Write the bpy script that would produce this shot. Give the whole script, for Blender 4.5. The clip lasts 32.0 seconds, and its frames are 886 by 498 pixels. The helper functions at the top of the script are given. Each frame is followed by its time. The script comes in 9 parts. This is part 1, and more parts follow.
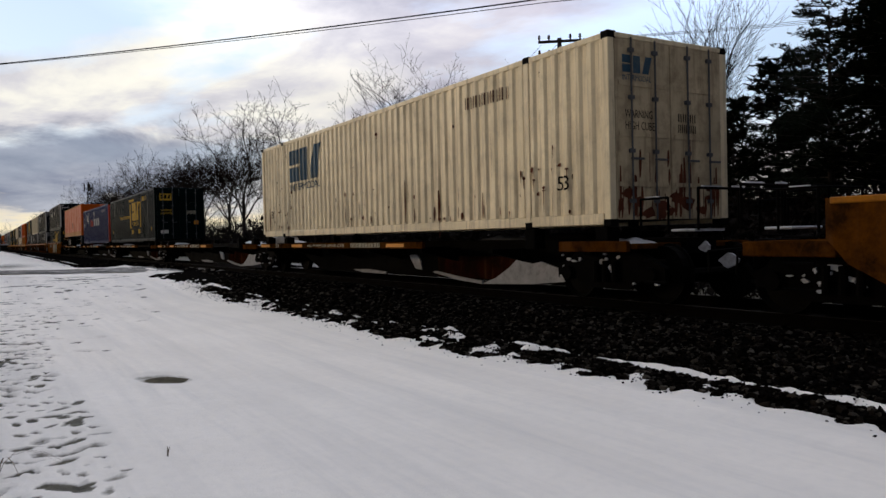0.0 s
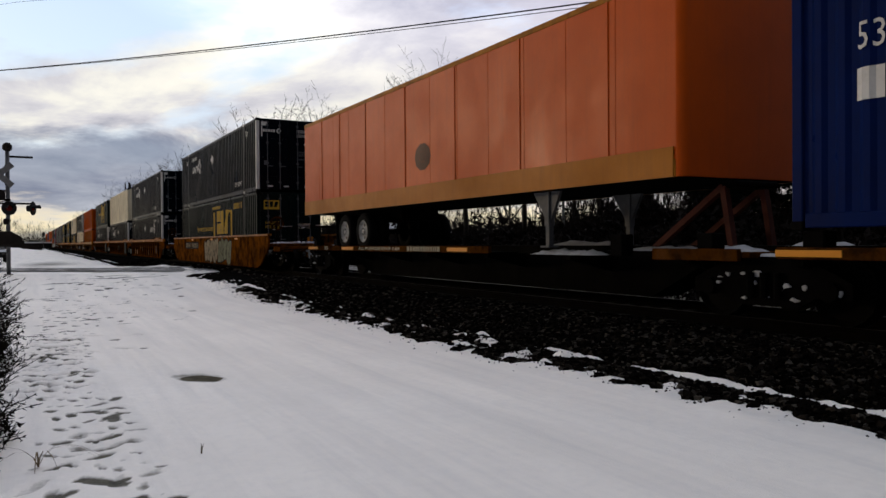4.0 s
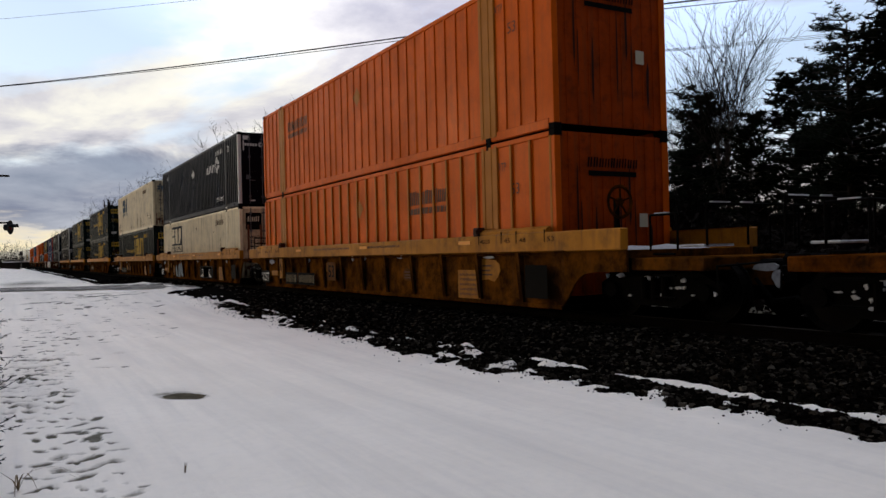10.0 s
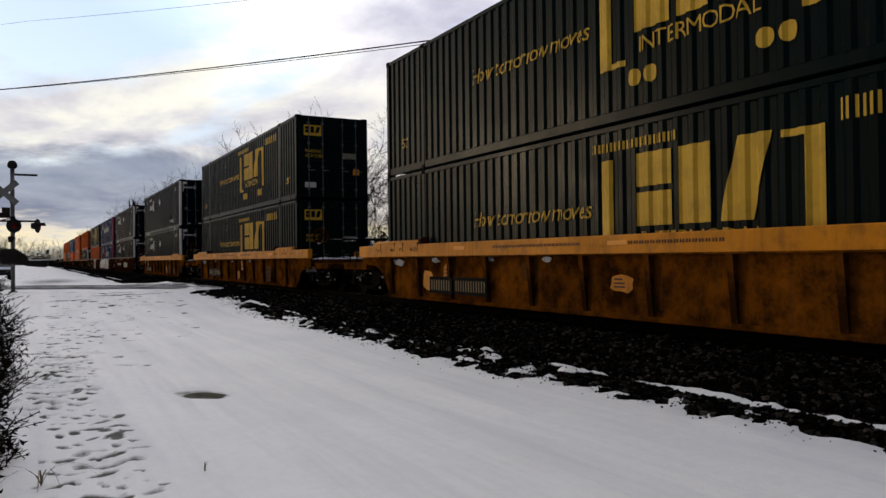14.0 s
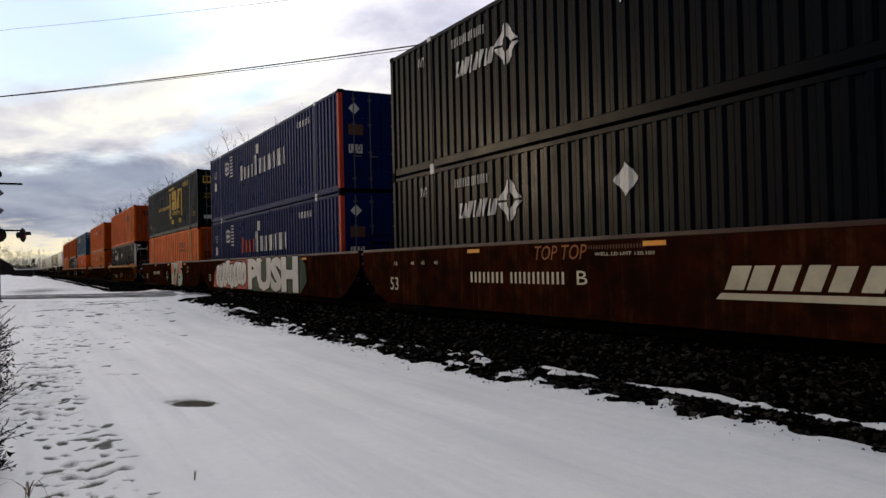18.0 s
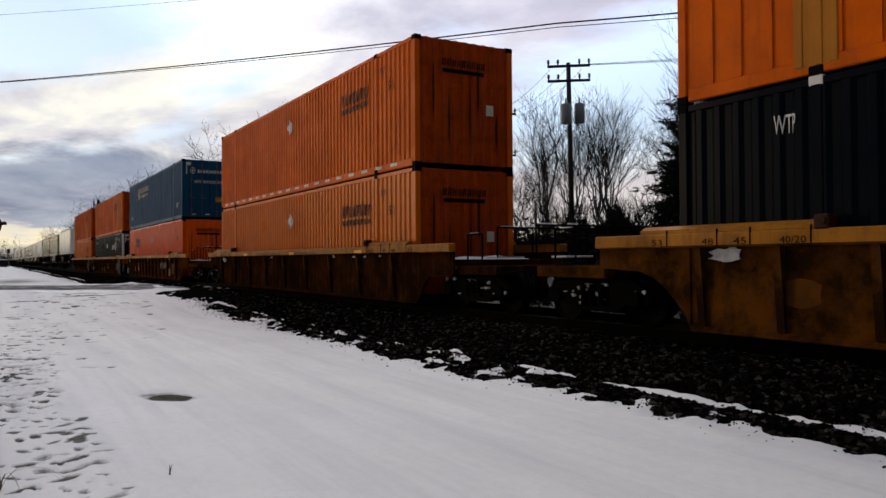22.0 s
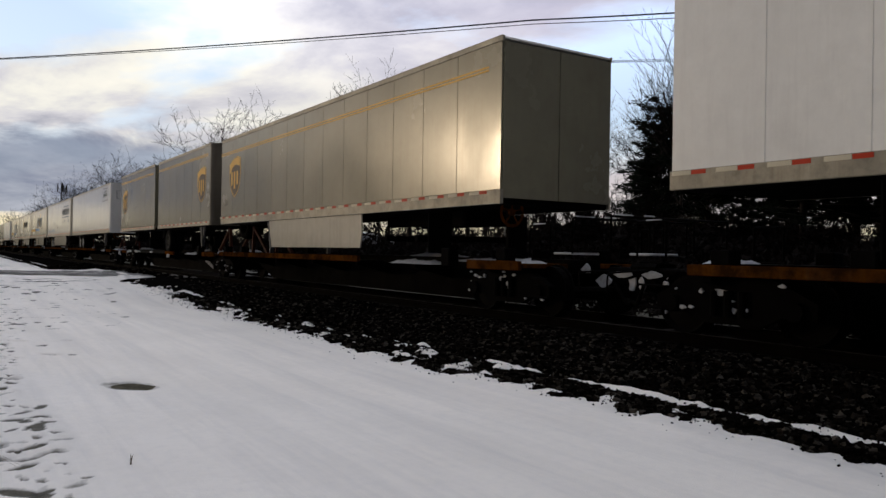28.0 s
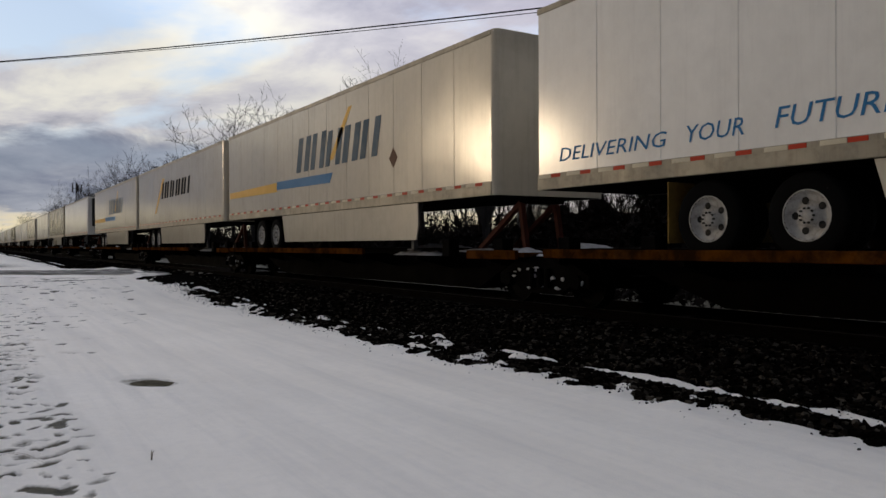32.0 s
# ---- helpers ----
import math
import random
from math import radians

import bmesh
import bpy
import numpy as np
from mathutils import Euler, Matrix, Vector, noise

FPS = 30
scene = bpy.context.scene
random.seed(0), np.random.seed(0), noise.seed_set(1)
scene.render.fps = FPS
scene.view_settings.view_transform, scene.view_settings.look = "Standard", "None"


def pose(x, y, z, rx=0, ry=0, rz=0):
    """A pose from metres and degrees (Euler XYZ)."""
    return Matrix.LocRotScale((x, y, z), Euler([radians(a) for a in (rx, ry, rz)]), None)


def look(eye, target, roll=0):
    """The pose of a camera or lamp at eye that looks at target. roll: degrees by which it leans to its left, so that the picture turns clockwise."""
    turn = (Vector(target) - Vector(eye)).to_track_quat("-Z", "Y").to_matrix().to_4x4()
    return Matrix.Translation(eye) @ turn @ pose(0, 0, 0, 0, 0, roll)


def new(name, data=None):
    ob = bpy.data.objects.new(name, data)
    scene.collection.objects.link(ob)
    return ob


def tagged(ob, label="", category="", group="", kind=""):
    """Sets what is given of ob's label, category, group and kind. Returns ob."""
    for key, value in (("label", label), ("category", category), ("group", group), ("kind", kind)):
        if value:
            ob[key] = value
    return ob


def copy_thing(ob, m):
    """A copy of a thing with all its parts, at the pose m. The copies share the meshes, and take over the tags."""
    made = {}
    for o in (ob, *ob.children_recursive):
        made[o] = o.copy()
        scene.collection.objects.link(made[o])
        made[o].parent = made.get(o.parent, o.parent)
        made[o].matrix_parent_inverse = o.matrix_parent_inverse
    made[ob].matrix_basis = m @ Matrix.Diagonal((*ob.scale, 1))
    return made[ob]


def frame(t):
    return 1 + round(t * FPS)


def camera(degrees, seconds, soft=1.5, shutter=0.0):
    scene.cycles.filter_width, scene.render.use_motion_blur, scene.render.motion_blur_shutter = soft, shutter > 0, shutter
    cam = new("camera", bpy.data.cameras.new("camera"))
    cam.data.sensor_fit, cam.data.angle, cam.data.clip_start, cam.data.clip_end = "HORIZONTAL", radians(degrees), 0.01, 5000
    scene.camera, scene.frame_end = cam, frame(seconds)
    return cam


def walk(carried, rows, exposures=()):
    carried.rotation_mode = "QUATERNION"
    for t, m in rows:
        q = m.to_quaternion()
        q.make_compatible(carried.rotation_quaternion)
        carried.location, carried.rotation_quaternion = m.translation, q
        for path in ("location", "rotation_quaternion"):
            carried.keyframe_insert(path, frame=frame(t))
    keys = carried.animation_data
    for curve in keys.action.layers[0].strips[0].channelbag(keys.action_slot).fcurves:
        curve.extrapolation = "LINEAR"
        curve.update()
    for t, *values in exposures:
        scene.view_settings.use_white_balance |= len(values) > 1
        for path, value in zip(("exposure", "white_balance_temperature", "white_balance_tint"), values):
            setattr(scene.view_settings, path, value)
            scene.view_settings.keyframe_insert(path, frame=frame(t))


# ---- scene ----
# Heading (degrees clockwise from the track's direction), tilt and lean of the hand-held camera.
EYE = (0.0, 0.0, 1.5)
cam = camera(60.4, 32.0, soft=1.5)
AIM = [
    (0, 31.17, -0.92, -1.28),
    (0.5, 29.95, -0.88, -1.11),
    (1, 29.71, -0.65, -1.00),
    (1.5, 30.39, -0.52, -0.84),
    (2, 30.73, -1.04, -0.33),
    (2.5, 29.85, -1.42, -0.58),
    (4.5, 28.15, -0.35, -0.53),
    (5, 27.15, -0.37, -0.68),
    (5.5, 26.19, -0.13, -0.36),
    (6, 27.20, -0.27, -0.95),
    (6.5, 27.16, -1.07, -1.13),
    (7, 26.04, -2.52, -1.44),
    (7.5, 28.76, -0.95, -0.68),
    (8, 28.30, -0.71, -0.80),
    (8.5, 28.28, 0.20, -1.395),
    (9, 28.67, 0.78, -1.48),
    (9.5, 29.24, 1.33, -1.37),
    (10, 29.97, 0.31, -1.44),
    (10.5, 30.31, -0.21, -0.04),
    (11, 29.99, -0.47, 0.08),
    (11.5, 28.58, 0.07, 0.27),
    (12, 28.89, 0.36, -0.21),
    (12.5, 28.38, 0.14, -0.43),
    (13, 28.74, 0.48, -0.43),
    (13.5, 28.34, 0.40, -0.88),
    (14, 28.42, 0.61, -0.69),
    (14.5, 29.18, 0.27, -0.63),
    (16.5, 30.00, 2.62, -1.64),
    (17, 29.91, 2.55, -1.59),
    (17.5, 29.79, 2.09, -2.01),
    (18, 29.27, 0.93, -1.37),
    (18.5, 29.68, 1.46, -1.17),
    (19, 29.39, 1.85, -1.17),
    (19.5, 28.87, 0.66, -0.97),
    (20, 29.05, 0.59, 0.26),
    (20.5, 29.58, 0.18, -0.29),
    (21, 30.06, 0.35, -0.11),
    (21.5, 30.40, 0.59, 0.11),
    (22, 30.69, 0.72, -0.40),
    (22.5, 29.56, 1.60, -0.73),
    (23, 30.20, 1.75, -0.42),
    (23.5, 29.97, 1.44, -0.18),
    (24, 30.62, 1.97, 0.15),
    (24.5, 31.01, 0.58, 0.60),
    (25, 32.69, 0.72, 0.23),
    (25.5, 32.86, 1.92, -0.34),
    (26, 31.90, 1.41, -0.29),
    (26.5, 30.12, 1.30, -0.10),
    (28.5, 34.18, -0.09, 0.44),
    (29, 34.30, 0.11, -1.11),
    (29.5, 31.92, -0.34, -0.68),
    (30, 32.28, -0.40, -0.72),
    (30.5, 31.76, -0.33, -0.84),
    (31, 30.86, -0.03, -0.14),
    (31.5, 30.05, -0.63, -0.74),
    (32, 31.97, -0.40, -0.31),
]


def aim(heading, tilt, lean):
    h, p = radians(heading), radians(tilt)
    way = Vector((math.sin(h) * math.cos(p), math.cos(h) * math.cos(p), math.sin(p)))
    return look(EYE, Vector(EYE) + 10 * way, lean)


walk(cam, [(t, aim(h, p, r)) for t, h, p, r in AIM], exposures=[(0, -0.02), (0.5, -0.3), (1.0, -0.42), (1.5, -0.25), (2.0, -0.02), (4.5, -0.03), (13, 0.0), (19, 0.1), (22, 0.05), (23, -0.25), (24, 0.08), (25, 0.28), (26.5, 0.12), (28.5, -0.15), (29, -0.2), (30, -0.05), (31, -0.28), (32, -0.33)])

# ---- sky and sun: a low winter sun behind broken cloud, ahead and to the left ----
SUN_AZ, SUN_EL = -37.5, 7.2


def N(tree, kind, **values):
    node = tree.nodes.new(kind)
    for key, value in values.items():
        if key in node.inputs:
            node.inputs[key].default_value = value
    return node


def L(tree, a, b):
    tree.links.new(a, b)


def math_node(tree, op, a, b=None, c=None, clamp=False):
    node = tree.nodes.new("ShaderNodeMath")
    node.operation, node.use_clamp = op, clamp
    for i, v in enumerate((a, b, c)):
        if v is None:
            continue
        if isinstance(v, (int, float)):
            node.inputs[i].default_value = v
        else:
            L(tree, v, node.inputs[i])
    return node.outputs[0]


def ramp_node(tree, fac, stops, ease="LINEAR"):
    node = tree.nodes.new("ShaderNodeValToRGB")
    node.color_ramp.interpolation = ease
    el = node.color_ramp.elements
    while len(el) < len(stops):
        el.new(0.5)
    for e, (p, c) in zip(el, stops):
        e.position = p
        e.color = (*c, 1) if len(c) == 3 else c
    L(tree, fac, node.inputs[0])
    return node.outputs[0]


def mix_node(tree, fac, a, b, blend="MIX"):
    node = tree.nodes.new("ShaderNodeMix")
    node.data_type, node.blend_type = "RGBA", blend
    for slot, v in ((0, fac), (6, a), (7, b)):
        if isinstance(v, (int, float)):
            node.inputs[slot].default_value = v
        elif isinstance(v, tuple):
            node.inputs[slot].default_value = (*v, 1)
        else:
            L(tree, v, node.inputs[slot])
    return node.outputs[2]


def g(v):
    """Linear light of a display colour given in 0 to 255."""
    return tuple((c / 255 / 12.92) if c / 255 < 0.04045 else ((c / 255 + 0.055) / 1.055) ** 2.4 for c in v)


def make_world():
    w = bpy.data.worlds.new("sky")
    scene.world = w
    w.use_nodes = True
    t = w.node_tree
    t.nodes.clear()
    out, bg = t.nodes.new("ShaderNodeOutputWorld"), t.nodes.new("ShaderNodeBackground")
    sky = t.nodes.new("ShaderNodeTexSky")
    sky.sky_type, sky.sun_disc = "NISHITA", False
    sky.sun_elevation, sky.sun_rotation = radians(SUN_EL), radians(SUN_AZ)
    tc = t.nodes.new("ShaderNodeTexCoord")
    sep = t.nodes.new("ShaderNodeSeparateXYZ")
    L(t, tc.outputs["Generated"], sep.inputs[0])
    up = sep.outputs[2]
    # Cloud layers lie on a plane overhead, so that they close up towards the horizon.
    lift = math_node(t, "ADD", math_node(t, "MAXIMUM", up, 0.0), 0.11)
    flat = t.nodes.new("ShaderNodeCombineXYZ")
    L(t, math_node(t, "DIVIDE", sep.outputs[0], lift), flat.inputs[0])
    L(t, math_node(t, "DIVIDE", sep.outputs[1], lift), flat.inputs[1])

    def noise_at(scale, detail, rough, shift, stretch=(1, 1, 1), warp=0.0):
        m = t.nodes.new("ShaderNodeMapping")
        m.inputs["Location"].default_value, m.inputs["Scale"].default_value = shift, stretch
        L(t, flat.outputs[0], m.inputs[0])
        n = N(t, "ShaderNodeTexNoise", Scale=scale, Detail=detail, Roughness=rough, Distortion=warp)
        L(t, m.outputs[0], n.inputs["Vector"])
        return n.outputs[0]

    big = noise_at(0.62, 7, 0.52, (1.3, 4.1, 0), (1.0, 0.8, 1), 0.25)
    mid = noise_at(1.5, 8, 0.58, (7.2, 2.4, 0), (1.0, 0.7, 1), 0.3)
    # How near a direction lies to the brightest part of the cloud cover.
    bx, by, bz = math.sin(radians(34)) * math.cos(radians(50)), math.cos(radians(34)) * math.cos(radians(50)), math.sin(radians(50))
    dot = t.nodes.new("ShaderNodeVectorMath")
    dot.operation = "DOT_PRODUCT"
    dot.inputs[1].default_value = (bx, by, bz)
    L(t, tc.outputs["Generated"], dot.inputs[0])
    near = math_node(t, "MULTIPLY_ADD", dot.outputs["Value"], 0.5, 0.5)
    clear = ramp_node(t, up, [(0.0, g((236, 232, 222))), (0.06, g((206, 221, 240))), (0.16, g((194, 212, 238))), (0.45, g((184, 200, 230))), (1.0, g((184, 194, 222)))])
    clear = mix_node(t, 0.08, clear, sky.outputs[0], "ADD")
    # Sunlit tops and grey undersides of the broken cloud.
    lit = ramp_node(t, mid, [(0.3, g((186, 186, 198))), (0.45, g((226, 224, 228))), (0.56, g((255, 252, 242))), (0.72, (1.2, 1.14, 0.98))])
    grey = ramp_node(t, mid, [(0.3, g((152, 151, 170))), (0.55, g((184, 181, 196))), (0.75, g((216, 211, 216)))])
    cloud = mix_node(t, ramp_node(t, sep.outputs[0], [(0.3, (1, 1, 1)), (0.62, (0, 0, 0))]), grey, lit)
    cover = ramp_node(t, big, [(0.43, (0, 0, 0)), (0.52, (1, 1, 1))])
    col = mix_node(t, cover, clear, cloud)
    # A slate bank low over the horizon, with the glow of sunset under it.
    edge = math_node(t, "ADD", up, math_node(t, "MULTIPLY", math_node(t, "SUBTRACT", mid, 0.5), 0.09))
    bank_in = ramp_node(t, edge, [(0.036, (0, 0, 0)), (0.052, (1, 1, 1)), (0.116, (1, 1, 1)), (0.142, (0, 0, 0))], "EASE")
    side = ramp_node(t, math_node(t, "MULTIPLY_ADD", sep.outputs[0], 0.5, 0.5), [(0.40, (1, 1, 1)), (0.60, (0.85, 0.85, 0.85)), (0.70, (0, 0, 0))])
    # Paler, brighter cloud low down on the other side.
    pale = math_node(t, "MULTIPLY", ramp_node(t, edge, [(0.03, (0.85,) * 3), (0.09, (0.55,) * 3), (0.16, (0, 0, 0))]), math_node(t, "SUBTRACT", 1.0, side))
    col = mix_node(t, pale, col, g((246, 236, 228)))
    slate = ramp_node(t, mid, [(0.35, g((122, 132, 156))), (0.7, g((176, 182, 198)))])
    col = mix_node(t, math_node(t, "MULTIPLY", bank_in, side), col, slate)
    glow_in = ramp_node(t, edge, [(0.0, g((206, 200, 186))), (0.014, g((236, 226, 200))), (0.028, (1.15, 1.0, 0.68)), (0.048, g((232, 222, 208)))])
    low = ramp_node(t, edge, [(0.034, (1, 1, 1)), (0.052, (0, 0, 0))])
    col = mix_node(t, low, col, glow_in)
    # The bright half of the evening sky lies ahead and overhead; behind and to the left it is dim.
    dusk = ramp_node(t, near, [(0.0, (0.07, 0.07, 0.085)), (0.40, (0.10, 0.10, 0.12)), (0.56, (0.16, 0.16, 0.18)), (0.70, (0.45, 0.45, 0.47)), (0.75, (0.92, 0.92, 0.93)), (0.80, (1.16, 1.16, 1.16)), (0.88, (1.2, 1.2, 1.21)), (1.0, (3.1, 3.1, 3.1))])
    col = mix_node(t, 1.0, col, dusk, "MULTIPLY")
    # The warm glow of the low sun behind thin cloud.
    sh, se = radians(SUN_AZ), radians(SUN_EL)
    sd = t.nodes.new("ShaderNodeVectorMath")
    sd.operation = "DOT_PRODUCT"
    sd.inputs[1].default_value = (math.sin(sh) * math.cos(se), math.cos(sh) * math.cos(se), math.sin(se))
    L(t, tc.outputs["Generated"], sd.inputs[0])
    for power, glow in ((1500.0, (18.0, 12.5, 7.0)), (60.0, (1.7, 1.22, 0.74))):
        lobe = math_node(t, "POWER", math_node(t, "MAXIMUM", sd.outputs["Value"], 0.0), power)
        col = mix_node(t, 1.0, col, mix_node(t, lobe, (0.0, 0.0, 0.0), glow), "ADD")
    L(t, col, bg.inputs["Color"])
    bg.inputs["Strength"].default_value = 0.82
    L(t, bg.outputs[0], out.inputs["Surface"])


make_world()
sun_data = bpy.data.lights.new("sun", "SUN")
sun_data.energy, sun_data.angle, sun_data.color = 0.42, radians(3.5), (1.0, 0.78, 0.52)
sun = new("sun", sun_data)
_h, _e = radians(SUN_AZ), radians(SUN_EL)
sun.matrix_world = look((0, 0, 30), Vector((0, 0, 30)) - Vector((math.sin(_h) * math.cos(_e), math.cos(_h) * math.cos(_e), math.sin(_e))))


# ---- materials ----
def surface(name, rgb, rough=0.6, metal=0.0, vary=0.25, scale=0.8, grime=0.0, grime_rgb=(0.03, 0.022, 0.016), streak=0.0,
            bump=0.15, bump_scale=30.0, spec=0.12, per_object=0.0, coat=0.0):
    """A weathered surface: large stains, fine grain, and streaks that run down from above."""
    m = bpy.data.materials.new(name)
    m.use_nodes = True
    t = m.node_tree
    p = t.nodes["Principled BSDF"]
    tc = t.nodes.new("ShaderNodeTexCoord")
    obj = tc.outputs["Object"]
    n1 = N(t, "ShaderNodeTexNoise", Scale=scale, Detail=7.0, Roughness=0.62)
    n2 = N(t, "ShaderNodeTexNoise", Scale=bump_scale, Detail=4.0, Roughness=0.6)
    L(t, obj, n1.inputs["Vector"])
    L(t, obj, n2.inputs["Vector"])
    lo, hi = tuple(c * (1 - vary) for c in rgb), tuple(min(1, c * (1 + vary * 0.6)) for c in rgb)
    col = ramp_node(t, n1.outputs[0], [(0.3, lo), (0.7, hi)])
    col = mix_node(t, ramp_node(t, n2.outputs[0], [(0.35, (0.1, 0.1, 0.1)), (0.65, (0, 0, 0))]), col, tuple(c * 0.7 for c in rgb))
    if per_object:
        info = t.nodes.new("ShaderNodeObjectInfo")
        hsv = t.nodes.new("ShaderNodeHueSaturation")
        L(t, math_node(t, "MULTIPLY_ADD", info.outputs["Random"], per_object, 1 - per_object / 2), hsv.inputs["Value"])
        L(t, col, hsv.inputs["Color"])
        col = hsv.outputs[0]
    if streak:
        mp = t.nodes.new("ShaderNodeMapping")
        mp.inputs["Scale"].default_value = (5.0, 5.0, 0.35)
        L(t, obj, mp.inputs[0])
        n3 = N(t, "ShaderNodeTexNoise", Scale=1.3, Detail=6.0, Roughness=0.7)
        L(t, mp.outputs[0], n3.inputs["Vector"])
        f = ramp_node(t, n3.outputs[0], [(0.5, (0, 0, 0)), (0.72, (streak,) * 3)])
        col = mix_node(t, f, col, (0.09, 0.042, 0.02))
    if grime:
        n4 = N(t, "ShaderNodeTexNoise", Scale=scale * 3.1, Detail=9.0, Roughness=0.7)
        L(t, obj, n4.inputs["Vector"])
        f = ramp_node(t, n4.outputs[0], [(0.48, (0, 0, 0)), (0.7, (grime,) * 3)] if grime < 0.6 else [(0.40, (0, 0, 0)), (0.60, (grime,) * 3)])
        col = mix_node(t, f, col, grime_rgb)
    L(t, col, p.inputs["Base Color"])
    L(t, ramp_node(t, n1.outputs[0], [(0.2, (min(1, rough + 0.15),) * 3), (0.8, (max(0.05, rough - 0.1),) * 3)]), p.inputs["Roughness"])
    p.inputs["Metallic"].default_value = metal
    p.inputs["Specular IOR Level"].default_value = spec
    p.inputs["Coat Weight"].default_value = coat
    if bump:
        b = N(t, "ShaderNodeBump", Strength=bump, Distance=0.02)
        L(t, n2.outputs[0], b.inputs["Height"])
        L(t, b.outputs[0], p.inputs["Normal"])
    return m


M = {}
M["cream"] = surface("cream paint", (0.80, 0.675, 0.44), 0.42, vary=0.14, streak=0.55, grime=0.25, bump=0.08, spec=0.25)
M["white_box"] = surface("white paint", (0.80, 0.71, 0.50), 0.42, vary=0.16, streak=0.45, grime=0.25, bump=0.06, spec=0.2)
# End copies: rust and grime, with the shade between cars in their colour.
M["cream_door"] = surface("weathered and shaded cream doors", (0.54, 0.44, 0.28), 0.5, vary=0.3, scale=1.2, streak=0.7, grime=0.5, grime_rgb=(0.06, 0.025, 0.012), bump=0.08, spec=0.15)
M["orange_door"] = surface("weathered and shaded orange doors", (0.34, 0.045, 0.001), 0.5, vary=0.3, scale=1.2, streak=0.5, grime=0.5, grime_rgb=(0.03, 0.008, 0.004), bump=0.08, spec=0.04)
M["green"] = surface("dark green paint", (0.0010, 0.0066, 0.0066), 0.3, vary=0.35, streak=0.07, grime=0.4, grime_rgb=(0.003, 0.0026, 0.0022), bump=0.05, spec=0.04)
M["black_box"] = surface("blue-black paint", (0.0006, 0.0022, 0.0050), 0.3, vary=0.3, streak=0.015, grime=0.3, grime_rgb=(0.003, 0.0026, 0.0022), bump=0.04, spec=0.04)
M["orange"] = surface("orange paint", (0.60, 0.100, 0.001), 0.40, vary=0.25, streak=0.3, grime=0.22, bump=0.06, spec=0.04)
M["orange_deep"] = surface("deep orange paint", (0.72, 0.088, 0.001), 0.22, vary=0.16, streak=0.12, grime=0.08, bump=0.05, spec=0.3)
M["orange_pale"] = surface("pale orange paint", (0.58, 0.125, 0.002), 0.3, vary=0.2, streak=0.2, grime=0.14, bump=0.05, spec=0.08)
M["ochre"] = surface("ochre rib", (0.37, 0.13, 0.010), 0.5, vary=0.2, streak=0.2, spec=0.1)
M["blue"] = surface("navy blue paint", (0.003, 0.011, 0.066), 0.3, vary=0.22, streak=0.02, grime=0.2, grime_rgb=(0.004, 0.0035, 0.003), bump=0.04, spec=0.03)
M["teal"] = surface("teal paint", (0.004, 0.055, 0.115), 0.36, vary=0.2, streak=0.03, grime=0.08, bump=0.05, spec=0.07)
M["tan_patch"] = surface("faded tan patch", (0.10, 0.034, 0.004), 0.6, vary=0.35, scale=1.5, streak=0.4, grime=0.4, bump=0.1, spec=0.02)
M["red_post"] = surface("red post", (0.45, 0.05, 0.02), 0.5)
M["yellow_car"] = surface("railcar yellow", (0.36, 0.12, 0.005), 0.5, vary=0.35, scale=1.1, streak=0.5, grime=0.55, bump=0.12, spec=0.06)
M["bright_car"] = surface("fresh railcar yellow", (0.60, 0.225, 0.007), 0.45, vary=0.25, scale=0.9, streak=0.4, grime=0.45, bump=0.1, spec=0.08)
M["brown_car"] = surface("oxide brown", (0.030, 0.007, 0.0038), 0.45, vary=0.3, scale=0.9, streak=0.2, grime=0.35, bump=0.1, spec=0.2)
M["tan_car"] = surface("faded railcar tan", (0.36, 0.138, 0.010), 0.5, vary=0.35, scale=1.0, streak=0.5, grime=0.5, bump=0.12, spec=0.06)
M["sand_car"] = surface("faded sand-yellow railcar", (0.43, 0.172, 0.014), 0.5, vary=0.35, scale=1.0, streak=0.5, grime=0.5, bump=0.12, spec=0.06)
M["rusty_car"] = surface("rust-stained railcar yellow", (0.34, 0.125, 0.009), 0.5, vary=0.35, scale=1.0, streak=0.6, grime=0.5, bump=0.12, spec=0.06)
M["amber_car"] = surface("amber railcar paint", (0.36, 0.125, 0.007), 0.5, vary=0.4, scale=0.7, streak=0.5, grime=0.65, bump=0.12, spec=0.15)
# Lower-side copies: grime, and the shade below the chord put into darker colour.
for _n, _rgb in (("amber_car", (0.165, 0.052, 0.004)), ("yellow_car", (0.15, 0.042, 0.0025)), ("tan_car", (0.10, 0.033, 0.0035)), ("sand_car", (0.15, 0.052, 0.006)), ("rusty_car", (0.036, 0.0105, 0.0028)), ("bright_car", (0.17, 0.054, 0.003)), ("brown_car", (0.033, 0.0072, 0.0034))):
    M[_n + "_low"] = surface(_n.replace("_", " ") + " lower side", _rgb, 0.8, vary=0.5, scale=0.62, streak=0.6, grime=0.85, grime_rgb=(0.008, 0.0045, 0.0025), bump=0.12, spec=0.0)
M["underframe"] = surface("underframe grime", (0.002, 0.0017, 0.0015), 0.85, vary=0.4, scale=2.0, bump=0.2, spec=0.03)
M["steel"] = surface("worn steel", (0.003, 0.0026, 0.0022), 0.75, vary=0.3, scale=3.0, spec=0.03)
M["rail"] = surface("rail steel", (0.003, 0.0024, 0.002), 0.85, vary=0.3, scale=3.0, spec=0.02)
M["rail_top"] = surface("dull rail head", (0.03, 0.027, 0.025), 0.8, metal=0.0, vary=0.3, spec=0.05)
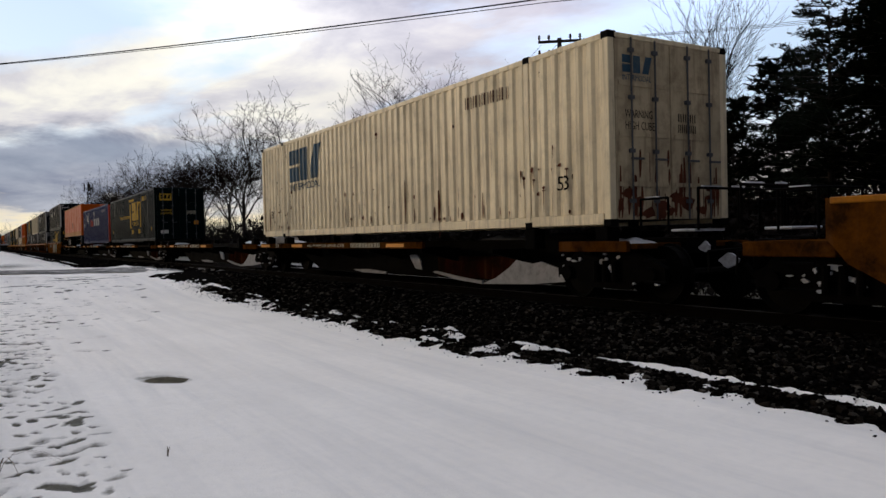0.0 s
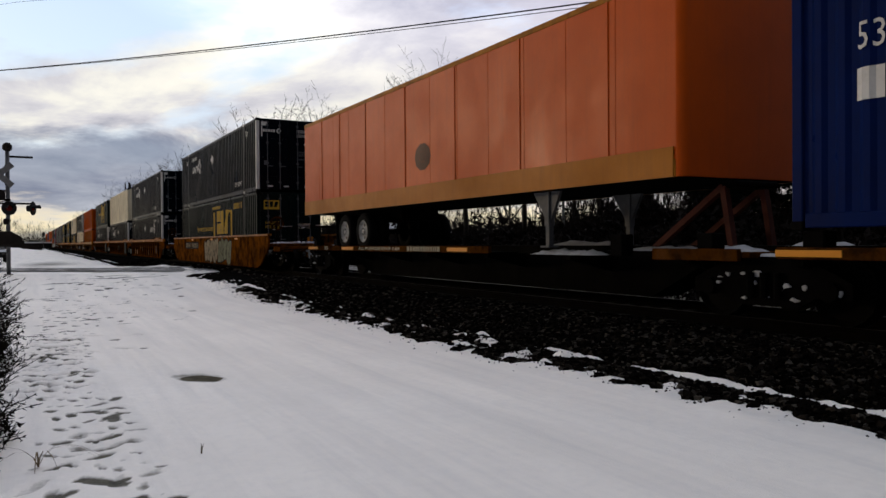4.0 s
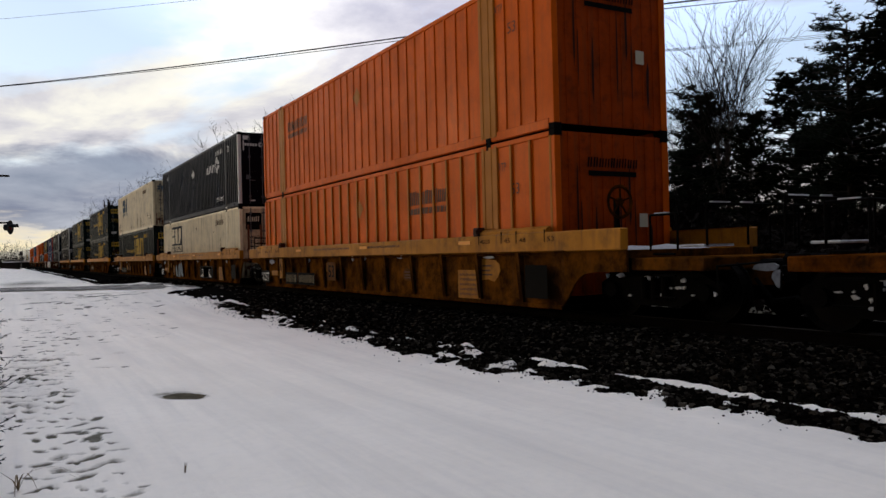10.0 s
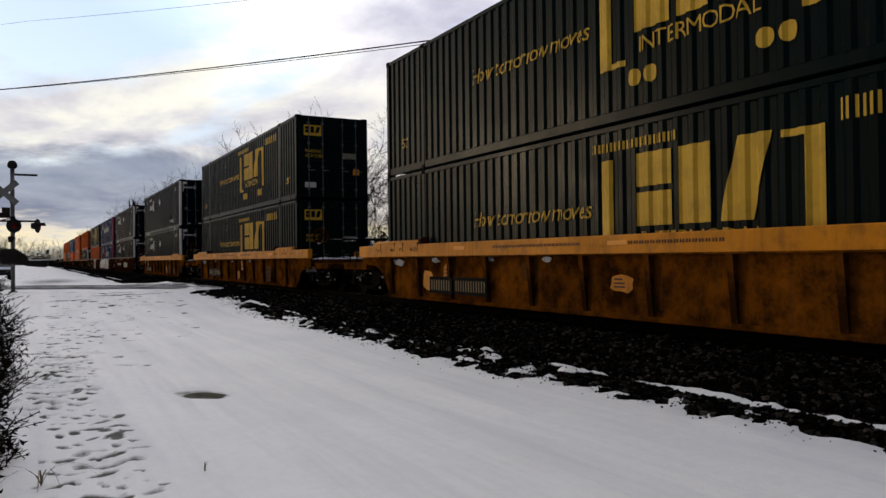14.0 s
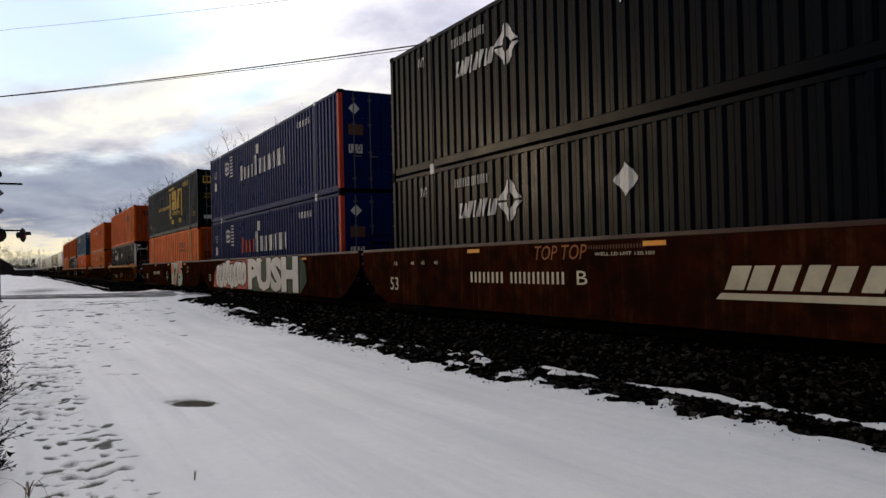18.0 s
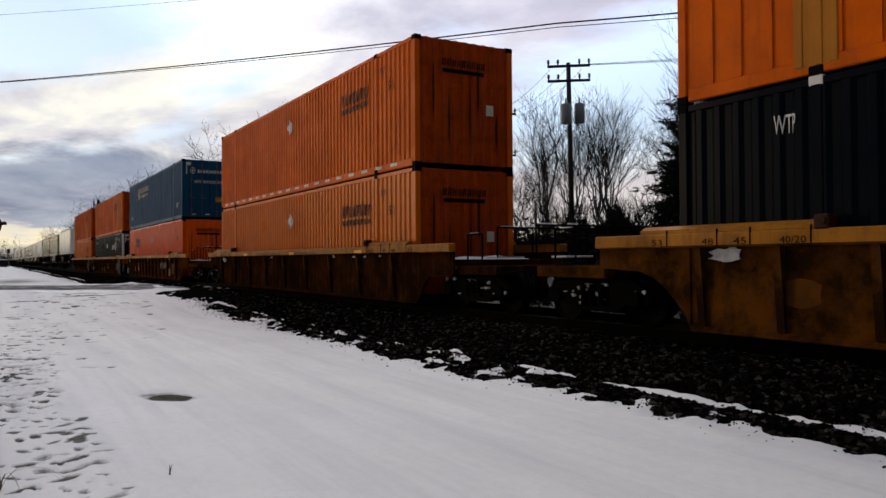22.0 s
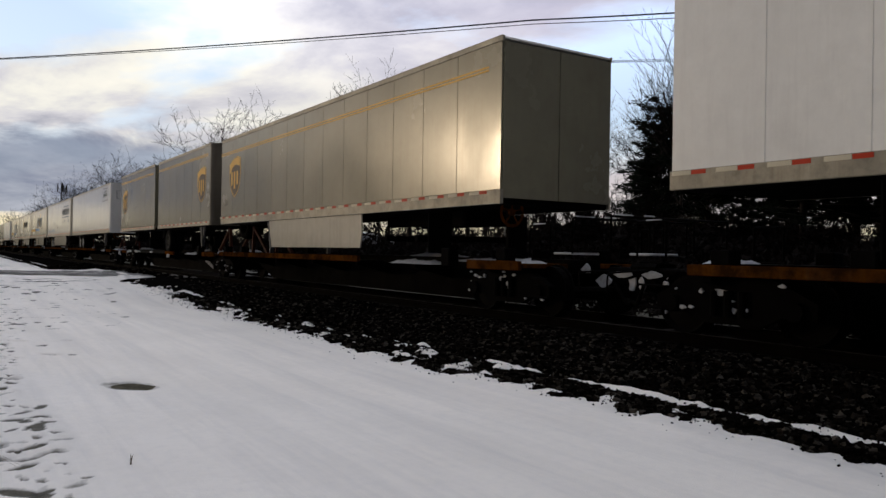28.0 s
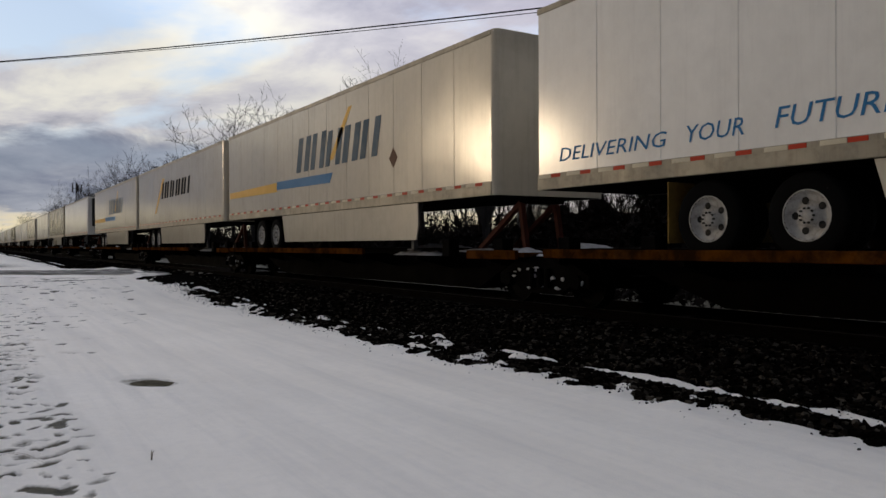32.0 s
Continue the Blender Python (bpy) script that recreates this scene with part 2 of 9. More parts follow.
M["white_mark"] = surface("white marking", (0.60, 0.585, 0.55), 0.5, vary=0.18, grime=0.25, grime_rgb=(0.12, 0.11, 0.1), bump=0, spec=0.2)
M["cream_mark"] = surface("cream marking", (0.55, 0.50, 0.37), 0.5, vary=0.2, grime=0.25, grime_rgb=(0.1, 0.08, 0.06), bump=0, spec=0.2)
M["yellow_mark"] = surface("yellow marking", (0.56, 0.34, 0.03), 0.5, vary=0.2, grime=0.3, grime_rgb=(0.05, 0.045, 0.03), bump=0, spec=0.15)
M["blue_mark"] = surface("blue marking", (0.03, 0.075, 0.115), 0.5, vary=0.2, grime=0.25, grime_rgb=(0.3, 0.27, 0.2), bump=0)
M["navy_mark"] = surface("dark navy marking", (0.010, 0.016, 0.026), 0.5, vary=0.2, grime=0.12, grime_rgb=(0.2, 0.17, 0.12), bump=0)
M["pale_blue_mark"] = surface("pale blue spray paint", (0.16, 0.22, 0.27), 0.55, vary=0.35, scale=2.5, grime=0.35, bump=0)
M["oxide"] = surface("rust", (0.11, 0.032, 0.014), 0.8, vary=0.5, scale=3.0, grime=0.3, bump=0.2, spec=0.1)
M["sky_mark"] = surface("sky blue marking", (0.03, 0.16, 0.34), 0.5, vary=0.1, bump=0)
M["black_mark"] = surface("black marking", (0.005, 0.0045, 0.004), 0.6, vary=0.25, bump=0, spec=0.02)
M["rust_mark"] = surface("faded dark marking", (0.10, 0.045, 0.025), 0.55, vary=0.3, bump=0)
M["rust_tag"] = surface("orange crayon", (0.32, 0.12, 0.05), 0.6, vary=0.3, scale=3.0, grime=0.3, bump=0, spec=0.05)
M["red_mark"] = surface("red marking", (0.42, 0.045, 0.02), 0.5, vary=0.15, bump=0)
M["reflector"] = surface("amber reflector", (0.75, 0.30, 0.03), 0.35, vary=0.1, bump=0)
M["green_mark"] = surface("green marking", (0.007, 0.035, 0.014), 0.55, vary=0.35, bump=0)
M["beige_mark"] = surface("weathered beige spray paint", (0.21, 0.16, 0.085), 0.6, vary=0.4, scale=2.0, streak=0.3, grime=0.45, bump=0)
M["sage_mark"] = surface("weathered sage spray paint", (0.10, 0.115, 0.055), 0.6, vary=0.4, scale=2.0, streak=0.3, grime=0.45, bump=0)
M["mint_mark"] = surface("mint marking", (0.20, 0.36, 0.27), 0.55, vary=0.3, scale=1.5, bump=0, spec=0.2)
M["salmon_mark"] = surface("salmon marking", (0.52, 0.10, 0.07), 0.55, vary=0.25, scale=1.5, bump=0, spec=0.2)
M["brown_mark"] = surface("brown shield", (0.045, 0.024, 0.012), 0.4, vary=0.15, bump=0)
M["gold_mark"] = surface("gold marking", (0.70, 0.40, 0.06), 0.4, vary=0.1, bump=0)
M["trailer_white"] = surface("trailer white", (0.80, 0.79, 0.74), 0.12, vary=0.07, scale=0.5, streak=0.07, grime=0.06, bump=0.05, bump_scale=4.0, spec=0.5)
M["trailer_cream"] = surface("trailer cream", (0.53, 0.485, 0.385), 0.12, vary=0.1, scale=0.5, streak=0.14, grime=0.1, bump=0.05, bump_scale=4.0, spec=0.5)
M["trailer_grey"] = surface("trailer warm grey", (0.192, 0.179, 0.122), 0.2, vary=0.12, scale=0.5, streak=0.14, grime=0.12, bump=0.05, bump_scale=4.0, spec=0.35)
M["red_strut"] = surface("rusty red paint", (0.06, 0.014, 0.009), 0.7, vary=0.4, scale=2.0, streak=0.3, grime=0.4, spec=0.1)
M["soot"] = surface("oily soot", (0.035, 0.009, 0.004), 0.6, vary=0.5, scale=3.0, grime=0.3, bump=0, spec=0.1)
# Front wall of close-coupled trailers: grime, with their shade put into the colour.
M["nose_shade"] = surface("grimy front wall in shade", (0.15, 0.132, 0.10), 0.5, vary=0.3, scale=0.8, streak=0.3, grime=0.3, bump=0.04, spec=0.2)
# Dirty rims, their colour also lowered for the dark under the trailers.
M["dark_rim"] = surface("dirty shaded rim", (0.03, 0.028, 0.025), 0.6, vary=0.3, grime=0.4, spec=0.15)
M["trailer_orange"] = surface("trailer orange", (0.48, 0.072, 0.002), 0.38, vary=0.14, streak=0.15, grime=0.1, bump=0.04, spec=0.1)
M["aluminium"] = surface("dull aluminium rail", (0.30, 0.275, 0.215), 0.5, metal=0.25, vary=0.25, scale=1.5, streak=0.3, grime=0.35, bump=0.05, spec=0.3)
M["flap_tan"] = surface("grimy tan mud flap", (0.20, 0.125, 0.03), 0.7, vary=0.35, scale=2.0, grime=0.4, bump=0.05)
M["flap_grey"] = surface("grimy grey mud flap", (0.10, 0.10, 0.105), 0.7, vary=0.35, scale=2.0, grime=0.4, bump=0.05)
M["rubber"] = surface("tyre rubber", (0.0025, 0.0025, 0.0025), 0.85, vary=0.2, spec=0.05)
M["rim"] = surface("white rim", (0.42, 0.41, 0.385), 0.4, vary=0.25, scale=4.0, grime=0.55)
M["galvanised"] = surface("galvanised steel", (0.10, 0.103, 0.108), 0.6, metal=0.3, vary=0.3, scale=2.0, grime=0.2)
M["dark_metal"] = surface("dark weathered metal", (0.014, 0.0115, 0.010), 0.7, vary=0.35, scale=3.0, grime=0.4, spec=0.08)
M["lamp_black"] = surface("black enamel", (0.012, 0.012, 0.012), 0.5, vary=0.2)
M["lamp_red"] = surface("unlit red lens", (0.10, 0.008, 0.006), 0.2, vary=0.1, bump=0)
# White lowered to grey: the shade of the backlit blades is in the colour.
M["sign_white"] = surface("weathered sign, backlit tone", (0.17, 0.17, 0.17), 0.6, vary=0.2, grime=0.3)
M["pole_wood"] = surface("creosoted pole", (0.030, 0.023, 0.019), 0.85, vary=0.35, scale=2.0, bump=0.4, spec=0.2)
M["transformer"] = surface("transformer grey", (0.22, 0.23, 0.24), 0.5, vary=0.15)
M["porcelain"] = surface("brown insulator", (0.05, 0.03, 0.025), 0.3)
M["wire"] = surface("black cable", (0.012, 0.012, 0.013), 0.6, bump=0)
M["bark"] = surface("grey bark", (0.030, 0.025, 0.022), 0.9, vary=0.35, scale=3.0, bump=0.5, spec=0.1)
M["twig"] = surface("brown twigs", (0.014, 0.0105, 0.0085), 0.9, vary=0.3, scale=2.0, bump=0, spec=0.0)
M["brush"] = surface("brown brush", (0.009, 0.0065, 0.005), 0.95, vary=0.4, scale=1.0, bump=0, spec=0.05)
M["needle"] = surface("pine needles", (0.0045, 0.0075, 0.0035), 0.9, vary=0.45, scale=0.8, bump=0, spec=0.02)
M["juniper"] = surface("winter bush leaves", (0.0075, 0.0062, 0.0038), 0.9, vary=0.5, scale=6.0, bump=0, spec=0.0)
M["straw"] = surface("dry grass", (0.20, 0.15, 0.09), 0.85, vary=0.3, scale=8.0, bump=0)
M["tie"] = surface("dark railway tie", (0.008, 0.0065, 0.0055), 0.9, vary=0.35, scale=3.0, bump=0.4, per_object=0.5, spec=0.05)
M["asphalt"] = surface("damp asphalt", (0.020, 0.0165, 0.012), 0.95, vary=0.5, scale=0.45, grime=0.75, grime_rgb=(0.5, 0.48, 0.46), bump=0.3, spec=0.03)
M["building"] = surface("dark siding", (0.012, 0.0105, 0.0095), 0.8, vary=0.3, scale=0.6)
M["roof"] = surface("snowy roof", (0.62, 0.63, 0.66), 0.9, vary=0.15)
M["car_paint"] = surface("dark car paint", (0.03, 0.032, 0.036), 0.3, vary=0.1, coat=0.5)
M["car_snow"] = surface("frosted windscreen", (0.11, 0.105, 0.095), 0.6, vary=0.4, scale=2.0, spec=0.05)
M["car_light"] = surface("grimy grey car paint", (0.035, 0.034, 0.033), 0.45, vary=0.2)
M["water"] = surface("muddy puddle", (0.085, 0.075, 0.05), 0.8, vary=0.45, scale=7.0, grime=0.5, grime_rgb=(0.02, 0.018, 0.012), bump=0.05, spec=0.02)
M["snow_clump"] = surface("packed snow", (0.46, 0.465, 0.48), 0.8, vary=0.25, scale=3.0, grime=0.45, grime_rgb=(0.10, 0.09, 0.08), bump=0.4, bump_scale=14)


def ground_material():
    """Trodden snow, thin where tyres and boots have been, with soil and dead grass showing through."""
    m = bpy.data.materials.new("snow ground")
    m.use_nodes = True
    t = m.node_tree
    p = t.nodes["Principled BSDF"]
    tc = t.nodes.new("ShaderNodeTexCoord")
    wear = t.nodes.new("ShaderNodeAttribute")
    wear.attribute_name = "wear"
    n1 = N(t, "ShaderNodeTexNoise", Scale=0.35, Detail=8.0, Roughness=0.6)
    n2 = N(t, "ShaderNodeTexNoise", Scale=9.0, Detail=8.0, Roughness=0.65)
    n3 = N(t, "ShaderNodeTexNoise", Scale=60.0, Detail=4.0, Roughness=0.6)
    for n in (n1, n2, n3):
        L(t, tc.outputs["Object"], n.inputs["Vector"])
    snow = ramp_node(t, n1.outputs[0], [(0.3, (0.785, 0.738, 0.672)), (0.7, (0.885, 0.835, 0.762))])
    snow = mix_node(t, ramp_node(t, n2.outputs[0], [(0.3, (0.22,) * 3), (0.55, (0, 0, 0))]), snow, (0.63, 0.605, 0.58))
    # Wheel-rut shading, put into the snow colour as grey streaks along the track.
    mp = t.nodes.new("ShaderNodeMapping")
    mp.inputs["Scale"].default_value = (1.5, 0.10, 1.0)
    L(t, tc.outputs["Object"], mp.inputs[0])
    n4 = N(t, "ShaderNodeTexNoise", Scale=1.0, Detail=5.0, Roughness=0.6)
    L(t, mp.outputs[0], n4.inputs["Vector"])
    snow = mix_node(t, ramp_node(t, n4.outputs[0], [(0.46, (0, 0, 0)), (0.66, (0.34,) * 3)]), snow, (0.55, 0.53, 0.505))
    # Finer streaks of the same rut shading.
    mp2 = t.nodes.new("ShaderNodeMapping")
    mp2.inputs["Scale"].default_value, mp2.inputs["Rotation"].default_value = (5.0, 0.22, 1.0), (0, 0, radians(3))
    L(t, tc.outputs["Object"], mp2.inputs[0])
    n5 = N(t, "ShaderNodeTexNoise", Scale=1.0, Detail=6.0, Roughness=0.65)
    L(t, mp2.outputs[0], n5.inputs["Vector"])
    snow = mix_node(t, ramp_node(t, n5.outputs[0], [(0.5, (0, 0, 0)), (0.7, (0.3,) * 3)]), snow, (0.58, 0.56, 0.54))
    soil = ramp_node(t, n2.outputs[0], [(0.3, (0.022, 0.019, 0.012)), (0.7, (0.11, 0.098, 0.062))])
    f = math_node(t, "ADD", wear.outputs["Fac"], math_node(t, "MULTIPLY_ADD", n2.outputs[0], 0.9, -0.45))
    L(t, mix_node(t, ramp_node(t, f, [(0.40, (0, 0, 0)), (0.62, (0.4, 0.4, 0.4)), (0.86, (1, 1, 1))]), snow, soil), p.inputs["Base Color"])
    p.inputs["Roughness"].default_value = 0.7
    p.inputs["Specular IOR Level"].default_value = 0.25
    b = N(t, "ShaderNodeBump", Strength=0.35, Distance=0.03)
    L(t, math_node(t, "MULTIPLY_ADD", n3.outputs[0], 0.35, n2.outputs[0]), b.inputs["Height"])
    L(t, b.outputs[0], p.inputs["Normal"])
    return m


def stone_material():
    m = bpy.data.materials.new("ballast stone")
    m.use_nodes = True
    t = m.node_tree
    p = t.nodes["Principled BSDF"]
    geo = t.nodes.new("ShaderNodeNewGeometry")
    tc = t.nodes.new("ShaderNodeTexCoord")
    n = N(t, "ShaderNodeTexNoise", Scale=25.0, Detail=5.0)
    L(t, tc.outputs["Object"], n.inputs["Vector"])
    col = ramp_node(t, geo.outputs["Random Per Island"], [(0.0, (0.0012, 0.001, 0.0009)), (0.55, (0.005, 0.0042, 0.0036)), (0.82, (0.02, 0.0165, 0.013)), (1.0, (0.085, 0.074, 0.06))])
    L(t, mix_node(t, ramp_node(t, n.outputs[0], [(0.3, (0.5,) * 3), (0.7, (0, 0, 0))]), col, (0.004, 0.0034, 0.0028)), p.inputs["Base Color"])
    p.inputs["Roughness"].default_value = 0.75
    p.inputs["Specular IOR Level"].default_value = 0.0
    return m


M["ground"] = ground_material()
M["stone"] = stone_material()
M["bed"] = surface("ballast bed", (0.0045, 0.004, 0.0037), 0.9, vary=0.4, scale=3.0, bump=0.8, bump_scale=22, spec=0.0)


# ---- mesh helpers ----
class Mesh:
    """Gathers vertices and faces of one part."""

    def __init__(self):
        self.v, self.f = [], []

    def add(self, verts, faces):
        k = len(self.v)
        self.v += [tuple(p) for p in verts]
        self.f += [tuple(i + k for i in face) for face in faces]
        return self

    def box(self, x0, x1, y0, y1, z0, z1, bevel=0.0):
        if bevel:
            b = min(bevel, abs(x1 - x0) / 3, abs(y1 - y0) / 3, abs(z1 - z0) / 3)
            lo, hi = [(x0 + b, y0 + b, z0), (x1 - b, y0 + b, z0), (x1 - b, y1 - b, z0), (x0 + b, y1 - b, z0)], [(x0 + b, y0 + b, z1), (x1 - b, y0 + b, z1), (x1 - b, y1 - b, z1), (x0 + b, y1 - b, z1)]
            mid = [(x0, y0 + b), (x0 + b, y0), (x1 - b, y0), (x1, y0 + b), (x1, y1 - b), (x1 - b, y1), (x0 + b, y1), (x0, y1 - b)]
            vs = lo + [(x, y, z0 + b) for x, y in mid] + [(x, y, z1 - b) for x, y in mid] + hi
            fs = [(3, 2, 1, 0), (20, 21, 22, 23)]
            for i in range(8):
                j = (i + 1) % 8
                fs.append((4 + i, 4 + j, 12 + j, 12 + i))
            corner = [0, 0, 1, 1, 2, 2, 3, 3]
            for i in range(8):
                j = (i + 1) % 8
                a, c = corner[i], corner[j]
                fs.append((a, c, 4 + j, 4 + i) if a != c else (a, 4 + j, 4 + i))
                fs.append((12 + i, 12 + j, 20 + c, 20 + a) if a != c else (12 + i, 12 + j, 20 + a))
            return self.add(vs, fs)
        return self.add([(x0, y0, z0), (x1, y0, z0), (x1, y1, z0), (x0, y1, z0), (x0, y0, z1), (x1, y0, z1), (x1, y1, z1), (x0, y1, z1)],
                        [(3, 2, 1, 0), (4, 5, 6, 7), (0, 1, 5, 4), (1, 2, 6, 5), (2, 3, 7, 6), (3, 0, 4, 7)])

    def tube(self, a, b, r0, r1=None, n=8, caps=True):
        a, b = Vector(a), Vector(b)
        r1 = r0 if r1 is None else r1
        d = (b - a).normalized()
        u = d.orthogonal().normalized()
        w = d.cross(u)
        vs = []
        for c, r in ((a, r0), (b, r1)):
            vs += [c + r * (math.cos(2 * math.pi * i / n) * u + math.sin(2 * math.pi * i / n) * w) for i in range(n)]
        fs = [(i, (i + 1) % n, n + (i + 1) % n, n + i) for i in range(n)]
        if caps:
            fs += [tuple(range(n - 1, -1, -1)), tuple(range(n, 2 * n))]
        return self.add(vs, fs)

    def beam(self, a, b, w, h):
        """A straight bar of width w and height h from a to b."""
        a, b = Vector(a), Vector(b)
        d = (b - a).normalized()
        s = d.cross(Vector((0, 0, 1)))
        s = s.normalized() if s.length > 1e-4 else Vector((1, 0, 0))
        t = s.cross(d)
        vs = [c + s * w / 2 * i + t * h / 2 * j for c in (a, b) for i, j in ((-1, -1), (1, -1), (1, 1), (-1, 1))]
        return self.add(vs, [(3, 2, 1, 0), (4, 5, 6, 7), (0, 1, 5, 4), (1, 2, 6, 5), (2, 3, 7, 6), (3, 0, 4, 7)])

    def prism(self, outline, axis, lo, hi):
        """An outline of (a, b) pairs swept along an axis: x takes (y, z), y takes (x, z), z takes (x, y)."""
        put = {"x": lambda a, b, c: (c, a, b), "y": lambda a, b, c: (a, c, b), "z": lambda a, b, c: (a, b, c)}[axis]
        n = len(outline)
        vs = [put(a, b, c) for c in (lo, hi) for a, b in outline]
        return self.add(vs, [tuple(range(n - 1, -1, -1)), tuple(range(n, 2 * n))] + [(i, (i + 1) % n, n + (i + 1) % n, n + i) for i in range(n)])

    def lathe(self, profile, centre, axis="x", n=24):
        """Turns (radius, along) pairs round an axis."""
        cx, cy, cz = centre
        vs, k = [], len(profile)
        for i in range(n):
            c, s = math.cos(2 * math.pi * i / n), math.sin(2 * math.pi * i / n)
            for r, h in profile:
                vs.append((cx + h, cy + r * c, cz + r * s) if axis == "x" else (cx + r * c, cy + r * s, cz + h) if axis == "z" else (cx + r * c, cy + h, cz + r * s))
        fs = [(i * k + j, ((i + 1) % n) * k + j, ((i + 1) % n) * k + j + 1, i * k + j + 1) for i in range(n) for j in range(k - 1)]
        return self.add(vs, fs)

    def data(self, name, material, smooth=False):
        me = bpy.data.meshes.new(name)
        me.from_pydata(self.v, [], self.f)
        if material:
            me.materials.append(M[material])
        if smooth:
            me.polygons.foreach_set("use_smooth", [True] * len(me.polygons))
        me.validate()
        me.update()
        return me


FINE = ("rust", "rust_patch", "fine_print", "data_print", "end_table", "number_lettering", "brand_lettering", "code", "end_code", "warning", "caked_snow", "snow", "rail_snow", "graffiti_stroke", "edge_tape", "lettering", "brand_line", "reflective_tape", "end_brand")


def part(name, mesh, material, parent, label="", smooth=False):
    """One mesh object under a thing or a part; a mesh made before may be given again."""
    data = mesh.data(name, material, smooth) if isinstance(mesh, Mesh) else mesh
    ob = new(name, data)
    ob.parent = parent
    return tagged(ob, label, kind="stuff" if name in FINE else "")


def thing(name, label, category, m=None, group="", kind=""):
    ob = new(name)
    ob.empty_display_size = 0.3
    ob.matrix_world = m or Matrix()
    return tagged(ob, label, category, group, kind)


STORE = {}


def stored(key, build):
    """A mesh that is built once and shared by all the parts that look alike."""
    if key not in STORE:
        STORE[key] = build()
    return STORE[key]


# ---- flat markings, laid on a plane and bent to the ribs of a wall ----
def outline_mesh(polys):
    """Polygons of (u, v) points, drawn flat."""
    bm = bmesh.new()
    for poly in polys:
        vs = [bm.verts.new((u, v, 0)) for u, v in poly]
        bm.faces.new(vs)
    return bm


def text_mesh(body, bold=0.0, slant=0.0, space=1.0):
    cu = bpy.data.curves.new("words", "FONT")
    cu.body, cu.resolution_u, cu.offset, cu.shear, cu.space_character = body, 2, bold, slant, space
    ob = bpy.data.objects.new("words", cu)
    me = bpy.data.meshes.new_from_object(ob)
    bm = bmesh.new()
    bm.from_mesh(me)
    bpy.data.objects.remove(ob)
    bpy.data.meshes.remove(me)
    return bm


def rect(u0, v0, u1, v1):
    return [(u0, v0), (u1, v0), (u1, v1), (u0, v1)]


def disc(u, v, r, n=14):
    return [(u + r * math.cos(2 * math.pi * i / n), v + r * math.sin(2 * math.pi * i / n)) for i in range(n)]


def ring(u, v, r0, r1, n=18, a0=0.0, a1=360.0):
    ang = [radians(a0 + (a1 - a0) * i / n) for i in range(n + 1)]
    return [[(u + r * math.cos(a), v + r * math.sin(a)) for r, a in ((r0, ang[i]), (r1, ang[i]), (r1, ang[i + 1]), (r0, ang[i + 1]))] for i in range(n)]


def bars(n, gap=0.25, seed=1, tall=1.0):
    """A row of plain bars in a box 1 wide and 1 high, in place of letters."""
    rnd = random.Random(seed)
    w = 1.0 / n
    return [rect(i * w, 0, (i + 1 - gap) * w, tall * rnd.choice((1.0, 1.0, 0.92))) for i in range(n)]


def fit_box(bm, w, h):
    """Scales a drawing into a box w wide and h high with its corner at the origin."""
    us, vs = [p.co.x for p in bm.verts], [p.co.y for p in bm.verts]
    u0, v0, du, dv = min(us), min(vs), max(us) - min(us), max(vs) - min(vs)
    for p in bm.verts:
        p.co.x, p.co.y = (p.co.x - u0) / du * w, (p.co.y - v0) / dv * h
    return bm


def breaks_of(profile, pitch, y0, lo, hi):
    cuts = []
    k = int((lo - y0) / pitch) - 1
    while y0 + k * pitch < hi:
        cuts += [y0 + (k + f) * pitch for f in profile if lo < y0 + (k + f) * pitch < hi]
        k += 1
    return cuts


def side_mark(bm, y_left, z, x_out, wall=None, lift=0.005):
    """Lays a drawing on the wall that faces the camera: u runs to the reader's right, towards the front of the train."""
    if wall:
        us = [p.co.x for p in bm.verts]
        for y in breaks_of(wall["cuts"], wall["pitch"], wall["y0"], y_left - max(us), y_left - min(us)):
            bmesh.ops.bisect_plane(bm, geom=bm.verts[:] + bm.edges[:] + bm.faces[:], plane_co=(y_left - y, 0, 0), plane_no=(1, 0, 0))
    out = Mesh()
    bm.verts.index_update()
    vs = []
    for p in bm.verts:
        y = y_left - p.co.x
        d = wall["depth"](y) if wall else 0.0
        vs.append((x_out + d - lift, y, z + p.co.y))
    out.add(vs, [tuple(q.index for q in f.verts) for f in bm.faces])
    bm.free()
    return out


def end_mark(bm, x_left, z, y_out, lift=0.005):
    out = Mesh()
    bm.verts.index_update()
    out.add([(x_left + p.co.x, y_out - lift, z + p.co.y) for p in bm.verts], [tuple(q.index for q in f.verts) for f in bm.faces])
    bm.free()
    return out


# ---- the freight train ----
XC, RZ = 9.215, 0.46          # the track's middle, and the top of the rails
WELL_Z, TOP_Z, SPINE_Z = 0.165, 3.06, 1.135   # where boxes stand, above the rails
BOX_L, BOX_W, BOX_H = 16.15, 2.59, 2.896
OUT = -BOX_W / 2
MOVERS = []


def gone(t):
    """How far the train has come after t seconds."""
    return 17.5356 * t + 0.009482 * t * t - 0.0000063 * t ** 3


def on_train(ob, s, z):
    ob.matrix_world = pose(XC, s, RZ + z)
    MOVERS.append((ob, s, RZ + z))
    return ob


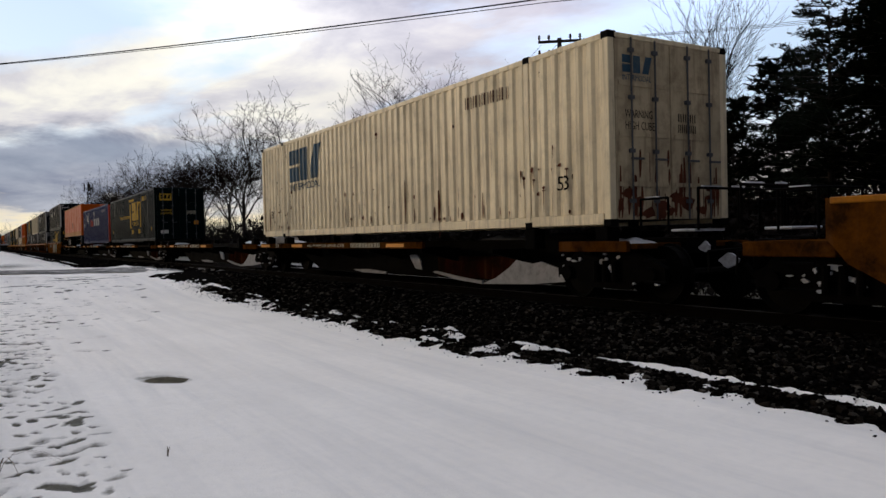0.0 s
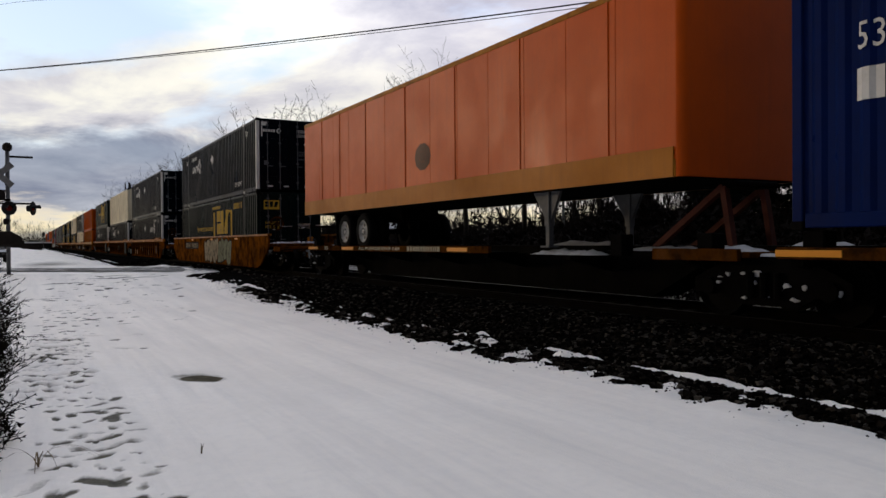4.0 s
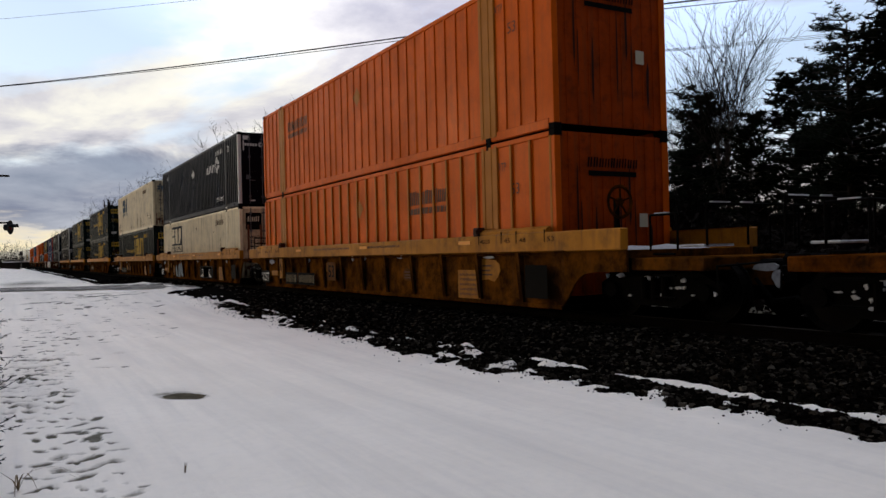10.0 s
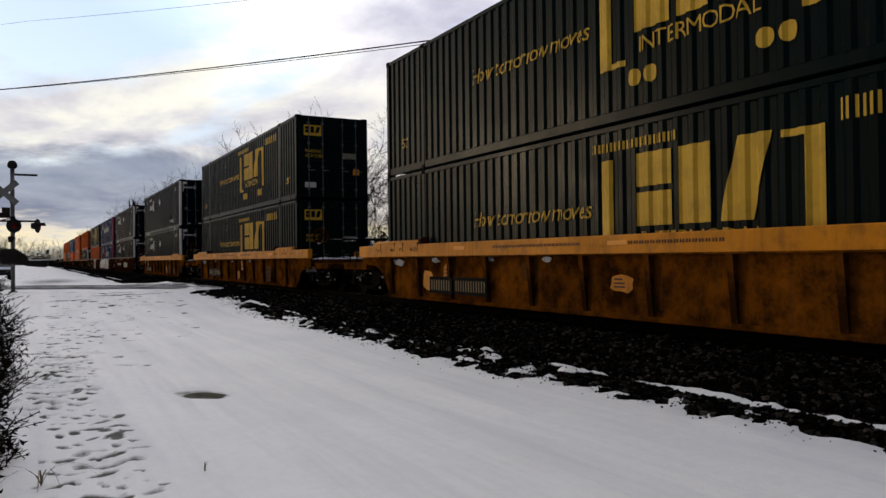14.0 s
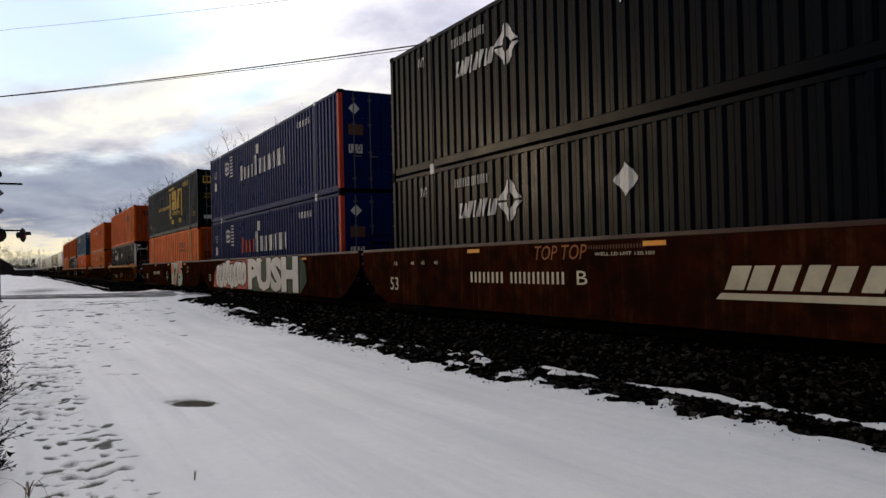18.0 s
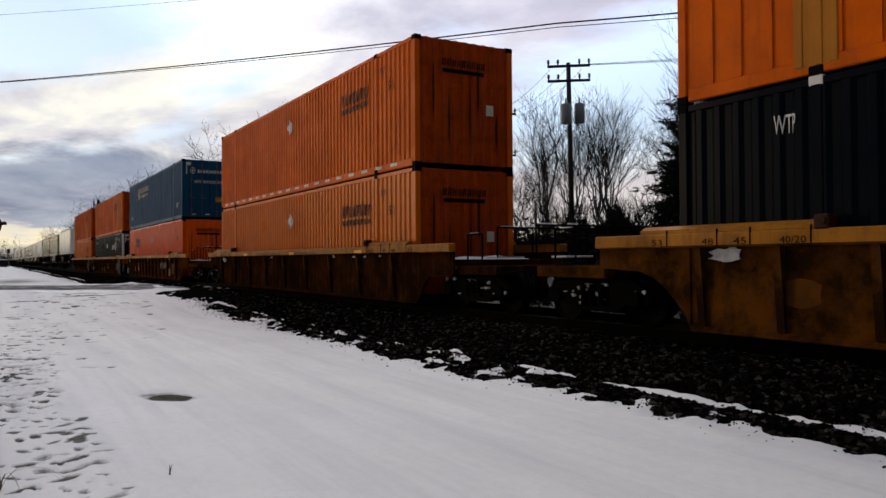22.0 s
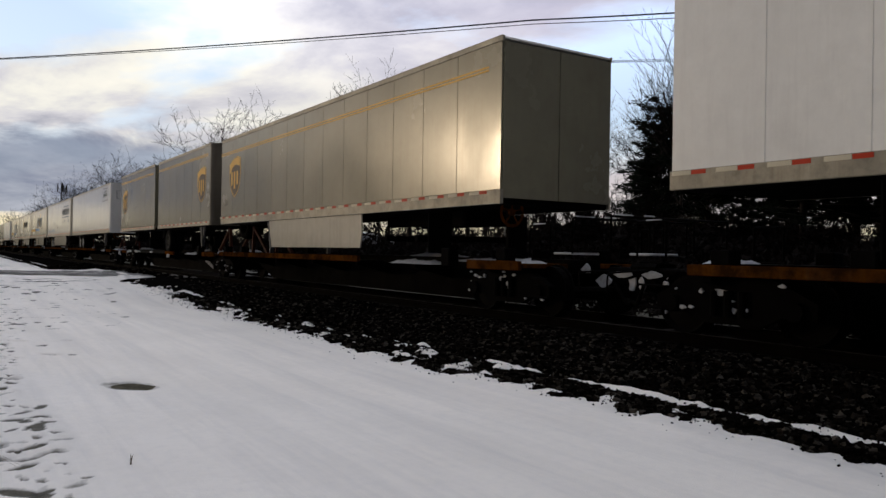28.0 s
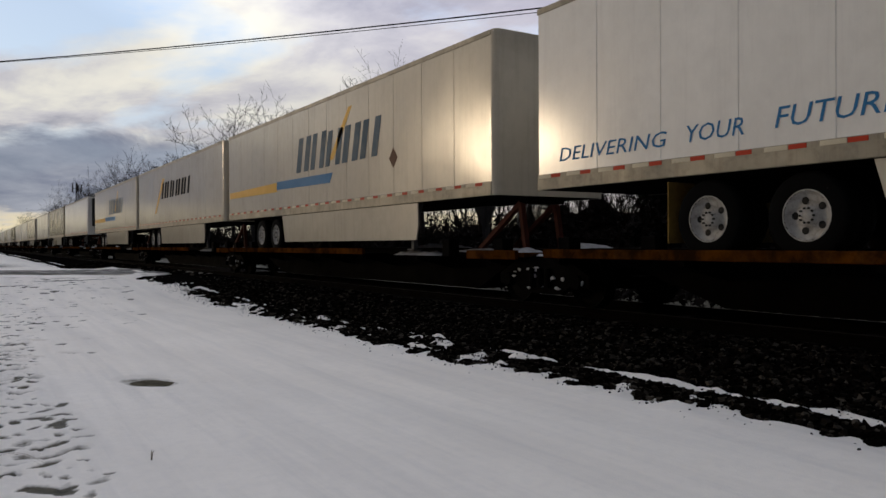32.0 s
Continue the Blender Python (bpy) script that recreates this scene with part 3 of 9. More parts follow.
def wall_kind(kind):
    if "ribs" in kind:          # pressed steel ribs
        p, d = (0.285, 0.036) if kind == "ribs" else (0.226, 0.03)

        def depth(y):
            f = ((y - 0.1) / p) % 1.0
            return 0.0 if f < 0.28 else d * (f - 0.28) / 0.2 if f < 0.48 else d if f < 0.8 else d * (1 - f) / 0.2
        return {"pitch": p, "y0": 0.1, "cuts": (0.0, 0.28, 0.48, 0.8), "depth": depth}
    p = 0.575 if kind == "posts" else 0.43    # flat sheets between narrow posts
    w_ = 0.05 / p

    def depth2(y):
        f = ((y - 0.1) / p) % 1.0
        return 0.024 if w_ + 0.005 < f else 0.0
    return {"pitch": p, "y0": 0.1, "cuts": (0.0, w_, w_ + 0.01, 0.999), "depth": depth2}


WALLS = {k: wall_kind(k) for k in ("ribs", "fine_ribs", "posts", "close_posts")}


def side_wall(kind, side):
    w = WALLS[kind]
    ys = sorted({0.11, BOX_L - 0.11, *breaks_of(w["cuts"], w["pitch"], w["y0"], 0.11, BOX_L - 0.11)})
    m, vs = Mesh(), []
    for y in ys:
        x = side * (BOX_W / 2 - 0.012 - w["depth"](y))
        vs += [(x, y, 0.2), (x, y, BOX_H - 0.1)]
    m.add(vs, [(2 * i, 2 * i + 2, 2 * i + 3, 2 * i + 1) for i in range(len(ys) - 1)])
    return m


def lock_rod(x):
    m = Mesh().tube((x, -0.03, 0.1), (x, -0.03, BOX_H - 0.08), 0.016, n=6)
    for z in (0.35, 1.1, 1.9, 2.6):
        m.box(x - 0.05, x + 0.05, -0.045, 0.002, z, z + 0.06)
    return m.box(x - 0.02, x + 0.22, -0.06, -0.02, 1.0, 1.03)


def container(s, z, paint, wall="ribs", end="doors", posts=None, label="", colour="", marks=()):
    """A 53-foot domestic box; the end that leads faces the camera."""
    ob = thing("shipping_container", label, "container", group="boxes on the train")
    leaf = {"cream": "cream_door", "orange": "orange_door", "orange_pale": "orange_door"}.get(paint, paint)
    h = BOX_H
    for side in (-1, 1):
        part("side_wall", stored(("wall", wall, side, paint), lambda: side_wall(wall, side).data("side_wall", paint)), None, ob)
        part("bottom_rail", stored(("brail", side, paint), lambda: Mesh().box(side * 1.285, side * 1.2, 0.16, BOX_L - 0.16, 0.03, 0.2, 0.012).data("bottom_rail", paint)), None, ob)
        part("top_rail", stored(("trail", side, paint), lambda: Mesh().box(side * 1.29, side * 1.2, 0.16, BOX_L - 0.16, h - 0.11, h - 0.02, 0.01).data("top_rail", paint)), None, ob)
        for y in (1.98, BOX_L - 1.98):
            if "posts" in wall and paint != "white_box":
                band = Mesh().box(side * 1.288, side * 1.2, y - 0.27, y + 0.27, 0.1, h - 0.04, 0.006)
                pst = part("stacking_post", stored(("sband", side, y, paint), lambda: band.data("stacking_post", "ochre")), None, ob, "dull ochre stacking post with upright ribs")
                for dy in (-0.22, -0.04, 0.2):
                    part("post_rib", stored(("prib", side, y, dy), lambda: Mesh().box(side * 1.299, side * 1.28, y + dy - 0.045, y + dy + 0.045, 0.12, h - 0.06, 0.008).data("post_rib", "ochre")), None, pst)
            else:
                part("stacking_post", stored(("spost", side, y, paint), lambda: Mesh().box(side * 1.295, side * 1.2, y - 0.07, y + 0.07, 0.1, h - 0.04, 0.01).data("stacking_post", paint)), None, ob)
            for z0 in (0, h - 0.115):
                part("corner_casting", stored(("cast40", side, y, z0, bool(posts)), lambda: Mesh().box(side * 1.298, side * 1.12, y - 0.09, y + 0.09, z0, z0 + 0.115, 0.012).data("corner_casting", "white_mark" if posts else "steel")), None, ob)
        for y0, y1 in ((0, 0.14), (BOX_L - 0.14, BOX_L)):
            lead = y0 == 0 and posts
            part("corner_post", stored(("cpost", side, y0, posts if lead else paint), lambda: Mesh().box(side * 1.295, side * 1.17, y0, y1, 0.1, h - 0.1, 0.012).data("corner_post", posts if lead else paint)), None, ob,
                 "pale scuffed corner post" if lead else "")
            for z0 in (0, h - 0.118):
                part("corner_casting", stored(("cast", side, y0, z0), lambda: Mesh().box(side * 1.297, side * 1.13, y0 - 0.003, y1 + 0.02, z0, z0 + 0.118, 0.012).data("corner_casting", "steel")), None, ob)
    part("roof", stored(("roof", paint), lambda: Mesh().box(-1.25, 1.25, 0.1, BOX_L - 0.1, h - 0.05, h - 0.015).data("roof", paint)), None, ob)
    part("floor", stored(("floor",), lambda: Mesh().box(-1.2, 1.2, 0.1, BOX_L - 0.1, 0.1, 0.16).data("floor", "underframe")), None, ob)
    part("rear_wall", stored(("rear", paint), lambda: Mesh().box(-1.17, 1.17, BOX_L - 0.08, BOX_L - 0.03, 0.1, h - 0.08).data("rear_wall", paint)), None, ob)
    if end == "doors":
        for x0, x1 in ((-1.165, -0.012), (0.012, 1.165)):
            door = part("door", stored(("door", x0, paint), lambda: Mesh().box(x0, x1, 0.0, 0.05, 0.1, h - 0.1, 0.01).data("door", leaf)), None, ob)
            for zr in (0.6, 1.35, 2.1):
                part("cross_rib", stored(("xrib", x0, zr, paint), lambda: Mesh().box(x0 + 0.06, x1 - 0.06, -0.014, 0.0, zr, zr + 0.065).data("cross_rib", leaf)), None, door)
            for xr in ((-0.86, -0.36) if x0 < 0 else (0.36, 0.86)):
                part("lock_rod", stored(("rod", xr), lambda: lock_rod(xr).data("lock_rod", "galvanised")), None, door, "thin steel lock rod")
        part("header", stored(("head", paint), lambda: Mesh().box(-1.17, 1.17, -0.006, 0.06, h - 0.1, h - 0.02, 0.01).data("header", paint)), None, ob)
    else:
        def front():
            m, prof = Mesh(), [(-1.17, 0.02)]
            for k in range(9):
                x = -1.0 + k * 0.25
                prof += [(x - 0.07, 0.02), (x - 0.04, -0.012), (x + 0.04, -0.012), (x + 0.07, 0.02)] if end == "ribs" else [(x - 0.013, 0.02), (x - 0.012, 0.006), (x + 0.012, 0.006), (x + 0.013, 0.02)]
            return m.prism(prof + [(1.17, 0.02), (1.17, 0.06), (-1.17, 0.06)], "z", 0.1, h - 0.03)
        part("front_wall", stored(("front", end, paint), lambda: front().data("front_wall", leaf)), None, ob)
    for name, mesh, mat, lab in marks:
        part(name, mesh, mat, ob, lab)
    return on_train(ob, s, z)


def poly_bm(polys, w, h):
    return fit_box(outline_mesh(polys), w, h)


def words_on(wall, body, y_left, y_right, z0, z1, slant=0.0, bold=0.0):
    return side_mark(fit_box(text_mesh(body, bold, slant), y_left - y_right, z1 - z0), y_left, z0, OUT, WALLS[wall] if wall else None)


def shapes_on(wall, polys, y_left, y_right, z0, z1):
    return side_mark(poly_bm(polys, y_left - y_right, z1 - z0), y_left, z0, OUT, WALLS[wall] if wall else None)


BLOCKS = [rect(0.0, 0.0, 0.29, 0.46), rect(0.0, 0.54, 0.29, 1.0), rect(0.36, 0.0, 0.60, 1.0), [(0.66, 0.0), (0.88, 0.0), (1.0, 1.0), (0.78, 1.0)]]
DIAMOND = [(0.5, 0), (1, 0.5), (0.5, 1), (0, 0.5)]


def diamond_ring():
    out = []
    o, i = [(0.5, 0), (1, 0.5), (0.5, 1), (0, 0.5)], [(0.5, 0.3), (0.7, 0.5), (0.5, 0.7), (0.3, 0.5)]
    for k in range(4):
        a, b, c, d = o[k], o[(k + 1) % 4], i[(k + 1) % 4], i[k]
        mid = lambda p, q, f: (p[0] + (q[0] - p[0]) * f, p[1] + (q[1] - p[1]) * f)
        out.append([mid(a, b, 0.06), mid(a, b, 0.94), mid(d, c, 0.88), mid(d, c, 0.12)])
    return out


def slants(n, seed=3, lean=0.06, gap=0.28, weight=1.0, first=1.0):
    """Leaning plain bars in place of brand lettering, of uneven height and weight; the first may stand taller."""
    rnd, w, out = random.Random(seed), 1.0 / n, []
    for i in range(n):
        a, b, top = i * w, (i + 1 - gap) * w, rnd.choice((1.0, 0.95, 0.9)) / (first if i else 1.0)
        s = (b - a) * rnd.uniform(0.32, 0.42) * weight
        quad = lambda u0, u1, v0, v1: [(u0 + lean * v0, v0), (u1 + lean * v0, v0), (u1 + lean * v1, v1), (u0 + lean * v1, v1)]
        out += [quad(a, a + s, 0, top), quad(b - s, b, 0, top)]
    return out


def rust_runs(seed):
    """Ragged runs of rust over the lower half of a pair of doors."""
    rnd, out = random.Random(seed), []
    for k in range(46):
        u, top, w = rnd.uniform(0.02, 2.26), rnd.uniform(0.25, 1.35) * rnd.uniform(0.5, 1.0), rnd.uniform(0.015, 0.06)
        low = max(0.0, top - rnd.uniform(0.2, 0.9))
        out.append([(u, low), (u + w * 0.5, low + 0.02), (u + w * rnd.uniform(0.8, 1.1), (low + top) / 2), (u + w * 0.7, top), (u + w * 0.1, top * 0.98), (u - w * rnd.uniform(0.0, 0.3), (low + top) / 2)])
    for k in range(14):
        u, v, a, b = rnd.uniform(0.1, 2.1), rnd.uniform(0.05, 0.45), rnd.uniform(0.06, 0.2), rnd.uniform(0.04, 0.13)
        out.append([(u + a * math.cos(6.283 * i / 9) * rnd.uniform(0.6, 1.2), v + b * math.sin(6.283 * i / 9) * rnd.uniform(0.6, 1.2)) for i in range(9)])
    return out


def rust_spots(seed):
    """Rust blisters, thick about the stacking posts and the lower edge, some with a run below."""
    rnd, out = random.Random(seed), []
    for k in range(70):
        u = rnd.choice((1.73, 13.92)) + rnd.gauss(0, 0.35) if k % 2 else rnd.uniform(0.3, 15.4)
        v = rnd.uniform(0.25, 1.1) if k % 3 else rnd.uniform(0.3, 2.7)
        a, b = rnd.uniform(0.012, 0.05), rnd.uniform(0.015, 0.06)
        out.append([(u + a * math.cos(6.283 * i / 7) * rnd.uniform(0.6, 1.3), v + b * math.sin(6.283 * i / 7) * rnd.uniform(0.6, 1.3)) for i in range(7)])
        if rnd.random() < 0.45:
            w, d = a * 0.3, rnd.uniform(0.08, 0.35)
            out.append([(u - w * 0.4, v - b - d), (u + w * 0.3, v - b - d), (u + w, v - b * 0.5), (u - w, v - b * 0.5)])
    return out


def boxes(n, gap=0.3, stroke=0.2, tall=1.0):
    """Pairs of plain upright bars in place of letters or figures."""
    w, out = 1.0 / n, []
    for i in range(n):
        a, b = i * w, (i + 1 - gap) * w
        s = (b - a) * stroke * 1.5
        out += [rect(a, 0, a + s, tall), rect(b - s, 0, b, tall)]
    return out


def marks_green(y53=True):
    """Yellow brackets round a block emblem, a slogan, and small signs."""
    def build():
        k = "ribs"
        return [
            ("bracket", shapes_on(k, [rect(0, 0, 1, 1), rect(1, 0, 2.2, 0.06)], 8.0, 7.42, 0.85, 2.35).data("bracket", "yellow_mark"), None, "yellow bracket"),
            ("bracket", shapes_on(k, [rect(1, 0, 2, 1), rect(-0.2, 0.94, 1, 1)], 4.7, 4.12, 0.85, 2.35).data("bracket", "yellow_mark"), None, "yellow bracket"),
            ("emblem", shapes_on(k, BLOCKS, 7.2, 4.85, 1.3, 2.38).data("emblem", "yellow_mark"), None, "yellow block emblem"),
            ("word", words_on(k, "INTERMODAL", 7.12, 4.95, 0.98, 1.22).data("word", "yellow_mark"), None, "yellow word"),
            *[("dot", shapes_on(k, [disc(0, 0, 1, 12)], y, y - 0.26, 0.5, 0.76).data("dot", "yellow_mark"), None, "yellow dot") for y in (7.35, 7.01)],
            *[("dot", shapes_on(k, [disc(0, 0, 1, 12)], y, y - 0.26, 0.5, 0.76).data("dot", "yellow_mark"), None, "yellow dot") for y in (5.05, 4.71)],
            ("slogan", words_on(k, "How tomorrow moves", 11.95, 8.25, 1.47, 1.77, slant=0.25).data("slogan", "yellow_mark"), None, "yellow slogan"),
            ("code", shapes_on(k, boxes(9, 0.35), 3.95, 2.4, 2.35, 2.6).data("code", "yellow_mark"), None, "yellow code bars"),
            ("warning", shapes_on(k, bars(26, 0.5, 8), 8.2, 6.4, 2.48, 2.62).data("warning", "yellow_mark"), None, "small yellow warning line"),
            ("size_mark", words_on(k, "53'", 1.2, 0.85, 0.62, 0.85).data("size_mark", "yellow_mark"), None, "yellow size mark"),
            ("size_mark", words_on(k, "53'", 15.25, 14.95, 0.62, 0.85).data("size_mark", "yellow_mark"), None, "yellow size mark"),
        ]
    return stored("marks_green", build) + stored("end_green", lambda: [
        ("end_panel", end_mark(poly_bm([rect(0, 0, 1, 1)], 0.62, 0.36), -1.02, 2.2, 0.0).data("end_panel", "yellow_mark"), None, "yellow emblem panel"),
        ("end_emblem", end_mark(poly_bm(BLOCKS, 0.54, 0.22), -0.98, 2.29, -0.005).data("end_emblem", "green"), None, "dark emblem"),
        ("end_lettering", end_mark(fit_box(text_mesh("WARNING\nHIGH CUBE"), 0.62, 0.28), -0.98, 1.45, 0.0).data("end_lettering", "yellow_mark"), None, ""),
        ("end_code", end_mark(poly_bm(boxes(6), 0.5, 0.2), 0.35, 1.45, 0.0).data("end_code", "cream_mark"), None, ""),
        ("end_plate", end_mark(poly_bm([rect(0, 0, 1, 1)], 0.4, 0.2), -1.0, 0.42, -0.008).data("end_plate", "white_mark"), None, "small white plate"),
        ("end_sticker", end_mark(poly_bm([rect(0, 0, 1, 1)], 0.24, 0.2), 0.75, 0.9, -0.008).data("end_sticker", "reflector"), None, "orange sticker")])


def marks_black(front=False):
    def build():
        k = "ribs"
        yl = 5.3 if front else 13.1
        return [
            ("emblem", shapes_on(k, diamond_ring(), yl - 1.5, yl - 2.25, 1.58, 2.36).data("emblem", "white_mark"), None, "white diamond emblem"),
            ("brand_lettering", shapes_on(k, slants(4, 6, 0.07, 0.22) + [rect(0.02, 0.0, 0.18, 0.16)], yl, yl - 1.45, 1.74, 2.08).data("brand_lettering", "white_mark"), None, "white brand shapes"),
            ("code", shapes_on(k, boxes(10, 0.35), (3.65 if front else 13.2), (2.46 if front else 12.0), 2.38, 2.56).data("code", "white_mark"), None, "white code bars"),
            ("placard", shapes_on(k, [DIAMOND], 8.42, 7.9, 1.78, 2.3).data("placard", "white_mark"), None, "pale diamond placard"),
            ("lift_word", words_on(k, "TOP LIFT ONLY", 3.55, 2.35, 0.38, 0.58).data("lift_word", "white_mark"), None, "white words"),
            ("wtp_mark", words_on(k, "WTP", 1.72, 1.44, 2.3, 2.52).data("wtp_mark", "white_mark"), None, "white letters"),
            ("wtp_mark", words_on(k, "WTP", 14.7, 14.42, 2.3, 2.52).data("wtp_mark", "white_mark"), None, "white letters"),
        ]
    return stored(("marks_black", front), build) + stored("end_black", lambda: [
        ("end_emblem", end_mark(poly_bm(diamond_ring(), 0.2, 0.24), -0.5, 2.3, 0.0).data("end_emblem", "white_mark"), None, "white emblem"),
        ("end_brand", end_mark(poly_bm(bars(5, 0.3, 4), 0.48, 0.1), -1.03, 2.36, 0.0).data("end_brand", "white_mark"), None, "white brand bars"),
        ("end_code", end_mark(poly_bm(boxes(4) + [[(u, v - 1.3) for u, v in p] for p in boxes(6)], 0.46, 0.3), 0.34, 2.2, 0.0).data("end_code", "white_mark"), None, "white code bars"),
        ("end_placard", end_mark(poly_bm([DIAMOND], 0.34, 0.34), 0.62, 1.75, -0.008).data("end_placard", "white_mark"), None, "pale diamond placard"),
        ("end_table", end_mark(poly_bm([[(u, v * 0.12 + i * 0.2) for u, v in p] for i in range(5) for p in bars(9, 0.25, i)], 0.62, 0.34), 0.34, 1.3, 0.0).data("end_table", "galvanised"), None, "fine pale lines of data"),
        ("end_plate", end_mark(poly_bm([rect(0, 0, 1, 1)], 0.3, 0.14), 0.68, 0.98, -0.008).data("end_plate", "cream_mark"), None, "pale plate"),
        ("end_sheet", end_mark(poly_bm([rect(0, 0, 1, 1)], 0.14, 0.18), -1.0, 1.05, -0.008).data("end_sheet", "galvanised"), None, "grey sheet"),
        ("edge_tape", end_mark(poly_bm([rect(0, 0.94, 0.12, 1), rect(0.82, 0.94, 0.95, 1), rect(0, 0.76, 0.02, 0.93), rect(0.97, 0.76, 0.99, 0.93), rect(0.1, 0, 0.2, 0.02), rect(0.4, 0, 0.5, 0.02), rect(0.78, 0, 0.88, 0.02)], 2.2, 2.55), -1.1, 0.2, 0.0).data("edge_tape", "white_mark"), None, "white reflective tape")])


def marks_cream(big=False):
    def build():
        k, rnd = "ribs", random.Random(17)
        if big:
            logo = [("emblem_panel", shapes_on(k, [rect(0, 0, 1, 1)], 13.75, 11.15, 1.28, 2.62).data("emblem_panel", "navy_mark"), None, "dark navy emblem panel"),
                    ("emblem", side_mark(poly_bm(BLOCKS, 2.4, 0.78), 13.66, 1.72, OUT, WALLS[k], 0.011).data("emblem", "cream"), None, "cream block emblem"),
                    ("word_panel", side_mark(poly_bm([rect(0, 0, 1, 1)], 2.5, 0.3), 13.7, 1.33, OUT, WALLS[k], 0.010).data("word_panel", "cream"), None, ""),
                    ("word", side_mark(fit_box(text_mesh("INTERMODAL"), 2.4, 0.22), 13.66, 1.37, OUT, WALLS[k], 0.015).data("word", "navy_mark"), None, "dark navy word")]
        else:
            logo = [("emblem", shapes_on(k, BLOCKS, 13.55, 11.15, 1.62, 2.55).data("emblem", "blue_mark"), None, "blue block emblem"),
                    ("word", words_on(k, "INTERMODAL", 13.5, 11.2, 1.36, 1.56).data("word", "blue_mark"), None, "blue word")]
        spots = [[(u * 6.6 + rnd.uniform(-0.03, 0.03), v * 1.2 * f) for u, v in p] for p, f in [(p, rnd.choice((0.25, 0.6, 1.0))) for p in rust_runs(31)[:26]]]
        return logo + [
            ("rust", side_mark(outline_mesh([[(p[0][0] + (u - p[0][0]) * 0.16, v) for u, v in p] for p in spots]), 15.6, 0.22, OUT, WALLS[k], 0.004).data("rust", "oxide"), None, "rust runs on the side"),
            ("rust", side_mark(outline_mesh(rust_spots(23)), 15.9, 0.0, OUT, WALLS[k], 0.006).data("rust", "oxide"), None, "rust blisters and runs"),
            ("code", shapes_on(k, boxes(10, 0.35), 3.86, 2.5, 2.3, 2.52).data("code", "rust_mark"), None, "dark code bars"),
            ("size_mark", words_on(k, "53'", 1.22, 0.86, 0.6, 0.84).data("size_mark", "black_mark"), None, "black size mark"),
            ("size_mark", words_on(k, "53'", 15.4, 15.1, 0.6, 0.84).data("size_mark", "black_mark"), None, "black size mark")]
    return stored(("marks_cream", big), build) + stored("end_cream", lambda: [
        ("end_emblem", end_mark(poly_bm(BLOCKS, 0.62, 0.26), -1.02, 2.3, 0.0).data("end_emblem", "blue_mark"), None, "blue emblem"),
        ("end_word", end_mark(fit_box(text_mesh("INTERMODAL"), 0.6, 0.09), -1.02, 2.18, 0.0).data("end_word", "blue_mark"), None, ""),
        ("end_lettering", end_mark(fit_box(text_mesh("WARNING\nHIGH CUBE"), 0.62, 0.3), -0.98, 1.45, 0.0).data("end_lettering", "black_mark"), None, ""),
        ("end_code", end_mark(poly_bm(boxes(4) + [[(u, v - 1.3) for u, v in p] for p in boxes(5)], 0.4, 0.3), 0.16, 1.45, 0.0).data("end_code", "black_mark"), None, "black code bars"),
        ("rust_patch", end_mark(outline_mesh(rust_runs(5)), -1.16, 0.12, 0.002).data("rust_patch", "oxide"), None, "rust running down the lower doors")])


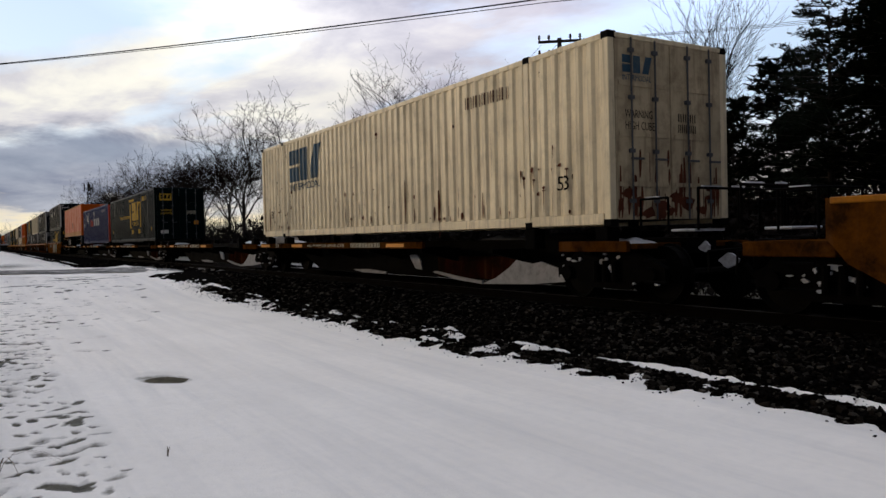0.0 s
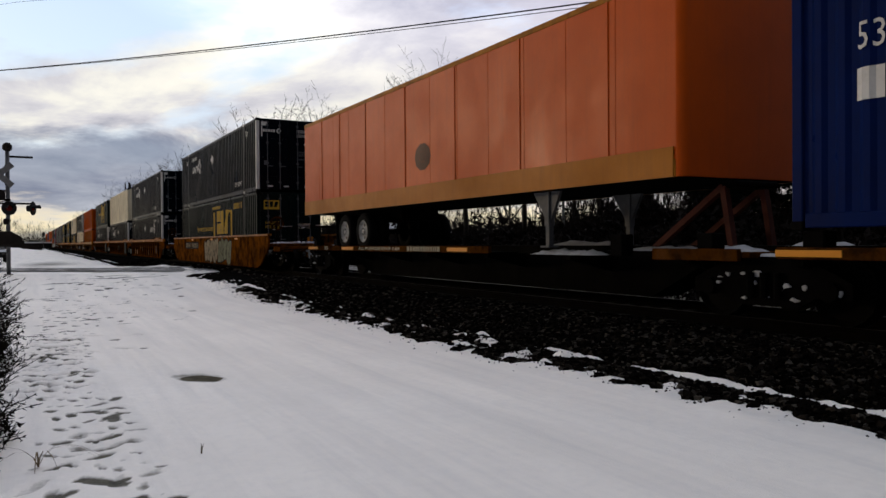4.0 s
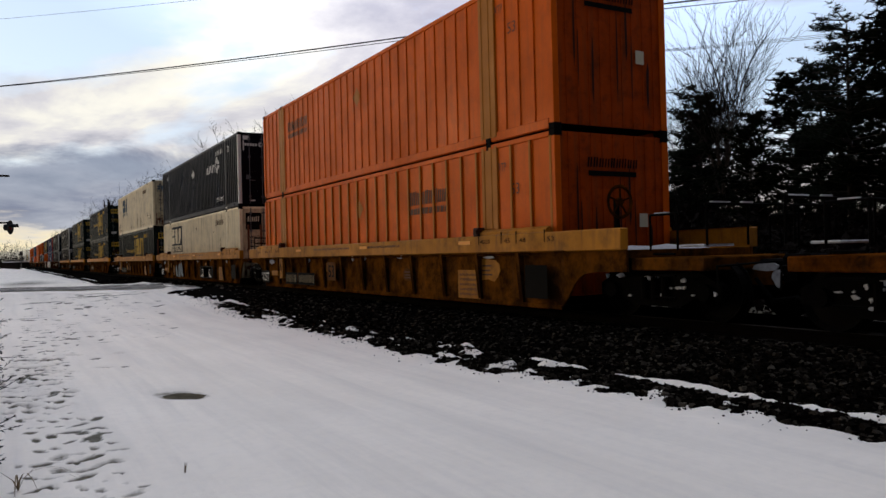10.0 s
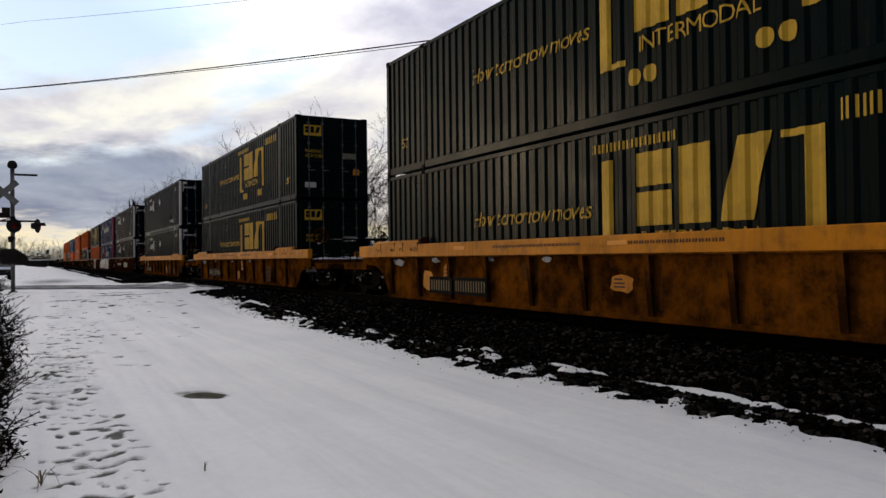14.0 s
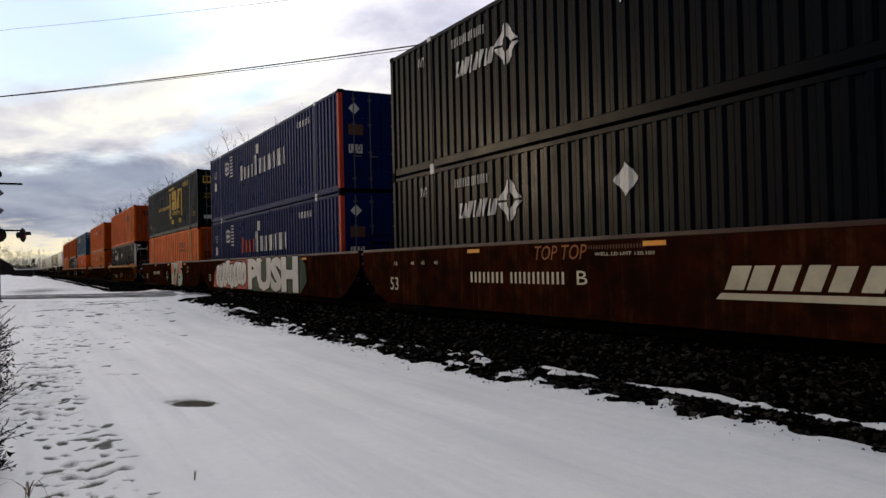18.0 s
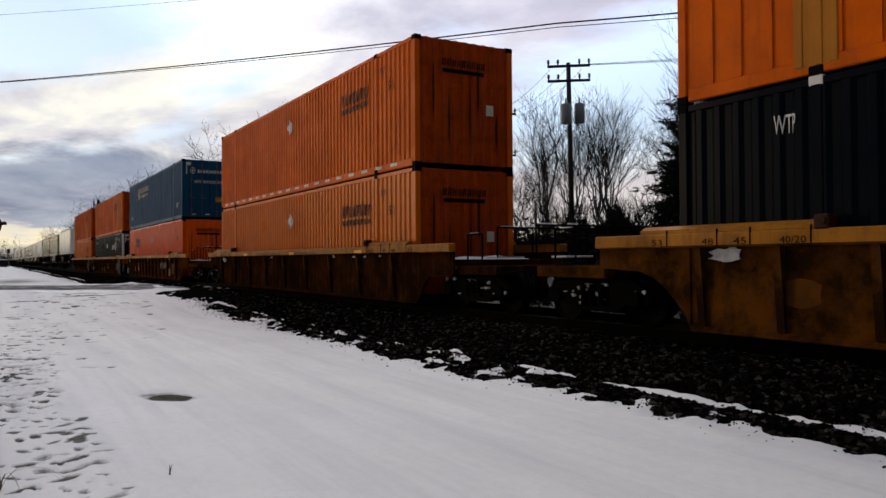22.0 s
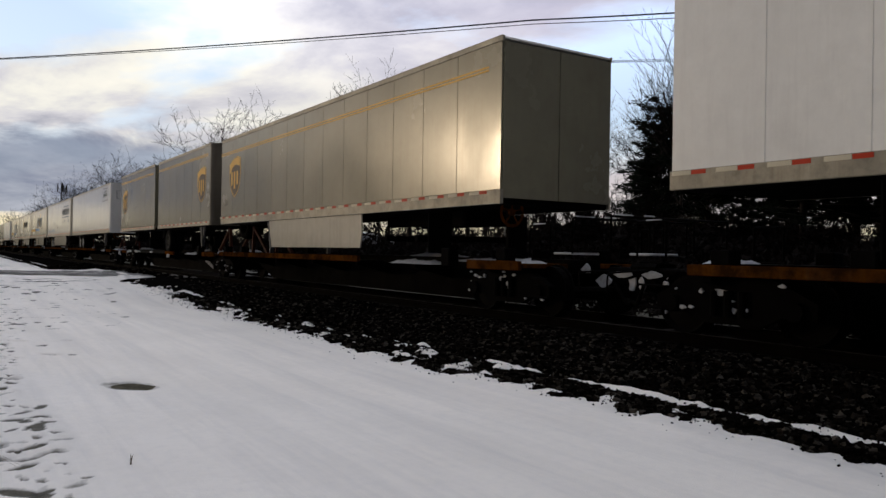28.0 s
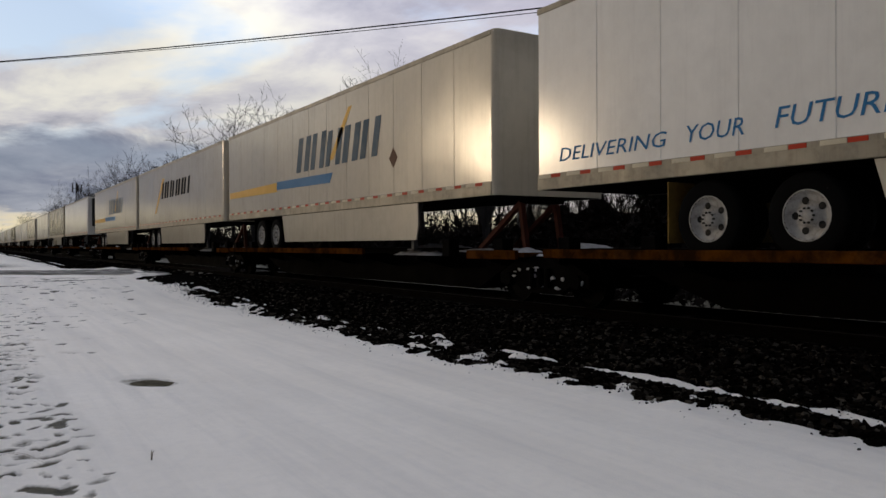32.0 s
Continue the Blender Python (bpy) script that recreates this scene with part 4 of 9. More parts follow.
def marks_orange(wall, yl, rear=False, tape=False):
    def build():
        out = [("brand_lettering", shapes_on(wall, slants(9, 3, 0.03), yl, yl - 1.72, 1.95, 2.25).data("brand_lettering", "rust_mark"), None, "dark brand bars"),
               ("brand_line", shapes_on(wall, slants(10, 7, 0.02, 0.08), yl, yl - 1.72, 1.74, 1.88).data("brand_line", "rust_mark"), None, "dark brand line"),
               ("wtp_mark", words_on(wall, "WTP", 1.75, 1.45, 2.35, 2.5).data("wtp_mark", "rust_mark"), None, "dark letters"),
               ("size_mark", words_on(wall, "53", 1.3, 1.05, 1.9, 2.1).data("size_mark", "rust_mark"), None, "dark size mark"),
               ("placard", shapes_on(wall, [DIAMOND], 8.3, 7.83, 1.8, 2.3).data("placard", "white_mark" if rear else "ochre"), None, "diamond placard")]
        if tape:
            out.append(("reflective_tape", side_mark(outline_mesh([rect(i * 0.8, 0, i * 0.8 + 0.34, 0.07) for i in range(19)]), 15.6, 0.1, OUT, None, 0.002).data("reflective_tape", "cream_mark"), None, "pale reflective tape"))
        return out
    stain = lambda u, v, a, b, sd: [(u + a * math.cos(6.283 * i / 11) * (0.7 + 0.5 * random.Random(sd + i).random()), v + b * math.sin(6.283 * i / 11) * (0.7 + 0.5 * random.Random(sd * 3 + i).random())) for i in range(11)]
    return stored(("marks_orange", wall, yl, rear, tape), build) + stored("end_orange", lambda: [
        *[("door_stain", end_mark(outline_mesh([stain(u, v, a, b, sd)]), -1.16, 0.1, -0.006).data("door_stain", "soot"), None, "dark oily stain") for u, v, a, b, sd in ((0.32, 1.6, 0.025, 0.7, 3), (0.4, 1.2, 0.015, 0.5, 5), (0.72, 0.9, 0.03, 0.6, 8), (1.28, 1.3, 0.02, 0.9, 9), (1.5, 1.7, 0.03, 0.6, 12), (1.62, 1.1, 0.015, 0.6, 15), (2.0, 0.8, 0.035, 0.5, 21))],
        ("end_brand", end_mark(poly_bm(slants(9, 3, 0.02), 1.15, 0.17), -0.62, 2.28, -0.012).data("end_brand", "black_mark"), None, "dark brand bars"),
        ("end_line", end_mark(poly_bm([rect(0, 0, 1, 1)], 1.1, 0.09), -0.6, 2.13, -0.012).data("end_line", "black_mark"), None, "dark line"),
        ("end_sheet", end_mark(poly_bm([rect(0, 0, 1, 1)], 0.2, 0.24), 0.55, 1.25, -0.014).data("end_sheet", "cream_mark"), None, "pale sheet")])


def marks_navy(red=True):
    def build():
        k = "ribs"
        bar1 = slants(5, 5, 0.0, 0.26, 0.72, 1.3)
        bar2 = slants(10, 9, 0.0, 0.2, 0.72, 1.3)
        globe = ring(0.28, 0.5, 0.2, 0.28, 16) + [[(0.28, 0.28), (0.42, 0.5), (0.28, 0.72), (0.14, 0.5)]] + [rect(0.62, 0.1 + i * 0.13, 1.0, 0.15 + i * 0.13) for i in range(7)]
        return [("brand_lettering", shapes_on(k, bar1, 10.86, 9.1, 1.42, 2.02).data("brand_lettering", "red_mark" if red else "white_mark"), None, "brand shapes"),
                ("brand_lettering", shapes_on(k, bar2, 8.85, 5.1, 1.42, 2.18).data("brand_lettering", "white_mark"), None, "white brand shapes"),
                ("emblem", shapes_on(k, globe, 13.45, 12.05, 1.75, 2.6).data("emblem", "white_mark"), None, "white globe emblem with stripes"),
                ("size_mark", words_on(k, "53", 15.35, 15.05, 1.95, 2.25).data("size_mark", "white_mark"), None, "white size mark"),
                ("plate", shapes_on(k, [rect(0, 0, 1, 1)], 15.36, 15.05, 1.4, 1.75).data("plate", "white_mark"), None, "white plate"),
                ("plate", shapes_on(k, [rect(0, 0, 1, 1)], 8.5, 8.1, 2.2, 2.55).data("plate", "white_mark"), None, "white plate"),
                ("code", shapes_on(k, boxes(9, 0.35), 3.6, 2.4, 2.35, 2.55).data("code", "white_mark"), None, "white code bars"),
                ("end_emblem", end_mark(poly_bm([DIAMOND], 0.34, 0.34), -1.0, 2.2, 0.0).data("end_emblem", "white_mark"), None, "white emblem"),
                ("end_plate", end_mark(poly_bm([rect(0, 0, 1, 1)], 0.42, 0.3), -1.02, 1.1, -0.008).data("end_plate", "white_mark"), None, "white plate"),
                ("end_lettering", end_mark(fit_box(text_mesh("110"), 0.34, 0.2), -0.98, 1.15, -0.013).data("end_lettering", "black_mark"), None, ""),
                ("end_panel", end_mark(poly_bm([rect(0, 0, 1, 1)], 0.45, 0.3), -1.02, 1.62, -0.008).data("end_panel", "rust_mark"), None, "brown panel")]
    return stored(("marks_navy", red), build)


def marks_teal():
    def build():
        k = "fine_ribs"
        hexa = ring(0.5, 0.5, 0.34, 0.46, 6) + [disc(0.5, 0.5, 0.18, 6)]
        return [("emblem", shapes_on(k, hexa, 12.8, 12.15, 1.75, 2.45).data("emblem", "cream_mark"), None, "pale hexagon emblem"),
                ("brand_lettering", shapes_on(k, boxes(10, 0.35), 12.0, 9.2, 2.1, 2.42).data("brand_lettering", "cream_mark"), None, "pale brand bars"),
                ("word", words_on(k, "WORLDWIDE", 12.0, 9.4, 1.82, 2.0).data("word", "cream_mark"), None, "pale word"),
                ("size_mark", words_on(k, "53'", 15.2, 14.9, 0.6, 0.84).data("size_mark", "white_mark"), None, ""),
                ("size_mark", words_on(k, "53'", 1.25, 0.95, 0.6, 0.84).data("size_mark", "white_mark"), None, ""),
                ("end_emblem", end_mark(poly_bm(hexa, 0.26, 0.3), -0.92, 2.2, 0.0).data("end_emblem", "cream_mark"), None, "pale emblem"),
                ("end_brand", end_mark(poly_bm(bars(10, 0.3, 3), 1.3, 0.15), -0.56, 2.25, 0.0).data("end_brand", "cream_mark"), None, "pale brand bars"),
                ("end_code", end_mark(poly_bm(boxes(10), 1.3, 0.14), -0.7, 1.75, 0.0).data("end_code", "white_mark"), None, "white code bars"),
                ("end_sticker", end_mark(poly_bm([rect(0, 0, 0.42, 1), rect(0.58, 0, 1, 1)], 0.8, 0.22), 0.3, 0.85, -0.008).data("end_sticker", "reflector"), None, "orange stickers"),
                ("edge_tape", end_mark(poly_bm([rect(0, 0.94, 0.12, 1), rect(0.82, 0.94, 0.95, 1), rect(0, 0.76, 0.02, 0.93), rect(0.97, 0.76, 0.99, 0.93), rect(0.1, 0, 0.2, 0.02), rect(0.4, 0, 0.5, 0.02), rect(0.78, 0, 0.88, 0.02)], 2.2, 2.55), -1.1, 0.2, 0.0).data("edge_tape", "white_mark"), None, "white reflective tape")]
    return stored("marks_teal", build)


# ---- railcars ----
def wheelset():
    m = Mesh()
    for x in (-0.76, 0.76):
        s = 1 if x > 0 else -1
        m.lathe([(0.0, 0.07 * s), (0.1, 0.07 * s), (0.14, 0.02 * s), (0.36, 0.0), (0.42, 0.07 * s), (0.42, -0.06 * s), (0.455, -0.075 * s), (0.455, -0.1 * s), (0.1, -0.08 * s)], (x, 0, 0), "x", 20)
    m.tube((-0.95, 0, 0), (0.95, 0, 0), 0.075, n=8)
    return m


def side_frame(x):
    m = Mesh()
    o = [(-1.15, 0.33), (-1.15, 0.52), (-0.95, 0.62), (-0.5, 0.82), (0.5, 0.82), (0.95, 0.62), (1.15, 0.52), (1.15, 0.33), (0.7, 0.33), (0.45, 0.2), (-0.45, 0.2), (-0.7, 0.33)]
    m.prism(o, "x", x - 0.06, x + 0.06)
    for y in (-0.89, 0.89):
        m.tube((x - 0.12 if x < 0 else x - 0.05, y, 0.42), (x + 0.05 if x < 0 else x + 0.12, y, 0.42), 0.12, n=10)
    for y in (-0.2, 0.0, 0.2):
        m.tube((x - 0.09 if x < 0 else x + 0.09, y, 0.3), (x - 0.09 if x < 0 else x + 0.09, y, 0.62), 0.055, n=8)
    return m


def caked(spots, x, seed, thick=0.03):
    """Ragged crusts of snow stuck to an upright face: (y, z, half width, half height)."""
    rnd, m = random.Random(seed), Mesh()
    for y, z, a, b in spots:
        n, lo, hi = (13, 0.6, 1.28) if a > 0.15 else (rnd.choice((7, 8, 9)), 0.4, 1.35)
        o = [(y + a * math.cos(6.283 * i / n) * rnd.uniform(lo, hi), z + b * math.sin(6.283 * i / n) * rnd.uniform(lo, hi)) for i in range(n)]
        m.prism(o, "x", x - thick * rnd.uniform(0.6, 1.2), x)
    return m


def sill_snow():
    """Snow blown into the pocket of the sill, in ragged patches round a bare panel."""
    m, rnd = Mesh(), random.Random(4)
    for o in ([(4.85, 0.06), (4.3, 0.2), (3.85, 0.42), (3.5, 0.58), (3.1, 0.5), (2.82, 0.55), (2.4, 0.45), (2.0, 0.42), (1.95, 0.3), (2.15, 0.2), (3.2, 0.1)],
              [(6.8, 0.22), (6.6, 0.28), (5.6, 0.16), (4.8, 0.12), (4.8, 0.06), (5.7, 0.08)], [(7.9, 0.62), (7.5, 0.64), (7.35, 0.5), (7.3, 0.28), (7.6, 0.3)],
              [(11.2, 0.2), (10.2, 0.24), (9.2, 0.17), (9.3, 0.12), (10.6, 0.13)]):
        m.prism([(y + rnd.uniform(-0.05, 0.05), z + rnd.uniform(-0.02, 0.02)) for y, z in o], "x", -0.37, -0.32)
    return m


def drift(x0, x1, y0, y1, z, h, seed, m=None):
    """A thin lump of snow with a ragged outline and an uneven top."""
    rnd, m, nx, ny = random.Random(seed), m or Mesh(), 4, max(5, min(16, int(abs(y1 - y0) / 0.12)))
    vs = []
    for j in range(ny + 1):
        a, b = x0 + (x1 - x0) * rnd.uniform(0, 0.22), x1 - (x1 - x0) * rnd.uniform(0, 0.22)
        for i in range(nx + 1):
            f, q = i / nx, j / ny
            top = h * (math.sin(math.pi * f) ** 0.5 if 0 < i < nx else 0) * min(1.0, 6 * q * (1 - q)) * rnd.uniform(0.45, 1.1)
            vs.append((a + (b - a) * f, y0 + (y1 - y0) * q + rnd.uniform(-0.03, 0.03), z - 0.004 + top))
    k = nx + 1
    return m.add(vs, [(k * j + i, k * j + i + 1, k * j + i + k + 1, k * j + i + k) for j in range(ny) for i in range(nx)])


def truck(car, y):
    """A four-wheel truck under the car: the frames, and two wheelsets."""
    for x in (-1.0, 1.0):
        ob = part("truck_frame", stored(("tframe", x), lambda: side_frame(x).data("truck_frame", "underframe")), None, car)
        ob.location = (0, y, 0)
    for dy in (-0.89, 0.89):
        ob = part("wheelset", stored("wheelset", lambda: wheelset().data("wheelset", "steel")), None, car, "dark steel wheels on an axle")
        ob.location = (0, y + dy, 0.42)
    ob = part("bolster", stored("bolster", lambda: Mesh().box(-1.05, 1.05, -0.2, 0.2, 0.5, 0.78, 0.03).data("bolster", "underframe")), None, car)
    ob.location = (0, y, 0)
    ob = part("snow", stored("truck_snow", lambda: drift(-1.06, -0.94, -0.45, 0.2, 0.82, 0.05, 3, drift(-1.06, -0.94, 0.55, 0.85, 0.66, 0.04, 4)).data("snow", "snow_clump", True)), None, car, "crusted snow")
    ob.location = (0, y, 0)
    rnd = random.Random(int(y * 7))
    ob = part("caked_snow", stored(("cake", int(y)), lambda: caked([(rnd.uniform(-1.1, 1.1), rnd.uniform(0.28, 0.72), rnd.uniform(0.02, 0.07), rnd.uniform(0.012, 0.04)) for k in range(14)] + [(-0.89, 0.46, 0.08, 0.04), (0.1, 0.6, 0.12, 0.04)], -1.065, int(y)).data("caked_snow", "snow_clump")), None, car, "ragged crusts of snow")
    ob.location = (0, y, 0)


def end_gear(car, y, way, wheel=True):
    """Handrails, a ladder, a brake wheel and the coupler at a car's open end; way: -1 at the front, 1 at the rear."""
    for x in (-1.3, 1.3):
        part("handrail", Mesh().tube((x, y + way * 0.2, 1.0), (x, y + way * 0.2, 1.5), 0.018, n=6).tube((x, y + way * 0.2, 1.5), (x, y + way * 0.7, 1.5), 0.018, n=6).tube((x, y + way * 0.7, 1.0), (x, y + way * 0.7, 1.5), 0.018, n=6), "underframe", car, "thin bent steel handrail")
        for z in (0.35, 0.65, 0.95):
            part("ladder_rung", Mesh().tube((x, y + way * 0.25, z), (x, y + way * 0.65, z), 0.016, n=6), "underframe", car)
    part("end_rail", Mesh().tube((-1.3, y + way * 1.2, 1.6), (1.3, y + way * 1.2, 1.6), 0.018, n=6), "underframe", car, "thin steel rail across the end")
    for x in (-1.3, -0.5, 0.5, 1.3):
        part("rail_post", Mesh().tube((x, y + way * 1.2, 1.05), (x, y + way * 1.2, 1.6), 0.018, n=6), "underframe", car)
    part("rail_snow", Mesh().box(-1.22, -0.86, y + way * 1.185, y + way * 1.215, 1.615, 1.632, 0.005).box(-0.62, -0.4, y + way * 1.185, y + way * 1.215, 1.615, 1.637, 0.005).box(-1.315, -1.275, y + way * 0.3, y + way * 0.55, 1.515, 1.53, 0.005).box(-1.15, -0.55, y + way * 0.62, y + way * 1.0, 1.04, 1.075, 0.02).data("rail_snow", "snow_clump"), None, car, "snow lying on the rails")
    part("cut_lever", Mesh().tube((-1.25, y + way * 1.3, 0.78), (-0.3, y + way * 1.45, 0.82), 0.016, n=6).tube((-1.25, y + way * 1.3, 0.78), (-1.25, y + way * 1.32, 0.5), 0.016, n=6), "steel", car)
    part("caked_snow", caked([(y + way * 0.9, 0.62, 0.16, 0.1), (y + way * 1.3, 0.75, 0.2, 0.06), (y + way * 0.5, 0.8, 0.12, 0.08), (y + way * 1.5, 0.6, 0.08, 0.12)], -0.31, int(y * 3) + 7), "snow_clump", car, "ragged crusts of snow")
    part("coupler", Mesh().box(-0.2, 0.2, y + way * 0.9, y + way * 1.75, 0.55, 0.85, 0.03).box(-0.26, 0.2, y + way * 1.6, y + way * 1.85, 0.5, 0.92, 0.05), "underframe", car)
    if way < 0 and wheel:
        wy, wz = y + 0.95, 1.78
        disc_ = part("brake_wheel", Mesh().lathe([(0.24, -0.02), (0.275, 0.0), (0.24, 0.02), (0.215, 0.0), (0.24, -0.02)], (-0.78, wy, wz), "y", 20).lathe([(0.0, -0.03), (0.06, -0.03), (0.07, 0.03), (0.0, 0.03)], (-0.78, wy, wz), "y", 12), "yellow_car_low", car, "dusty round brake wheel")
        for k in range(5):
            a = 2 * math.pi * k / 5 + 0.3
            part("spoke", Mesh().tube((-0.78, wy, wz), (-0.78 + 0.24 * math.cos(a), wy, wz + 0.24 * math.sin(a)), 0.016, n=6), "yellow_car_low", disc_)
        part("wheel_post", Mesh().box(-0.82, -0.74, wy + 0.04, wy + 0.12, 1.0, wz + 0.05, 0.01), "underframe", car)
    part("air_hose", Mesh().tube((-0.5, y + way * 1.3, 0.6), (-0.42, y + way * 1.5, 0.3), 0.03, n=6).tube((-0.42, y + way * 1.5, 0.3), (-0.3, y + way * 1.8, 0.35), 0.03, n=6), "rubber", car)


def car_words(y_l, y_r, z0, z1, body, x=-1.405, bold=0.0):
    return side_mark(fit_box(text_mesh(body, bold), y_l - y_r, z1 - z0), y_l, z0, x, None, 0.004)


def car_bars(y_l, y_r, z0, z1, n, seed=1, x=-1.405, polys=None):
    return side_mark(poly_bm(polys or bars(n, 0.3, seed), y_l - y_r, z1 - z0), y_l, z0, x, None, 0.004)


def fin(side, paint, z1):
    """A side stake: a flange that stands out under the chord and draws in towards the sill."""
    m = Mesh()
    for lift, half, z0 in ((0.0, 0.038, 0.12), (0.006, 0.052, 0.16)):
        deep = 0.1 if lift == 0 else 0.012
        vs = []
        for z in (z0, z1):
            out = 1.392 + (1.483 - 1.392) * (z - 0.12) / (z1 - 0.12) + lift
            back = 1.355 if lift == 0 else out - deep
            vs += [(side * back, -half, z), (side * out, -half, z), (side * out, half, z), (side * back, half, z)]
        m.add(vs, [(3, 2, 1, 0), (4, 5, 6, 7), (0, 1, 5, 4), (1, 2, 6, 5), (2, 3, 7, 6), (3, 0, 4, 7)])
    return m


def well_car(s, paint, style="ribbed", front="joint", rear="joint", step=1.08, label="", extras=(), chord=1.17, ribs=None, patches=True):
    """One unit of a double-stack well car, with its trucks; chord: the lower edge of the top chord."""
    car = thing("well_car", label, "railcar", group="cars of the train")
    short = chord < 1.04 and front == "joint"
    f0 = -0.62 if short else -1.7 if front == "joint" or style == "ribbed" else -2.2
    r0 = 17.6 if rear == "joint" or style == "ribbed" else 18.05
    for side in (-1, 1):
        if style == "ribbed":
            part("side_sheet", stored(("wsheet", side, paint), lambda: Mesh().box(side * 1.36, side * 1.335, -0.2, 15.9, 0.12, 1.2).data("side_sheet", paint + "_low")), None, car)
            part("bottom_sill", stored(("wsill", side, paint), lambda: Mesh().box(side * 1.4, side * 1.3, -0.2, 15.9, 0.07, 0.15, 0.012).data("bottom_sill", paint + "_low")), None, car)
            part("top_chord", Mesh().box(side * 1.49, side * 1.335, f0, r0, chord, 1.345, 0.015), paint, car)
            n = int(15.4 / step)
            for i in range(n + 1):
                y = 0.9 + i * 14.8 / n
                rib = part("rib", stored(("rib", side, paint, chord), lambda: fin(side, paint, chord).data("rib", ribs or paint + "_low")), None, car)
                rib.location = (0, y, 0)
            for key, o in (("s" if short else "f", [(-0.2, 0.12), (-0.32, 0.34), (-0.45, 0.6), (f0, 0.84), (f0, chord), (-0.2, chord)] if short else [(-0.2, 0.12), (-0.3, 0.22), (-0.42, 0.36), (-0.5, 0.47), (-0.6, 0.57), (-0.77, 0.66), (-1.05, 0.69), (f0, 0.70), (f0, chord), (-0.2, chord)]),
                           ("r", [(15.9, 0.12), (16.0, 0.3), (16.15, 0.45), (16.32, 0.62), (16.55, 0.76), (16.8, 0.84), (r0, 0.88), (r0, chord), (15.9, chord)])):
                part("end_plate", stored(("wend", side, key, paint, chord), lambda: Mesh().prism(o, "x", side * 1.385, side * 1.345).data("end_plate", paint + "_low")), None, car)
            for y0, y1 in ((0.1, 2.1), (14.1, 16.7)):
                part("guide", stored(("guide", side, y0, paint), lambda: Mesh().prism([(side * 1.455, 1.35), (side * 1.455, 1.40), (side * 1.36, 1.45), (side * 1.335, 1.35)], "y", y0, y1).data("guide", paint)), None, car, "sloped loading guide")
                bolt = part("guide_lug", stored(("lug", side), lambda: Mesh().box(side * 1.5, side * 1.33, -0.09, 0.09, 1.33, 1.5, 0.02).tube((side * 1.5, -0.03, 1.42), (side * 1.53, -0.03, 1.42), 0.04, n=8).data("guide_lug", "soot")), None, car, "dark lug at the end of the guide")
                bolt.location = (0, y1 + 0.1 if y0 < 1 else y0 - 0.1, 0)
            part("chord_lip", stored(("lip", side, paint, chord), lambda: Mesh().box(side * 1.496, side * 1.44, -0.4, 16.3, chord - 0.012, chord + 0.016, 0.004).data("chord_lip", paint + "_low")), None, car)
        else:
            e, g_ = (f0 + 0.02, r0 - 0.02)
            o = [(f0, 1.36), (f0, 0.93), (e + 0.22, 0.66), (e + 0.62, 0.46), (e + 0.9, 0.26), (e + 1.45, 0.09), (g_ - 1.45, 0.09), (g_ - 0.9, 0.26), (g_ - 0.62, 0.46), (g_ - 0.22, 0.66), (r0, 0.93), (r0, 1.36)]
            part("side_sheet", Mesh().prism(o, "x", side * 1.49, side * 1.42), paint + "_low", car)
            part("top_chord", Mesh().box(side * 1.5, side * 1.335, f0 + 0.05, r0 - 0.05, 1.3, 1.37, 0.01), paint, car)
        for y in (2.6, 7.4, 12.2):
            part("reflector", stored(("refl", side, y, style), lambda: Mesh().box(side * 1.492, side * 1.502, y - 0.22, y + 0.22, 1.19, 1.26).data("reflector", "reflector")), None, car)
    part("floor", stored(("wfloor",), lambda: Mesh().box(-1.38, 1.38, -0.2, 16.35, 0.07, 0.13).data("floor", "underframe")), None, car)
    for y0, y1 in ((f0, -0.2), (16.35, r0)):
        part("end_platform", Mesh().box(-1.33, 1.33, y0, y1, 0.9, 1.02, 0.01).box(-0.3, 0.3, y0, y1, 0.62, 0.9), paint + "_low", car)
    if short:
        part("connector", stored("wconn", lambda: Mesh().box(-0.55, 0.55, -1.5, -0.6, 0.5, 0.94, 0.03).box(-1.22, 1.22, -1.0, -0.6, 0.86, 0.93, 0.01).data("connector", "underframe")), None, car, "black articulated connector")
        for x in (-1.2, -0.72, 0.95):
            part("end_post", stored(("wpost", x), lambda: Mesh().box(x - 0.03, x + 0.03, -0.9, -0.83, 0.93, 2.3, 0.006).data("end_post", "oxide")), None, car, "slim rusty post")
        part("end_rail", stored("wrail", lambda: Mesh().tube((-1.2, -0.87, 1.48), (1.0, -0.87, 1.42), 0.02, n=6).tube((-1.2, -0.87, 1.48), (-1.2, -0.62, 1.3), 0.018, n=6).data("end_rail", "underframe")), None, car, "thin steel rail")
        part("caked_snow", stored("wconns", lambda: caked([(-1.2, 0.72, 0.2, 0.06), (-0.95, 0.6, 0.12, 0.08), (-1.3, 0.5, 0.13, 0.05)], -0.552, 61).data("caked_snow", "snow_clump")), None, car, "snow on the connector")
    if front == "end":
        truck(car, -1.95)
        part("end_sill", Mesh().box(-1.3, 1.3, -3.05, f0, 0.72, 0.9, 0.015).box(-0.3, 0.3, -3.3, f0, 0.5, 0.72), paint + "_low", car)
        end_gear(car, -1.9, -1, wheel=s < 400)
